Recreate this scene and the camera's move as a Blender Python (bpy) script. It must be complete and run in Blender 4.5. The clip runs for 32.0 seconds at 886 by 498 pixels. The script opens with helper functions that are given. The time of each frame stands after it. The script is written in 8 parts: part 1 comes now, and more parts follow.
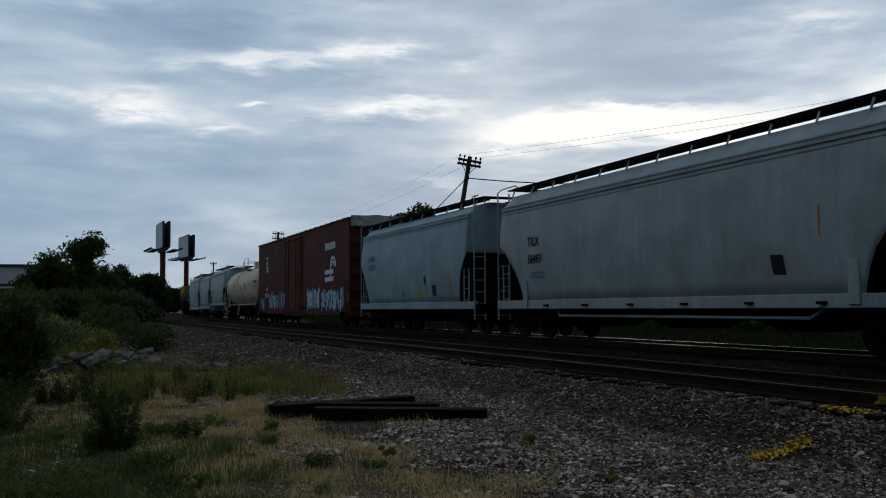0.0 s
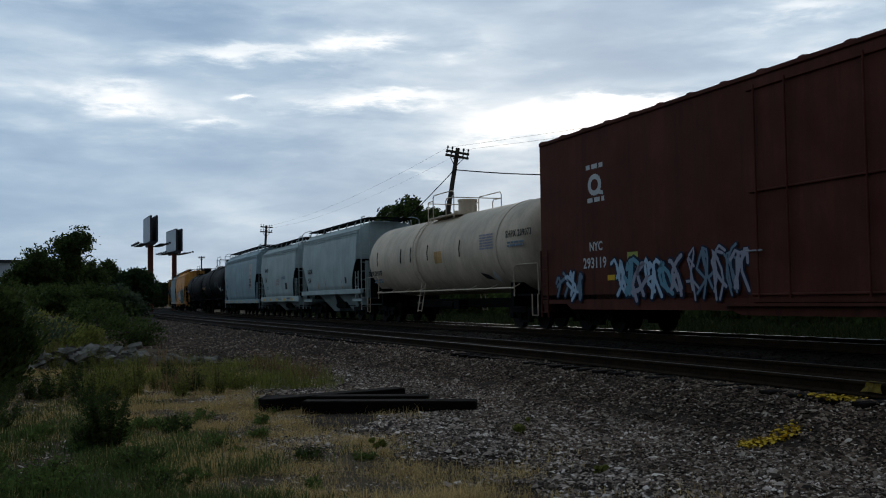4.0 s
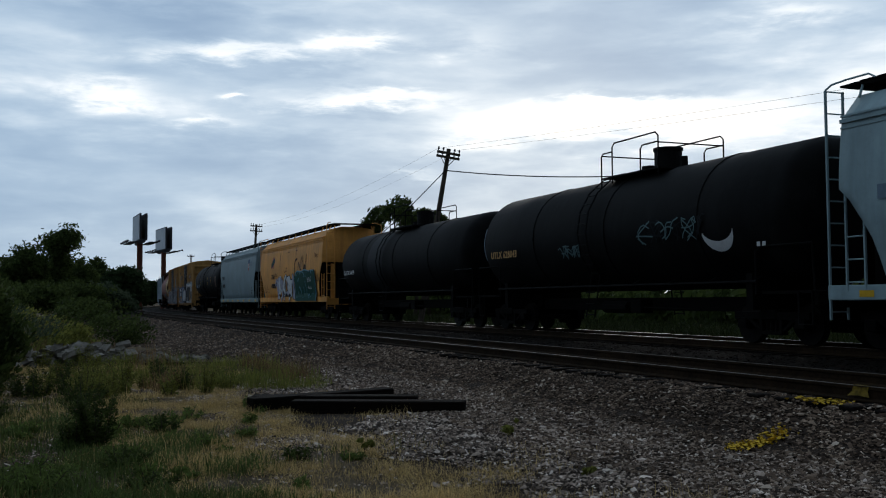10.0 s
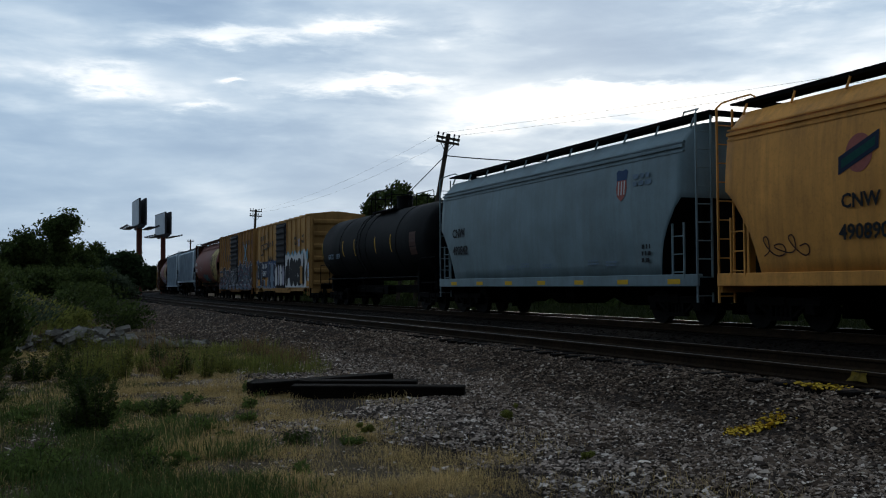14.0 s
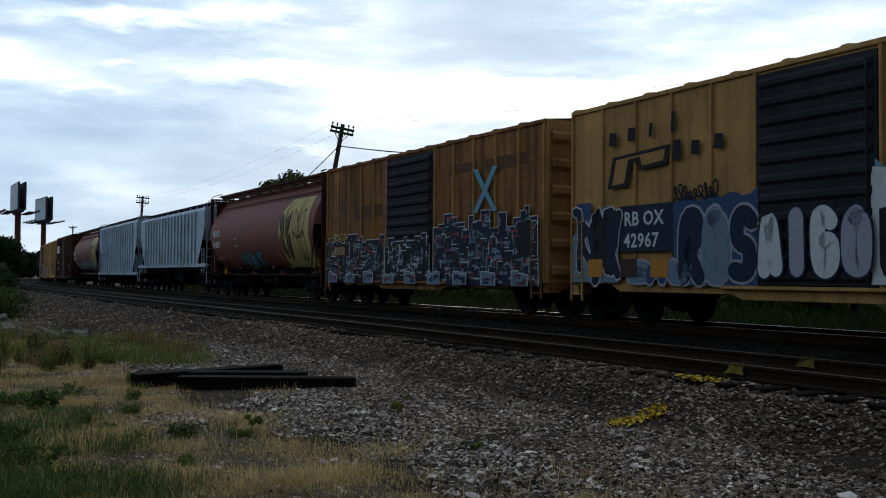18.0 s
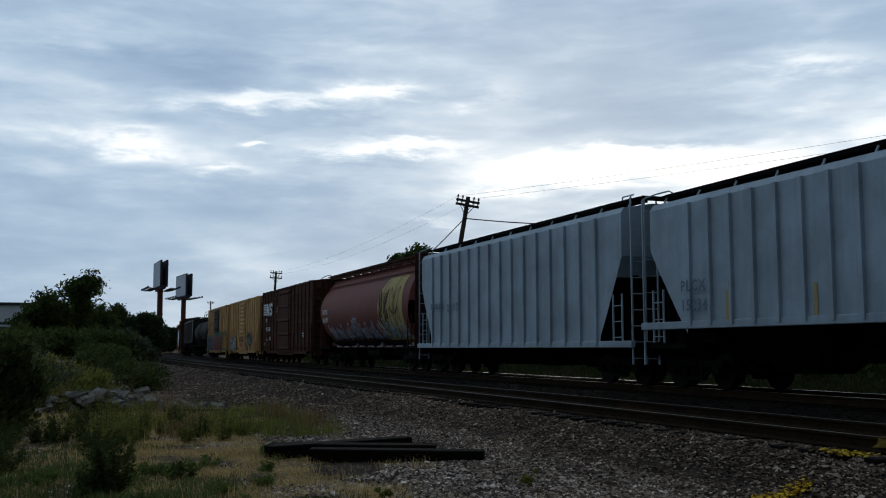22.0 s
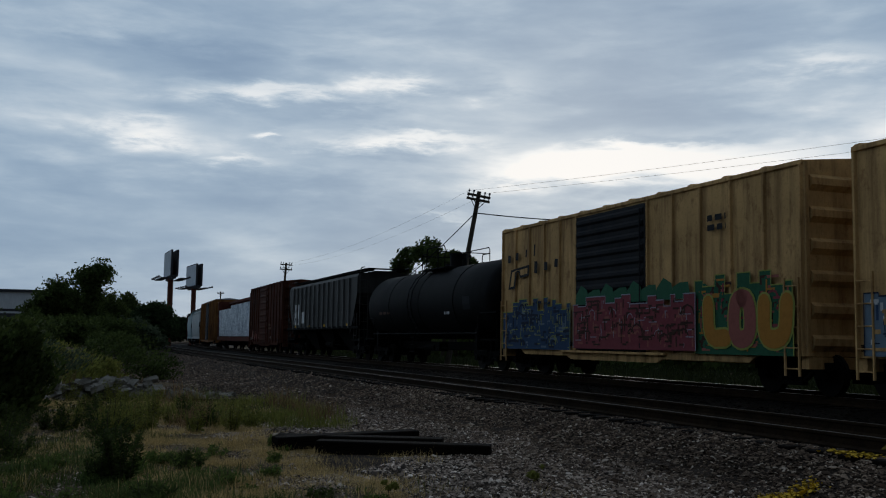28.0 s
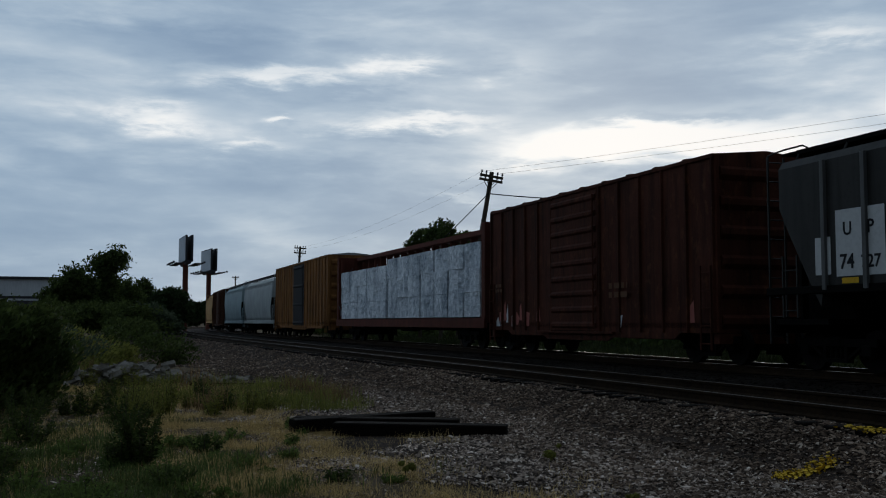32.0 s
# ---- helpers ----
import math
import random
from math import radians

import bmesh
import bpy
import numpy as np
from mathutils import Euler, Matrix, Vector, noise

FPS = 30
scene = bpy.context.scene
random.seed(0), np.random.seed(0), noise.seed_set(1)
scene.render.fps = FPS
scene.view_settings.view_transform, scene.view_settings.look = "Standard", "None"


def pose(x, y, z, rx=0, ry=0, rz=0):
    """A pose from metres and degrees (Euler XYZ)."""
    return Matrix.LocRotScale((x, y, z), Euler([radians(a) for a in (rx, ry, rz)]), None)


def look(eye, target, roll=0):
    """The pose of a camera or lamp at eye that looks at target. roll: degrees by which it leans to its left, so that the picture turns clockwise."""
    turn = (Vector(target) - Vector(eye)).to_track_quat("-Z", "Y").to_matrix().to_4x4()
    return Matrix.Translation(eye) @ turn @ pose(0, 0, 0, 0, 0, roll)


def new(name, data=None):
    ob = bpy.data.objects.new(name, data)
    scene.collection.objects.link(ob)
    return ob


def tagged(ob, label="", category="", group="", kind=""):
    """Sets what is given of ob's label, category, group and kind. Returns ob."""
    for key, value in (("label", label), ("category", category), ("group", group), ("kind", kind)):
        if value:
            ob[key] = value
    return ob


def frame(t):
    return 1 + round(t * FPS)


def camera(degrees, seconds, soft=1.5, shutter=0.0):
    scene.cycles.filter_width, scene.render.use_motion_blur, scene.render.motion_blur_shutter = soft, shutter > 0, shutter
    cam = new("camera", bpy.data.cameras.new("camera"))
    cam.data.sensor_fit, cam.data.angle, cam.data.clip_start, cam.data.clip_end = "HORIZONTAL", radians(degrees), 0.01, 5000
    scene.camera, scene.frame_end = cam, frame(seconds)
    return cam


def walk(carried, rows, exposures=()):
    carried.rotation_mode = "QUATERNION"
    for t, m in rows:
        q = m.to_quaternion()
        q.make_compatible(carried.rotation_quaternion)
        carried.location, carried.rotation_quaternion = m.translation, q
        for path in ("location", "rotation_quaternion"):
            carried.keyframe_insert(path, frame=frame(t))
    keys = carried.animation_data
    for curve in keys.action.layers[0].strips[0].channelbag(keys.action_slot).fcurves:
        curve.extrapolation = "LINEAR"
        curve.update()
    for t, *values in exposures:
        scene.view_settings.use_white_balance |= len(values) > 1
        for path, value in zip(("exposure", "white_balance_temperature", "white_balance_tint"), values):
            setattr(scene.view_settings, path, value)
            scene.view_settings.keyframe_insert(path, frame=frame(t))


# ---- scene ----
# ---------------------------------------------------------------- camera
cam = camera(48.0, 32.0, soft=1.1)
EYE = 1.68      # eye over the ground beside the track
RAIL = 0.70     # top of rail over that ground
# seconds, yaw, pitch, roll
PATH = """0 -0.13 3.37 0.36
0.5 -0.17 3.19 0.17
1 -0.57 3.59 0.30
1.5 -0.76 3.40 0.71
2 -0.54 3.49 0.72
2.5 -0.66 2.95 0.77
4.5 -0.76 2.86 0.88
5 -0.58 2.71 0.91
5.5 -0.69 2.60 0.65
6 -0.60 2.76 0.66
6.5 -0.97 3.07 0.75
7 -1.38 2.85 0.72
7.5 -1.34 2.76 0.78
8 -1.48 3.01 0.34
8.5 -1.74 3.16 0.40
9 -1.76 3.05 0.50
9.5 -1.43 2.88 0.54
10 -1.35 2.93 0.41
10.5 -1.35 2.63 0.27
11 -0.97 2.40 0.41
11.5 -1.01 2.40 0.39
12 -1.32 2.75 0.39
12.5 -1.33 2.46 0.73
13 -1.42 2.47 0.64
13.5 -1.27 2.35 0.40
14 -1.38 2.08 0.34
14.5 -2.29 2.93 0.10
16.5 -5.02 1.96 -0.39
17 -6.12 1.86 -0.15
17.5 -7.29 1.06 -0.02
18 -7.58 1.61 -0.38
18.5 -9.98 2.05 -0.93
19 -11.44 3.74 -0.85
19.5 -12.06 3.86 -0.81
20 -10.75 4.07 -1.48
20.5 -10.25 3.59 -1.70
21 -10.13 3.36 -1.93
21.5 -5.81 4.69 -1.10
22 -0.27 5.68 0.10
22.5 1.58 5.33 -0.67
23 1.91 4.39 -0.46
23.5 1.63 4.46 -0.26
24 1.67 4.04 0.26
24.5 1.47 3.60 -0.06
25 0.71 3.40 0.07
25.5 1.29 4.15 -0.27
26 0.81 4.68 -0.42
26.5 0.62 4.83 -0.53
28.5 0.16 5.41 -0.93
29 -0.02 4.76 0.02
29.5 0.77 4.63 0.56
30 0.80 4.57 0.67
30.5 0.91 4.69 0.49
31 0.95 4.56 0.39
31.5 0.85 4.50 -0.01
32 1.07 4.26 -0.09"""
VIEW = [[float(v) for v in line.split()] for line in PATH.splitlines()]
EXPOSURES = [(0, -0.15), (2.5, -0.12), (4.5, 0.1), (14.5, 0.16), (16.9, 0.22), (18, 0.52), (19.4, 0.5), (20.2, 0.38), (21.1, 0.32), (22.1, 0.08), (23, -0.15), (24, -0.25), (28.5, -0.25), (32, -0.22)]
walk(cam, [(t, pose(0, 0, EYE, 90 + p, r, y)) for t, y, p, r in VIEW], EXPOSURES)

# ---------------------------------------------------------------- sky and sun
SUN_AZ, SUN_EL = 8.0, 14.0      # degrees right of +y, and up


def node_tree(owner):
    owner.use_nodes = True
    nt = owner.node_tree
    nt.nodes.clear()
    return nt


def link(nt, a, b):
    nt.links.new(a, b)


def math_node(nt, op, a, b=None, c=None, clamp=False):
    n = nt.nodes.new("ShaderNodeMath")
    n.operation, n.use_clamp = op, clamp
    for i, v in enumerate((a, b, c)):
        if v is None:
            continue
        if isinstance(v, (int, float)):
            n.inputs[i].default_value = v
        else:
            link(nt, v, n.inputs[i])
    return n.outputs[0]


def ramp(nt, fac, stops, mode="LINEAR"):
    n = nt.nodes.new("ShaderNodeValToRGB")
    n.color_ramp.interpolation = mode
    els = n.color_ramp.elements
    while len(els) < len(stops):
        els.new(0.5)
    for e, (p, c) in zip(els, stops):
        e.position, e.color = p, (*c, 1) if len(c) == 3 else c
    link(nt, fac, n.inputs[0])
    return n.outputs[0]


def mix(nt, fac, a, b, blend="MIX"):
    n = nt.nodes.new("ShaderNodeMix")
    n.data_type, n.blend_type = "RGBA", blend
    if isinstance(fac, (int, float)):
        n.inputs[0].default_value = fac
    else:
        link(nt, fac, n.inputs[0])
    for k, v in ((6, a), (7, b)):
        if isinstance(v, tuple):
            n.inputs[k].default_value = (*v, 1) if len(v) == 3 else v
        else:
            link(nt, v, n.inputs[k])
    return n.outputs[2]


def noise_tex(nt, vec, scale, detail=4, rough=0.55, distort=0.0):
    n = nt.nodes.new("ShaderNodeTexNoise")
    n.inputs["Scale"].default_value, n.inputs["Detail"].default_value = scale, detail
    n.inputs["Roughness"].default_value, n.inputs["Distortion"].default_value = rough, distort
    if vec is not None:
        link(nt, vec, n.inputs["Vector"])
    return n.outputs[0]


def mapped(nt, vec, loc=(0, 0, 0), rot=(0, 0, 0), scale=(1, 1, 1)):
    n = nt.nodes.new("ShaderNodeMapping")
    n.inputs[1].default_value, n.inputs[2].default_value, n.inputs[3].default_value = loc, rot, scale
    link(nt, vec, n.inputs[0])
    return n.outputs[0]


THIN_CLOUD = [(-12.6, 13.9, 3.2, 0.55, 0.24), (-3.4, 14.8, 2.8, 0.5, 0.24), (-8.7, 14.3, 3.0, 0.4, 0.14), (-16.6, 11.4, 2.9, 0.75, 0.27), (-12.2, 10.0, 2.4, 0.35, 0.17), (-10.0, 11.5, 0.6, 0.22, 0.22), (-2.6, 11.7, 4.6, 0.5, 0.25), (9.2, 10.7, 5.4, 0.9, 0.24), (14.6, 9.6, 5.5, 1.1, 0.22),
              (-1.2, 7.3, 2.0, 0.3, 0.17), (20.9, 15.5, 3.2, 0.7, 0.2), (3.4, 15.0, 2.0, 0.9, 0.12), (5.6, 9.7, 3.0, 0.5, 0.16), (-7.1, 13.2, 3.2, 0.4, -0.12), (-16.0, 15.4, 7.0, 0.9, -0.17), (-4.4, 10.6, 4.0, 0.35, -0.1), (-14.0, 7.8, 9.0, 1.5, -0.08), (15.2, 12.8, 7.0, 1.2, -0.08), (25, 11, 8, 3.0, 0.16), (8, 9.6, 13, 2.6, 0.09), (12.5, 11.5, 4.5, 0.3, -0.13)]


def make_sky():
    world = bpy.data.worlds.new("evening_sky")
    scene.world = world
    nt = node_tree(world)
    co = nt.nodes.new("ShaderNodeTexCoord").outputs["Generated"]
    sep = nt.nodes.new("ShaderNodeSeparateXYZ")
    link(nt, co, sep.inputs[0])
    x, y, z = sep.outputs
    up = math_node(nt, "MAXIMUM", z, 0.0)
    # the sheet lies flat: cells are about four times as wide as they look high
    comb = nt.nodes.new("ShaderNodeCombineXYZ")
    link(nt, x, comb.inputs[0])
    link(nt, y, comb.inputs[1])
    link(nt, math_node(nt, "MULTIPLY", z, 4.2), comb.inputs[2])
    flat = comb.outputs[0]
    big = noise_tex(nt, mapped(nt, flat, (3.1, 1.4, 0)), 3.4, 3, 0.5, 0.15)
    mid = noise_tex(nt, mapped(nt, flat, (0.4, 5.2, 0.7), (0.06, 0, 0)), 7.5, 5, 0.52, 0.25)
    fine = noise_tex(nt, mapped(nt, flat, (1.7, 8.1, 2.0)), 19.0, 6, 0.6, 0.2)
    f = math_node(nt, "MULTIPLY_ADD", big, 0.46, math_node(nt, "MULTIPLY_ADD", mid, 0.50, math_node(nt, "MULTIPLY", fine, 0.17)))
    f = math_node(nt, "SUBTRACT", f, 0.085)      # about 0.48 on average
    # thin and thick places of the cloud sheet: degrees right of +y, up, half widths, amount
    az = math_node(nt, "MULTIPLY_ADD", math_node(nt, "ARCTAN2", x, y), 57.3, math_node(nt, "MULTIPLY", math_node(nt, "SUBTRACT", mid, 0.5), 9.0))
    el = math_node(nt, "MULTIPLY_ADD", math_node(nt, "ARCSINE", z), 57.3, math_node(nt, "MULTIPLY", math_node(nt, "SUBTRACT", fine, 0.5), 2.4))
    for a0, e0, wa, we, amp in THIN_CLOUD:
        da = math_node(nt, "DIVIDE", math_node(nt, "SUBTRACT", az, a0), wa)
        de = math_node(nt, "DIVIDE", math_node(nt, "SUBTRACT", el, e0), we)
        g = math_node(nt, "POWER", 2.718, math_node(nt, "MULTIPLY", math_node(nt, "MULTIPLY_ADD", da, da, math_node(nt, "MULTIPLY", de, de)), -1.0))
        f = math_node(nt, "MULTIPLY_ADD", g, amp, f)
    # thinner cloud in a belt low over the setting sun
    belt = math_node(nt, "DIVIDE", math_node(nt, "SUBTRACT", up, 0.19), 0.085)
    belt = math_node(nt, "POWER", 2.718, math_node(nt, "MULTIPLY", math_node(nt, "MULTIPLY", belt, belt), -1.0))
    toward = math_node(nt, "ADD", math_node(nt, "MULTIPLY", x, math.sin(radians(SUN_AZ))), math_node(nt, "MULTIPLY", y, math.cos(radians(SUN_AZ))))
    side = nt.nodes.new("ShaderNodeMapRange")
    side.interpolation_type = "SMOOTHSTEP"
    side.inputs[1].default_value, side.inputs[2].default_value = 0.1, 0.98
    link(nt, toward, side.inputs[0])
    glow = math_node(nt, "MULTIPLY", belt, side.outputs[0])
    f = math_node(nt, "MULTIPLY_ADD", glow, 0.045, f)
    cloud = ramp(nt, f, [(0.22, (0.215, 0.322, 0.475)), (0.46, (0.325, 0.446, 0.592)), (0.62, (0.505, 0.618, 0.732)), (0.755, (0.88, 0.92, 0.955)), (0.93, (1.2, 1.18, 1.14))], "B_SPLINE")
    # unseen sky overhead and behind is dimmed to keep ground and car ends dark
    dim = nt.nodes.new("ShaderNodeMapRange")
    dim.interpolation_type = "SMOOTHSTEP"
    dim.inputs[1].default_value, dim.inputs[2].default_value, dim.inputs[3].default_value, dim.inputs[4].default_value = -0.75, 0.62, 0.36, 1.0
    west = math_node(nt, "ADD", math_node(nt, "MULTIPLY", x, -0.47), math_node(nt, "MULTIPLY", y, 0.88))
    link(nt, west, dim.inputs[0])
    sky = nt.nodes.new("ShaderNodeTexSky")
    sky.sky_type, sky.sun_disc = "NISHITA", False
    sky.sun_elevation, sky.sun_rotation = radians(SUN_EL), radians(SUN_AZ)
    col = mix(nt, 0.004, cloud, sky.outputs[0], "ADD")
    col = mix(nt, 1.0, col, dim.outputs[0], "MULTIPLY")
    bg = nt.nodes.new("ShaderNodeBackground")
    link(nt, col, bg.inputs[0])
    bg.inputs[1].default_value = 1.0
    out = nt.nodes.new("ShaderNodeOutputWorld")
    link(nt, bg.outputs[0], out.inputs[0])


make_sky()
sun = new("sun", bpy.data.lights.new("sun", "SUN"))
sun.data.energy, sun.data.angle, sun.data.color = 0.35, radians(20), (1, 0.93, 0.84)
sun.matrix_world = look((0, 0, 60), (-math.sin(radians(SUN_AZ)) * 60, -math.cos(radians(SUN_AZ)) * 60, 60 - 60 * math.tan(radians(SUN_EL))))


# ---------------------------------------------------------------- materials
def shader(name, rough=0.7, metal=0.0):
    m = bpy.data.materials.new(name)
    nt = node_tree(m)
    b = nt.nodes.new("ShaderNodeBsdfPrincipled")
    o = nt.nodes.new("ShaderNodeOutputMaterial")
    link(nt, b.outputs[0], o.inputs[0])
    b.inputs["Roughness"].default_value, b.inputs["Metallic"].default_value = rough, metal
    b.inputs["Specular IOR Level"].default_value = 0.14 if rough < 0.6 else 0.05
    return m, nt, b


def coords(nt, kind="Object"):
    return nt.nodes.new("ShaderNodeTexCoord").outputs[kind]


def bump(nt, b, height, strength=0.3, distance=0.02):
    n = nt.nodes.new("ShaderNodeBump")
    n.inputs["Strength"].default_value, n.inputs["Distance"].default_value = strength, distance
    link(nt, height, n.inputs["Height"])
    link(nt, n.outputs[0], b.inputs["Normal"])


def paint(name, colour, dirt=(0.07, 0.055, 0.045), amount=0.5, rough=0.5, streak=1.0, rust=0.0):
    """Weathered coach paint: cloudy fading, dark streaks running down, grime in fine specks, rust spots."""
    m, nt, b = shader(name, rough)
    co = coords(nt)
    cloudy = noise_tex(nt, co, 0.7, 4, 0.6)
    streaks = noise_tex(nt, mapped(nt, co, scale=(2.3, 1.6, 0.2)), 1.6, 6, 0.65)
    specks = noise_tex(nt, co, 14.0, 4, 0.65)
    light = tuple(min(1, c * 1.12 + 0.01) for c in colour)
    dark = tuple(c * 0.72 for c in colour)
    c1 = mix(nt, ramp(nt, cloudy, [(0.3, (0, 0, 0)), (0.7, (1, 1, 1))]), dark, light)
    s = math_node(nt, "MULTIPLY", ramp(nt, streaks, [(0.44, (0, 0, 0)), (0.68, (1, 1, 1))]), amount * streak)
    c2 = mix(nt, s, c1, dirt)
    g = math_node(nt, "MULTIPLY", ramp(nt, specks, [(0.52, (0, 0, 0)), (0.72, (1, 1, 1))]), amount * 0.55)
    c3 = mix(nt, g, c2, dirt)
    if rust:
        spots = noise_tex(nt, mapped(nt, co, scale=(1.4, 1.4, 0.8)), 2.3, 7, 0.7)
        c3 = mix(nt, math_node(nt, "MULTIPLY", ramp(nt, spots, [(0.55, (0, 0, 0)), (0.66, (1, 1, 1))]), rust), c3, (0.12, 0.045, 0.02))
    link(nt, c3, b.inputs["Base Color"])
    r = nt.nodes.new("ShaderNodeMapRange")
    r.inputs[3].default_value, r.inputs[4].default_value = rough - 0.1, rough + 0.25
    link(nt, cloudy, r.inputs[0])
    link(nt, r.outputs[0], b.inputs["Roughness"])
    bump(nt, b, specks, 0.12, 0.01)
    return m


def grainy(name, a, c, scale=8.0, rough=0.8, metal=0.0, stretch=(1, 1, 1), strength=0.4, vary=0.0, dist=0.02):
    """Two tones mixed by noise at two scales, with relief; vary: by how much each object or island differs."""
    m, nt, b = shader(name, rough, metal)
    co = mapped(nt, coords(nt), scale=stretch)
    n1, n2 = noise_tex(nt, co, scale, 6, 0.65), noise_tex(nt, co, scale * 0.13, 3, 0.5)
    f = math_node(nt, "ADD", math_node(nt, "MULTIPLY", n1, 0.65), math_node(nt, "MULTIPLY", n2, 0.45))
    col = mix(nt, ramp(nt, f, [(0.38, (0, 0, 0)), (0.70, (1, 1, 1))]), a, c)
    if vary:
        rnd = nt.nodes.new("ShaderNodeNewGeometry").outputs["Random Per Island"]
        v = nt.nodes.new("ShaderNodeMapRange")
        v.inputs[3].default_value, v.inputs[4].default_value = 1 - vary, 1 + vary
        link(nt, rnd, v.inputs[0])
        col = mix(nt, 1.0, col, v.outputs[0], "MULTIPLY")
    link(nt, col, b.inputs["Base Color"])
    bump(nt, b, n1, strength, dist)
    return m


M = {}
# near-black steel and wheels: grime, with shade under and between cars painted in
M["steel_dark"] = grainy("grimy_shaded_steel", (0.00165, 0.00154, 0.00143), (0.00495, 0.0044, 0.00385), 9, 0.85)
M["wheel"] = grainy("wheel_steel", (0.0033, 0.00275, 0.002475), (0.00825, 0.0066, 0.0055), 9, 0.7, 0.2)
M["rail_side"] = grainy("rusty_rail", (0.010, 0.0062, 0.0037), (0.030, 0.018, 0.0092), 16, 0.8)
M["rail_top"] = grainy("worn_rail_head", (0.195, 0.1875, 0.18), (0.3, 0.2925, 0.2775), 12, 0.4, 1.0, (1, 1, 1), 0.05)
M["rail_dull"] = grainy("dull_rail_head", (0.056, 0.044, 0.0336), (0.112, 0.092, 0.076), 12, 0.55, 0.7, (1, 1, 1), 0.05)
M["tie"] = grainy("creosoted_timber", (0.003, 0.0023, 0.0018), (0.012, 0.0082, 0.0058), 7, 0.85, 0, (0.6, 6, 6), 0.5)
# bed darker than its stones, painting in the shade of the gaps between them
M["ballast"] = grainy("ballast_bed", (0.012, 0.0088, 0.0068), (0.07, 0.050, 0.038), 30, 0.9, 0, (1, 1, 1), 1.0, 0, 0.05)
def stones_mat(name, stops, vary=0.25):
    """Crushed stone: each stone takes its own tone."""
    m, nt, b = shader(name, 0.85)
    rnd = nt.nodes.new("ShaderNodeNewGeometry").outputs["Random Per Island"]
    col = ramp(nt, rnd, stops)
    n = noise_tex(nt, coords(nt), 40, 4, 0.6)
    v = nt.nodes.new("ShaderNodeMapRange")
    v.inputs[3].default_value, v.inputs[4].default_value = 1 - vary, 1 + vary
    link(nt, n, v.inputs[0])
    patch = noise_tex(nt, coords(nt), 0.5, 4, 0.6)
    w = nt.nodes.new("ShaderNodeMapRange")
    w.inputs[1].default_value, w.inputs[2].default_value, w.inputs[3].default_value, w.inputs[4].default_value = 0.3, 0.7, 0.6, 1.35
    link(nt, patch, w.inputs[0])
    col = mix(nt, 1.0, col, v.outputs[0], "MULTIPLY")
    col = mix(nt, 1.0, col, w.outputs[0], "MULTIPLY")
    link(nt, col, b.inputs["Base Color"])
    bump(nt, b, n, 0.4, 0.01)
    return m


M["stone"] = stones_mat("crushed_brown_stone", [(0.0, (0.0145, 0.0096, 0.0065)), (0.35, (0.064, 0.042, 0.029)), (0.68, (0.138, 0.094, 0.066)), (0.90, (0.24, 0.172, 0.124)), (0.975, (0.42, 0.34, 0.27))], 0.4)
M["stone_grey"] = stones_mat("crushed_grey_stone", [(0.0, (0.018, 0.0135, 0.011)), (0.32, (0.116, 0.085, 0.066)), (0.62, (0.255, 0.191, 0.150)), (0.86, (0.415, 0.322, 0.257)), (0.975, (0.72, 0.61, 0.52))], 0.45)
M["stone_dark"] = stones_mat("dark_stone", [(0.0, (0.002, 0.0015, 0.001)), (0.6, (0.007, 0.0048, 0.0033)), (0.97, (0.024, 0.017, 0.012))])
M["ballast_dark"] = grainy("dark_ballast", (0.0022, 0.0016, 0.0011), (0.0095, 0.0062, 0.004), 14, 0.9, 0, (1, 1, 1), 1.0, 0, 0.05)
M["soil"] = grainy("weedy_soil", (0.04191, 0.03038, 0.01859), (0.1328, 0.0972, 0.0568), 9, 0.95, 0, (1, 1, 1), 0.8, 0, 0.05)
M["dry_grass"] = grainy("dry_grass", (0.3824, 0.2645, 0.1029), (0.6883, 0.4927, 0.2239), 1.1, 0.8, 0, (1, 1, 1), 0.1, 0.45)
M["green_grass"] = grainy("green_grass", (0.04962, 0.06885, 0.01823), (0.1418, 0.1492, 0.04253), 1.1, 0.75, 0, (1, 1, 1), 0.1, 0.4)
M["low_weed"] = grainy("low_weed_green", (0.045, 0.08, 0.022), (0.14, 0.17, 0.05), 1.1, 0.75, 0, (1, 1, 1), 0.1, 0.45)
M["brown_stalk"] = grainy("brown_stalk", (0.10, 0.06, 0.03), (0.30, 0.19, 0.09), 1.1, 0.8, 0, (1, 1, 1), 0.1, 0.45)
M["weed"] = grainy("weed_green", (0.07, 0.11, 0.025), (0.17, 0.22, 0.06), 1.1, 0.75, 0, (1, 1, 1), 0.1, 0.4)
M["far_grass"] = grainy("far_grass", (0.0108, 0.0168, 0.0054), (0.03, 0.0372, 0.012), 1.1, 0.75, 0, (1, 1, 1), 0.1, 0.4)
M["leaf"] = grainy("leaf_green", (0.02822, 0.04476, 0.01248), (0.08, 0.1029, 0.02809), 1.2, 0.6, 0, (1, 1, 1), 0.1, 0.5)
M["leaf_far"] = grainy("leaf_far_green", (0.02, 0.035, 0.014), (0.05, 0.075, 0.028), 1.2, 0.6, 0, (1, 1, 1), 0.1, 0.4)
M["leaf_pale"] = grainy("leaf_pale", (0.04972, 0.06851, 0.03868), (0.09392, 0.116, 0.0663), 3, 0.65, 0, (1, 1, 1), 0.1, 0.4)
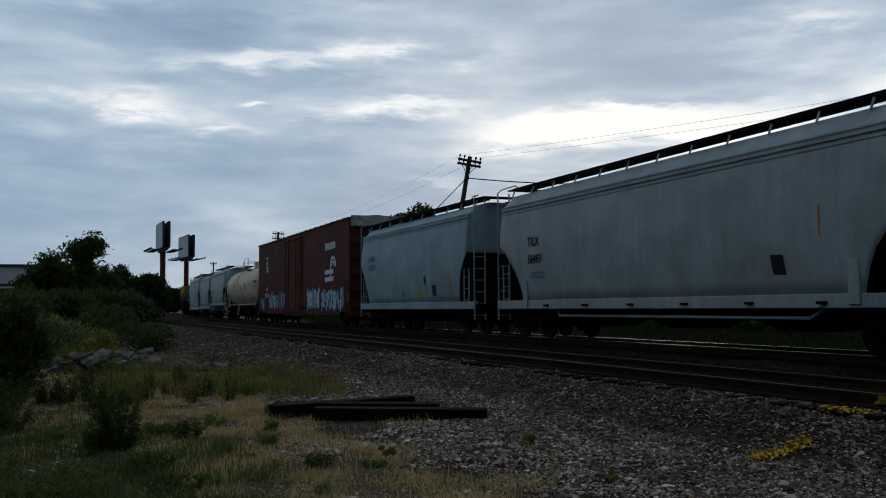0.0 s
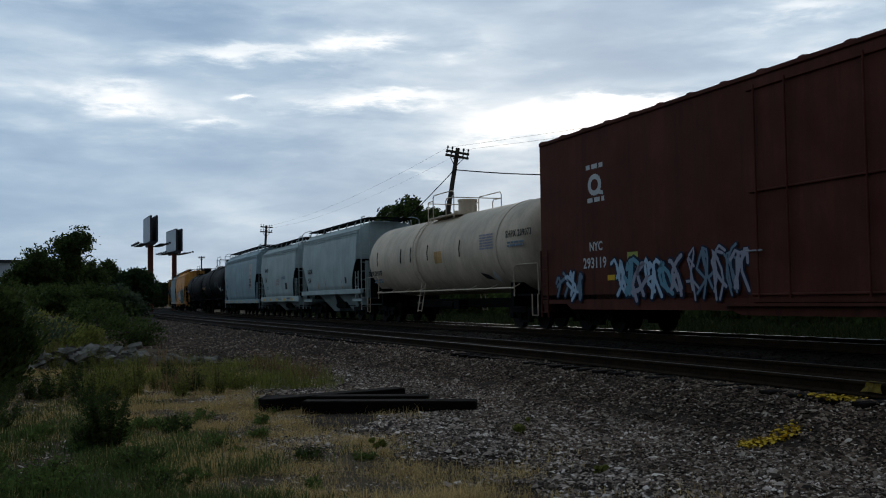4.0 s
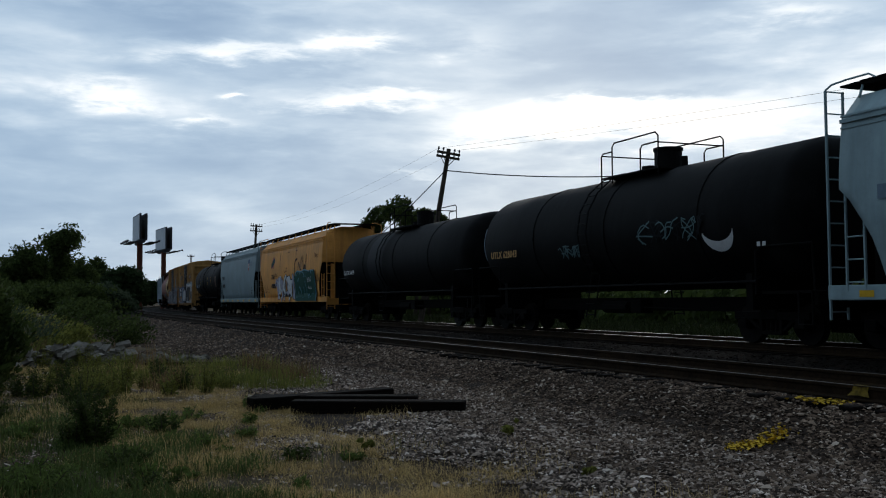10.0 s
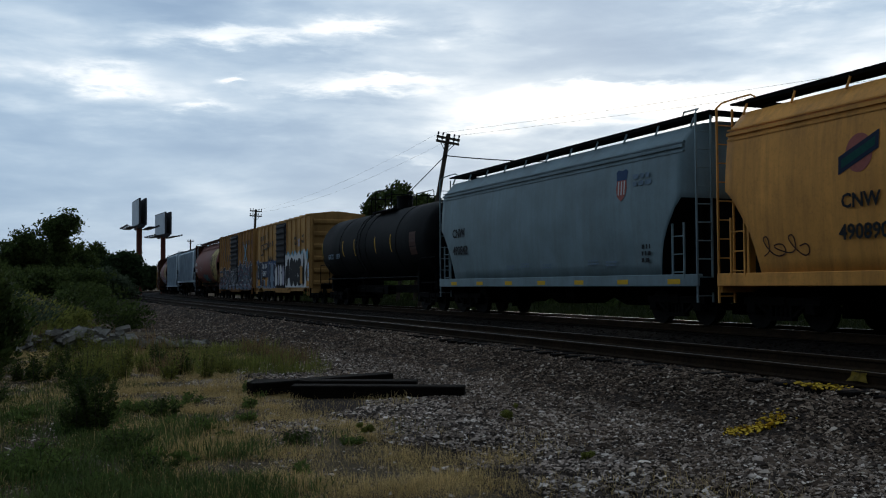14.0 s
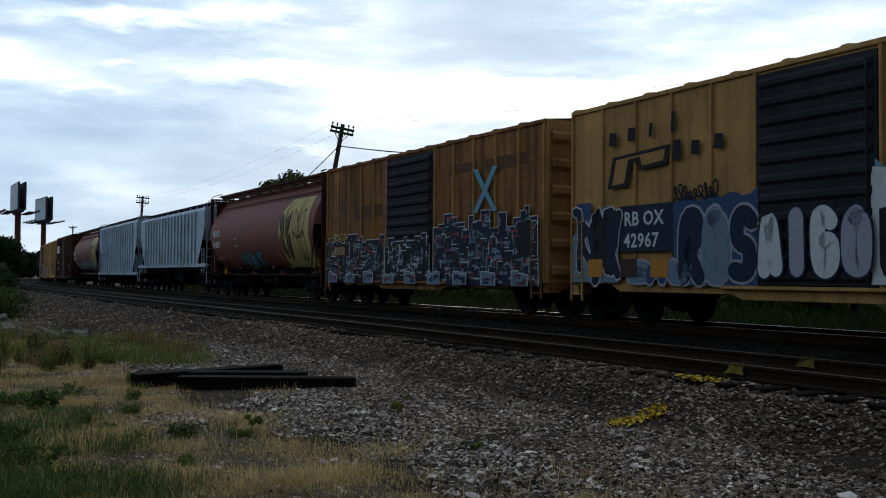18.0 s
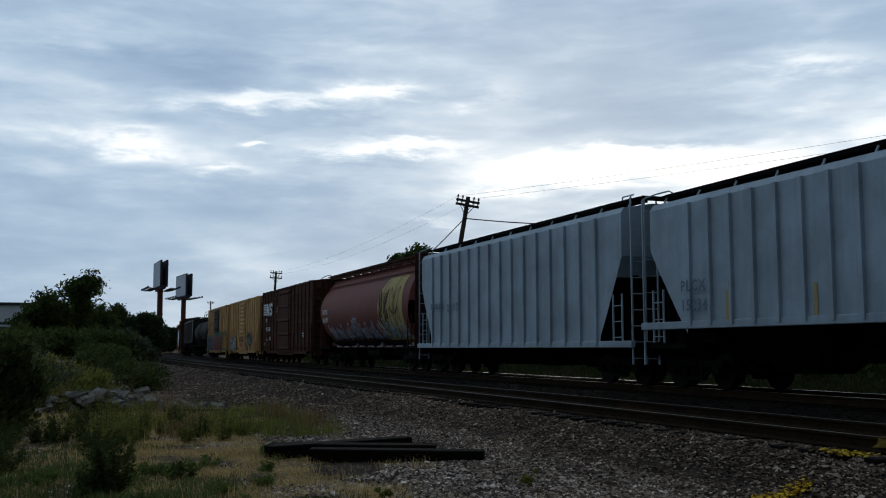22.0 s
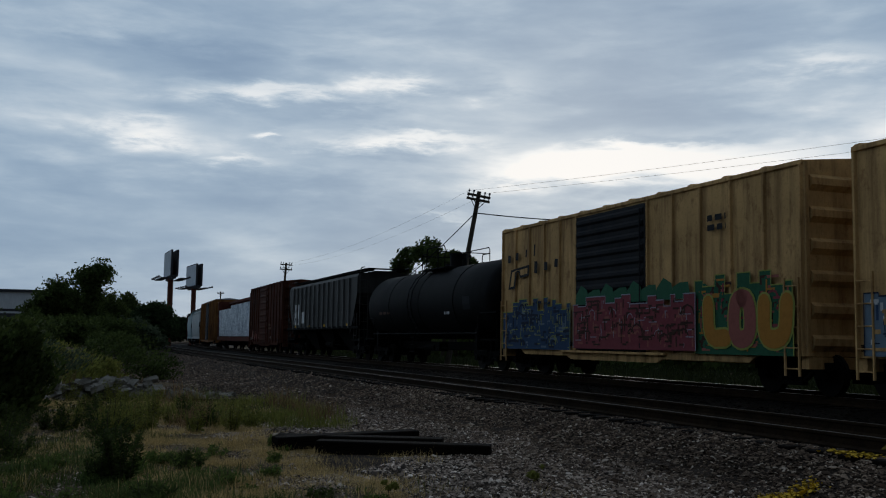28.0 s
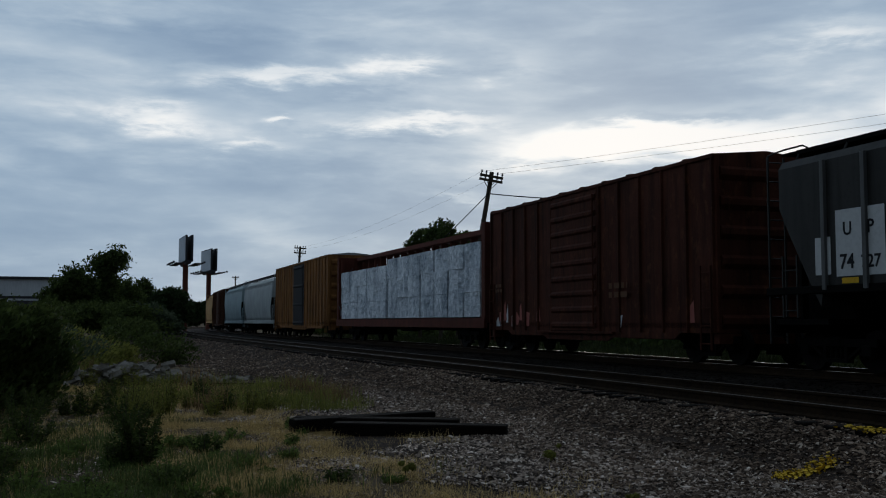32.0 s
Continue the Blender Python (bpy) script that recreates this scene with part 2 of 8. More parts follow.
M["leaf_yellow"] = grainy("leaf_yellow_green", (0.105, 0.12, 0.027), (0.255, 0.2475, 0.06), 1.2, 0.65, 0, (1, 1, 1), 0.1, 0.4)
M["bark"] = grainy("bark", (0.03, 0.024, 0.018), (0.08, 0.065, 0.05), 9, 0.9, 0, (1, 1, 0.3), 0.6)
M["pole_wood"] = grainy("weathered_pole", (0.035, 0.028, 0.022), (0.09, 0.072, 0.055), 8, 0.9, 0, (3, 3, 0.4), 0.5)
M["cable"] = shader("black_cable", 0.6)[0]
M["cable"].node_tree.nodes["Principled BSDF"].inputs["Base Color"].default_value = (0.02, 0.02, 0.02, 1)
M["concrete"] = grainy("concrete", (0.09, 0.08, 0.065), (0.25, 0.225, 0.19), 6, 0.85, 0, (1, 1, 1), 0.3)
M["pole_red"] = grainy("red_brown_pole_paint", (0.09, 0.03, 0.02), (0.15, 0.055, 0.038), 3, 0.6)
M["board_face"] = grainy("billboard_face", (0.34, 0.38, 0.42), (0.5, 0.54, 0.58), 0.6, 0.6, 0, (1, 1, 1), 0.05)
M["board_back"] = grainy("billboard_frame", (0.03, 0.03, 0.035), (0.06, 0.06, 0.065), 4, 0.7)
M["yellow_mark"] = grainy("yellow_spray_paint", (0.36, 0.22, 0.02), (0.72, 0.46, 0.04), 14, 0.7, 0, (1, 1, 1), 0.6)
M["yellow_thin"] = grainy("thin_yellow_spray", (0.012, 0.008, 0.003), (0.22, 0.15, 0.022), 11, 0.6, 0, (1, 1, 1), 0.3)
M["pale_wall"] = grainy("pale_metal_cladding", (0.42, 0.44, 0.46), (0.58, 0.6, 0.62), 0.8, 0.6, 0, (6, 1, 1), 0.1)
M["white_metal"] = grainy("white_enamel", (0.5, 0.52, 0.53), (0.68, 0.7, 0.71), 3, 0.5, 0, (1, 1, 0.3), 0.1)
M["grey_a"] = paint("pale_grey_paint", (0.30, 0.335, 0.335), amount=0.18)
M["grey_b"] = paint("blue_grey_paint", (0.235, 0.3213, 0.342), amount=0.18)
M["grey_c"] = paint("light_grey_paint", (0.33, 0.3927, 0.3792), amount=0.16)
M["grey_rib"] = paint("light_blue_grey_paint", (0.33, 0.40, 0.455), amount=0.16)
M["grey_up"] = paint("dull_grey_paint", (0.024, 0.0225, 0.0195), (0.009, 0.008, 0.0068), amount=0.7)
M["grey_slate"] = paint("slate_grey_paint", (0.165, 0.225, 0.243), amount=0.2)
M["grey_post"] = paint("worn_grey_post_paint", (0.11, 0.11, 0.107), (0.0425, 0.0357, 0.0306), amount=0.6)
M["peeling"] = grainy("peeling_white_paint", (0.05, 0.022, 0.014), (0.55, 0.52, 0.47), 3.2, 0.75, 0, (1, 1, 2.4), 0.3)
M["cream"] = paint("cream_tank_paint", (0.60, 0.48, 0.35), (0.16, 0.11, 0.07), amount=0.35, streak=0.7)
M["black"] = paint("black_tank_paint", (0.00135, 0.0015, 0.00165), (0.0036, 0.0033, 0.0027), 0.6, 0.6)
M["brown"] = paint("oxide_brown_paint", (0.09, 0.024, 0.015), (0.035, 0.018, 0.013), 0.5, 0.65, 1.0, 0.2)
M["brown_dark"] = paint("dark_oxide_paint", (0.064, 0.022, 0.010), (0.022, 0.012, 0.008), 0.6, 0.65, 1.2, 0.3)
M["yellow"] = paint("mustard_yellow_paint", (0.40, 0.215, 0.07), (0.10, 0.055, 0.025), 0.4, 0.6, 1.0, 0.2)
M["yellow_old"] = paint("rusty_yellow_paint", (0.25, 0.11, 0.033), (0.05, 0.024, 0.013), 0.75, 0.65, 1.2, 0.6)
M["tan"] = paint("faded_yellow_paint", (0.56, 0.335, 0.135), (0.12, 0.06, 0.028), 0.6, 0.6, 1.2, 0.5)
M["hopper_yellow"] = paint("orange_yellow_paint", (0.66, 0.29, 0.06), (0.13, 0.065, 0.028), 0.4, 0.55, 0.9, 0.12)
M["red_hopper"] = paint("faded_red_brown_paint", (0.165, 0.045, 0.034), (0.10, 0.04, 0.025), 0.45, 0.55, 0.8, 0.25)
M["rust_brown"] = paint("rusty_brown_paint", (0.060, 0.0145, 0.006), (0.015, 0.0068, 0.0042), 0.6, 0.65, 1.4, 0.5)
M["door_black"] = paint("sooty_door_paint", (0.018, 0.019, 0.022), (0.035, 0.03, 0.026), 0.5, 0.65)
# wrap: the darker tone paints the shade of its creases into the colour
M["wrap"] = grainy("white_plastic_wrap", (0.24, 0.29, 0.35), (0.88, 0.92, 0.95), 4.0, 0.45, 0, (1.5, 1, 1.3), 1.0, 0.12, 0.12)
M["galv"] = grainy("galvanised_steel", (0.22, 0.23, 0.24), (0.34, 0.35, 0.36), 10, 0.5, 0.6)


def thin(m, amount=0.45):
    """Lets light through a leaf or blade: part of it shines on from behind."""
    nt = m.node_tree
    b = nt.nodes["Principled BSDF"]
    tr = nt.nodes.new("ShaderNodeBsdfTranslucent")
    src = b.inputs["Base Color"].links[0].from_socket
    link(nt, src, tr.inputs[0])
    mx = nt.nodes.new("ShaderNodeMixShader")
    mx.inputs[0].default_value = amount
    link(nt, b.outputs[0], mx.inputs[1])
    link(nt, tr.outputs[0], mx.inputs[2])
    out = [n for n in nt.nodes if n.type == "OUTPUT_MATERIAL"][0]
    link(nt, mx.outputs[0], out.inputs[0])


for leafy in ("dry_grass", "green_grass", "leaf", "leaf_pale", "leaf_yellow", "far_grass", "weed", "leaf_far", "low_weed", "brown_stalk"):
    thin(M[leafy])


def decal(name, colour, wear=0.3, rough=0.6):
    m, nt, b = shader(name, rough)
    n = noise_tex(nt, coords(nt), 9, 5, 0.7)
    col = mix(nt, math_node(nt, "MULTIPLY", ramp(nt, n, [(0.45, (0, 0, 0)), (0.75, (1, 1, 1))]), wear), colour, tuple(c * 0.35 for c in colour))
    link(nt, col, b.inputs["Base Color"])
    return m


for nm, colr in (("white", (0.58, 0.58, 0.58)), ("ink", (0.02, 0.02, 0.022)), ("teal", (0.012, 0.06, 0.05)), ("cyan", (0.13, 0.27, 0.34)), ("blue", (0.035, 0.065, 0.13)), ("navy", (0.02, 0.027, 0.048)),
                 ("maroon", (0.22, 0.05, 0.06)), ("lilac", (0.30, 0.29, 0.34)), ("pale", (0.5, 0.5, 0.49)), ("wheat", (0.42, 0.32, 0.13)), ("orange", (0.40, 0.18, 0.035)), ("lime", (0.30, 0.32, 0.08)),
                 ("bluegrey", (0.14, 0.19, 0.24)), ("bluegrey2", (0.10, 0.16, 0.17)), ("fadedred", (0.30, 0.10, 0.08)), ("green", (0.03, 0.11, 0.06)), ("patch", (0.06, 0.03, 0.022)), ("stain", (0.10, 0.048, 0.024)), ("faded_black", (0.012, 0.014, 0.016)), ("crease_shade", (0.20, 0.25, 0.31)), ("grey_stain", (0.17, 0.22, 0.24)), ("reflector", (0.62, 0.36, 0.03)), ("deepgreen", (0.008, 0.05, 0.036)), ("rosegrey", (0.27, 0.2, 0.19)), ("peach", (0.42, 0.37, 0.33)), ("leafbrown", (0.05, 0.027, 0.018)), ("iceblue", (0.36, 0.47, 0.58))):
    M[nm] = decal(nm + "_marking", colr)


# ---------------------------------------------------------------- mesh helpers
def part(name, bm, material, parent=None, label="", smooth=False):
    me = bpy.data.meshes.new(name)
    bmesh.ops.recalc_face_normals(bm, faces=bm.faces)
    bm.to_mesh(me)
    bm.free()
    if smooth:
        me.polygons.foreach_set("use_smooth", [True] * len(me.polygons))
    for m in material if isinstance(material, (list, tuple)) else [material]:
        me.materials.append(m)
    ob = new(name, me)
    ob.parent = parent
    if label:
        tagged(ob, label)
    return ob


def soup(name, verts, faces, material, parent=None, label=""):
    me = bpy.data.meshes.new(name)
    me.from_pydata(verts, [], faces)
    me.materials.append(material)
    ob = new(name, me)
    ob.parent = parent
    if label:
        tagged(ob, label)
    return ob


def thing(name, label, category, group="", kind="", at=None):
    ob = tagged(new(name), label, category, group, kind)
    ob.empty_display_size = 0.2
    if at is not None:
        ob.matrix_world = at
    return ob


def box(bm, x0, x1, y0, y1, z0, z1, bevel=0.0):
    g = bmesh.ops.create_cube(bm, size=1, matrix=Matrix.Translation(((x0 + x1) / 2, (y0 + y1) / 2, (z0 + z1) / 2)) @ Matrix.Diagonal((abs(x1 - x0), abs(y1 - y0), abs(z1 - z0), 1)))
    if bevel:
        es = list({e for v in g["verts"] for e in v.link_edges})
        bmesh.ops.bevel(bm, geom=es, offset=bevel, segments=1, affect="EDGES")
    return bm


def rod(bm, a, b, r, n=6, r2=None):
    a, b = Vector(a), Vector(b)
    d = b - a
    m = Matrix.Translation((a + b) / 2) @ d.to_track_quat("Z", "Y").to_matrix().to_4x4()
    bmesh.ops.create_cone(bm, cap_ends=True, segments=n, radius1=r, radius2=r if r2 is None else r2, depth=d.length, matrix=m)
    return bm


def pipe(bm, pts, r, n=6):
    """One bent tube through the points."""
    pts = [Vector(p) for p in pts]
    rings, ref = [], None
    for i, p in enumerate(pts):
        d = (pts[min(i + 1, len(pts) - 1)] - pts[max(i - 1, 0)]).normalized()
        if ref is None:
            ref = d.orthogonal().normalized()
        u = (ref - d * ref.dot(d))
        u = u.normalized() if u.length > 1e-4 else d.orthogonal().normalized()
        ref = u
        w = d.cross(u)
        rings.append([p + (u * math.cos(k / n * math.tau) + w * math.sin(k / n * math.tau)) * r for k in range(n)])
    vs = [[bm.verts.new(p) for p in ring] for ring in rings]
    for a, b in zip(vs, vs[1:]):
        for i in range(n):
            bm.faces.new((a[i], a[(i + 1) % n], b[(i + 1) % n], b[i]))
    bm.faces.new(vs[0])
    bm.faces.new(vs[-1])
    return bm


def loft(bm, rings, cap=True, closed=True):
    vs = [[bm.verts.new(p) for p in ring] for ring in rings]
    n = len(rings[0])
    for a, b in zip(vs, vs[1:]):
        for i in range(n if closed else n - 1):
            j = (i + 1) % n
            bm.faces.new((a[i], a[j], b[j], b[i]))
    if cap:
        bm.faces.new(vs[0])
        bm.faces.new(vs[-1])
    return bm


def poly(bm, pts, y, thick=0.0):
    """A flat outline of (x, z) points facing -y."""
    vs = [bm.verts.new((x, y, z)) for x, z in pts]
    bm.faces.new(vs)
    return bm


def B():
    return bmesh.new()


# ---------------------------------------------------------------- the line of the track
KNOTS_S = [-340, -290, -240, -200, -160, -120, -80, -40, 0, 40, 80, 130]
KNOTS_K = [0, 0.0011, 0.00219, 0.00185, 0.0015, 0.00109, 0.00071, 0.00069, -0.00079, -0.00127, -0.0017, 0]
P0, TH0 = (7.628, 23.205), -1.2085
ARC = np.arange(-760.0, 621.0, 1.0)
_k = np.interp(ARC, KNOTS_S, KNOTS_K)
_th = np.concatenate([[0], np.cumsum((_k[1:] + _k[:-1]) / 2)])
_th += TH0 - np.interp(0, ARC, _th)
_x = np.concatenate([[0], np.cumsum((np.cos(_th)[1:] + np.cos(_th)[:-1]) / 2)])
_y = np.concatenate([[0], np.cumsum((np.sin(_th)[1:] + np.sin(_th)[:-1]) / 2)])
_x += P0[0] - np.interp(0, ARC, _x)
_y += P0[1] - np.interp(0, ARC, _y)
NEAR = 5.85         # middle of the near track, towards the camera from the middle of the far one


def along(s, lat=0.0, z=0.0):
    """A place s metres along the far track, lat metres to the camera's side of it."""
    th = np.interp(s, ARC, _th)
    return Vector((np.interp(s, ARC, _x) + lat * math.sin(th), np.interp(s, ARC, _y) - lat * math.cos(th), z))


def heading(s):
    return float(np.interp(s, ARC, _th))


SPEED_T = [0, 4, 8, 12, 16, 20, 24, 28, 32]
SPEED_V = [11.654, 12.02, 11.604, 11.95, 11.855, 11.273, 12.3, 11.923, 12.007]
_g = np.arange(0, 32.01, 0.1)
_v = np.interp(_g, SPEED_T, SPEED_V)
_run = np.concatenate([[0], np.cumsum((_v[1:] + _v[:-1]) / 2 * 0.1)])


def travelled(t):
    return float(np.interp(t, _g, _run))


# ---------------------------------------------------------------- ground, bed and tracks
def graded(lo, hi, fine_lo, fine_hi, step, grow=1.25):
    v = list(np.arange(fine_lo, fine_hi + 1e-6, step))
    d = step
    while v[-1] < hi:
        d *= grow
        v.append(min(hi, v[-1] + d))
    d = step
    while v[0] > lo:
        d *= grow
        v.insert(0, max(lo, v[0] - d))
    return v


def relief(x, y):
    n = noise.noise((x * 0.35, y * 0.35, 0)) * 0.05 + noise.noise((x * 1.3, y * 1.3, 3)) * 0.02
    return n


def build_ground():
    xs, ys = graded(-1500, 1500, -22, 14, 0.45), graded(-60, 2500, -2, 44, 0.45)
    verts = [(x, y, relief(x, y) if abs(x) < 60 and y < 120 else -0.05) for y in ys for x in xs]
    n = len(xs)
    faces = [(j * n + i, j * n + i + 1, (j + 1) * n + i + 1, (j + 1) * n + i) for j in range(len(ys) - 1) for i in range(n - 1)]
    ob = soup("ground", verts, faces, M["soil"])
    ob.data.polygons.foreach_set("use_smooth", [True] * len(ob.data.polygons))
    tagged(ob, "bare weedy soil beside the railway", "ground", kind="structure")


BED = [(-5.2, -0.12), (-4.2, 0.1), (-2.6, 0.40), (-1.3, 0.5), (1.3, 0.5), (2.2, 0.46), (4.2, 0.44), (4.9, 0.47), (6.9, 0.47), (7.35, 0.42), (8.15, 0.13), (9.0, 0.06), (10.8, 0.04), (11.8, 0.02), (12.8, -0.10)]


def bed_height(lat):
    return float(np.interp(lat, [b[0] for b in BED], [b[1] for b in BED]))


def build_bed():
    ss = list(np.arange(-560, -60, 8.0)) + list(np.arange(-60, 24, 0.5)) + list(np.arange(24, 420, 12.0))
    lats = list(np.arange(-5.2, 12.81, 0.3))
    verts, faces = [], []
    for s in ss:
        for lat in lats:
            p = along(s, lat)
            e = noise.noise((p.x * 0.5, p.y * 0.5, 7)) * (0.06 if lat > 7 else 0.02) + noise.noise((p.x * 2, p.y * 2, 1)) * 0.025
            verts.append((p.x, p.y, bed_height(lat) + e))
    n = len(lats)
    dark = []
    for j in range(len(ss) - 1):
        for i in range(n - 1):
            faces.append((j * n + i, j * n + i + 1, (j + 1) * n + i + 1, (j + 1) * n + i))
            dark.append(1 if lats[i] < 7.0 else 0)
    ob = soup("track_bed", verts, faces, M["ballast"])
    ob.data.materials.append(M["ballast_dark"])
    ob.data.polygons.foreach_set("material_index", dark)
    tagged(ob, "bed of dark crushed stone ballast under both tracks", "ballast", kind="structure")


def rail_profile(top):
    return [(-0.07, top - 0.17), (-0.07, top - 0.155), (-0.012, top - 0.13), (-0.012, top - 0.045), (-0.037, top - 0.035), (-0.037, top - 0.006), (-0.03, top), (0.03, top), (0.037, top - 0.006), (0.037, top - 0.035), (0.012, top - 0.045), (0.012, top - 0.13), (0.07, top - 0.155), (0.07, top - 0.17)]


def build_track(centre, top, name, label):
    tr = thing(name, label, "railway track", kind="structure")
    ss = list(np.arange(-560, -100, 6.0)) + list(np.arange(-100, 30, 1.5)) + list(np.arange(30, 420, 8.0))
    prof = rail_profile(top)
    for side in (-0.755, 0.755):
        rings = []
        for s in ss:
            rings.append([along(s, centre + side + l, z) for l, z in prof])
        bm = B()
        vs = [[bm.verts.new(p) for p in ring] for ring in rings]
        n = len(prof)
        for a, b in zip(vs, vs[1:]):
            for i in range(n):
                f = bm.faces.new((a[i], a[(i + 1) % n], b[(i + 1) % n], b[i]))
                f.material_index = 1 if i == 6 else 0
        part("rail", bm, [M["rail_side"], M["rail_top"] if centre == 0 else M["rail_dull"]], tr)
    return tr


# ---------------------------------------------------------------- rolling stock
TRUCKS = []         # (axle object, offset) to be turned


def build_truck(parent, x):
    """A three-piece truck with two wheelsets; axles lie across."""
    bm = B()
    for sy in (-1, 1):
        y = sy * 1.0
        box(bm, -1.15, 1.15, y - 0.07, y + 0.07, 0.52, 0.68)
        for sx in (-1, 1):
            box(bm, sx * 0.89 - 0.14, sx * 0.89 + 0.14, y - 0.10, y + 0.10, 0.33, 0.56, 0.02)
            rod(bm, (sx * 0.75, y, 0.56), (sx * 0.32, y, 0.27), 0.06, 6)
            box(bm, sx * 0.3 - 0.04, sx * 0.3 + 0.04, y - 0.07, y + 0.07, 0.25, 0.55)
        box(bm, -0.36, 0.36, y - 0.08, y + 0.08, 0.2, 0.28)
        for dx in (-0.14, 0, 0.14):
            rod(bm, (dx, y, 0.28), (dx, y, 0.52), 0.055, 8)
    box(bm, -0.2, 0.2, -1.1, 1.1, 0.5, 0.72, 0.03)
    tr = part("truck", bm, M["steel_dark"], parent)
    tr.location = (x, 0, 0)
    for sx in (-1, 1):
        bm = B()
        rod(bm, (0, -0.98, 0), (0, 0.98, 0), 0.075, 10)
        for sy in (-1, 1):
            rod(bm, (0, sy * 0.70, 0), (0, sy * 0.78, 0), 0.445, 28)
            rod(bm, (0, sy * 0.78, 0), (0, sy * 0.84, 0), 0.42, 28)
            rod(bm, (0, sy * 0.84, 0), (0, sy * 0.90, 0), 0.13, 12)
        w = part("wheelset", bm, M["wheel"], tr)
        w.location = (sx * 0.89, 0, 0.42)
        TRUCKS.append((w, sx))
    return tr


def build_coupler(parent, x, sx):
    bm = B()
    box(bm, x - sx * 0.5, x + sx * 0.25, -0.09, 0.09, 0.72, 0.92, 0.02)
    box(bm, x + sx * 0.2, x + sx * 0.5, -0.16, 0.14, 0.68, 0.97, 0.04)
    pipe(bm, [(x, 0.25, 0.8), (x + sx * 0.3, 0.3, 0.5), (x + sx * 0.5, 0.2, 0.45)], 0.03, 5)
    return part("coupler", bm, M["steel_dark"], parent)


def build_ladder(parent, mat, x0, x1, y, z0, z1, step=0.42, across=False):
    """A ladder in the side plane (x0 to x1) or, across, in the end plane at x0 from y to x1."""
    ends = [(x0, y), (x0, x1)] if across else [(x0, y), (x1, y)]
    bm = B()
    for ex, ey in ends:
        box(bm, ex - 0.02, ex + 0.02, ey - 0.02, ey + 0.02, z0, z1)
    ladder = part("ladder", bm, mat, parent)
    bm = B()
    rod(bm, (*ends[0], 0), (*ends[1], 0), 0.015, 5)
    rung = part("rung", bm, mat, ladder)
    z, first = z0 + 0.15, True
    while z < z1:
        if not first:
            rung = new("rung", rung.data)
            rung.parent = ladder
        rung.location = (0, 0, z)
        first = False
        z += step
    return ladder


def lettering(parent, text, size, x, z, y, mat, name="lettering", tilt=0.0, xscale=1.0, spread=1.0):
    cu = bpy.data.curves.new(name, "FONT")
    cu.body, cu.size, cu.space_character = text, size, spread
    cu.extrude, cu.offset = 0.002, size * 0.022
    cu.resolution_u = 2
    tmp = bpy.data.objects.new(name, cu)
    me = bpy.data.meshes.new_from_object(tmp)
    bpy.data.objects.remove(tmp)
    me.materials.append(mat)
    ob = new(name, me)
    ob.parent = parent
    ob.matrix_basis = pose(x, y, z, 90 + tilt, 0, 0) @ Matrix.Diagonal((xscale, 1, 1, 1))
    return ob


def bars(parent, x, z, w, h, y, mat, rows=2, name="illegible_lettering", seed=0):
    """Writing too small to read: short bars in rows."""
    rnd = random.Random(seed + int(x * 31) + int(z * 17))
    bm = B()
    rh = h / (rows * 1.6)
    for r in range(rows):
        zz = z + h - (r * 1.6 + 1) * rh
        xx = x
        while xx < x + w:
            l = min(rnd.uniform(0.12, 0.4) * w, x + w - xx)
            if l > 0.02:
                poly(bm, [(xx, zz), (xx + l, zz), (xx + l, zz + rh), (xx, zz + rh)], y)
            xx += l + rh * 0.7
    ob = part(name, bm, mat, parent)
    if name == "illegible_lettering":
        tagged(ob, "", "", "", "stuff")
    return ob


def shape(parent, name, pts, y, mat, label=""):
    bm = B()
    if callable(y):
        vs = [bm.verts.new((x, y(z), z)) for x, z in pts]
        f = bm.faces.new(vs)
        bmesh.ops.triangulate(bm, faces=[f])
    else:
        poly(bm, pts, y)
        bmesh.ops.triangulate(bm, faces=list(bm.faces))
    return part(name, bm, mat, parent, label)


def skin(parent, name, outline, side, mat, label="", lift=0.006, cell=0.3):
    """A flat marking of (x, z) outline points laid on a curved side y = side(z): cut into strips so that it follows the curve."""
    bm = B()
    vs = [bm.verts.new((x, 0, z)) for x, z in outline]
    bm.faces.new(vs)
    zs = [z for _, z in outline]
    z = math.floor(min(zs) / cell) * cell
    while z < max(zs):
        z += cell
        bmesh.ops.bisect_plane(bm, geom=bm.verts[:] + bm.edges[:] + bm.faces[:], plane_co=(0, 0, z), plane_no=(0, 0, 1))
    bmesh.ops.triangulate(bm, faces=list(bm.faces))
    for v in bm.verts:
        v.co.y = side(v.co.z) - lift
    return part(name, bm, mat, parent, label)


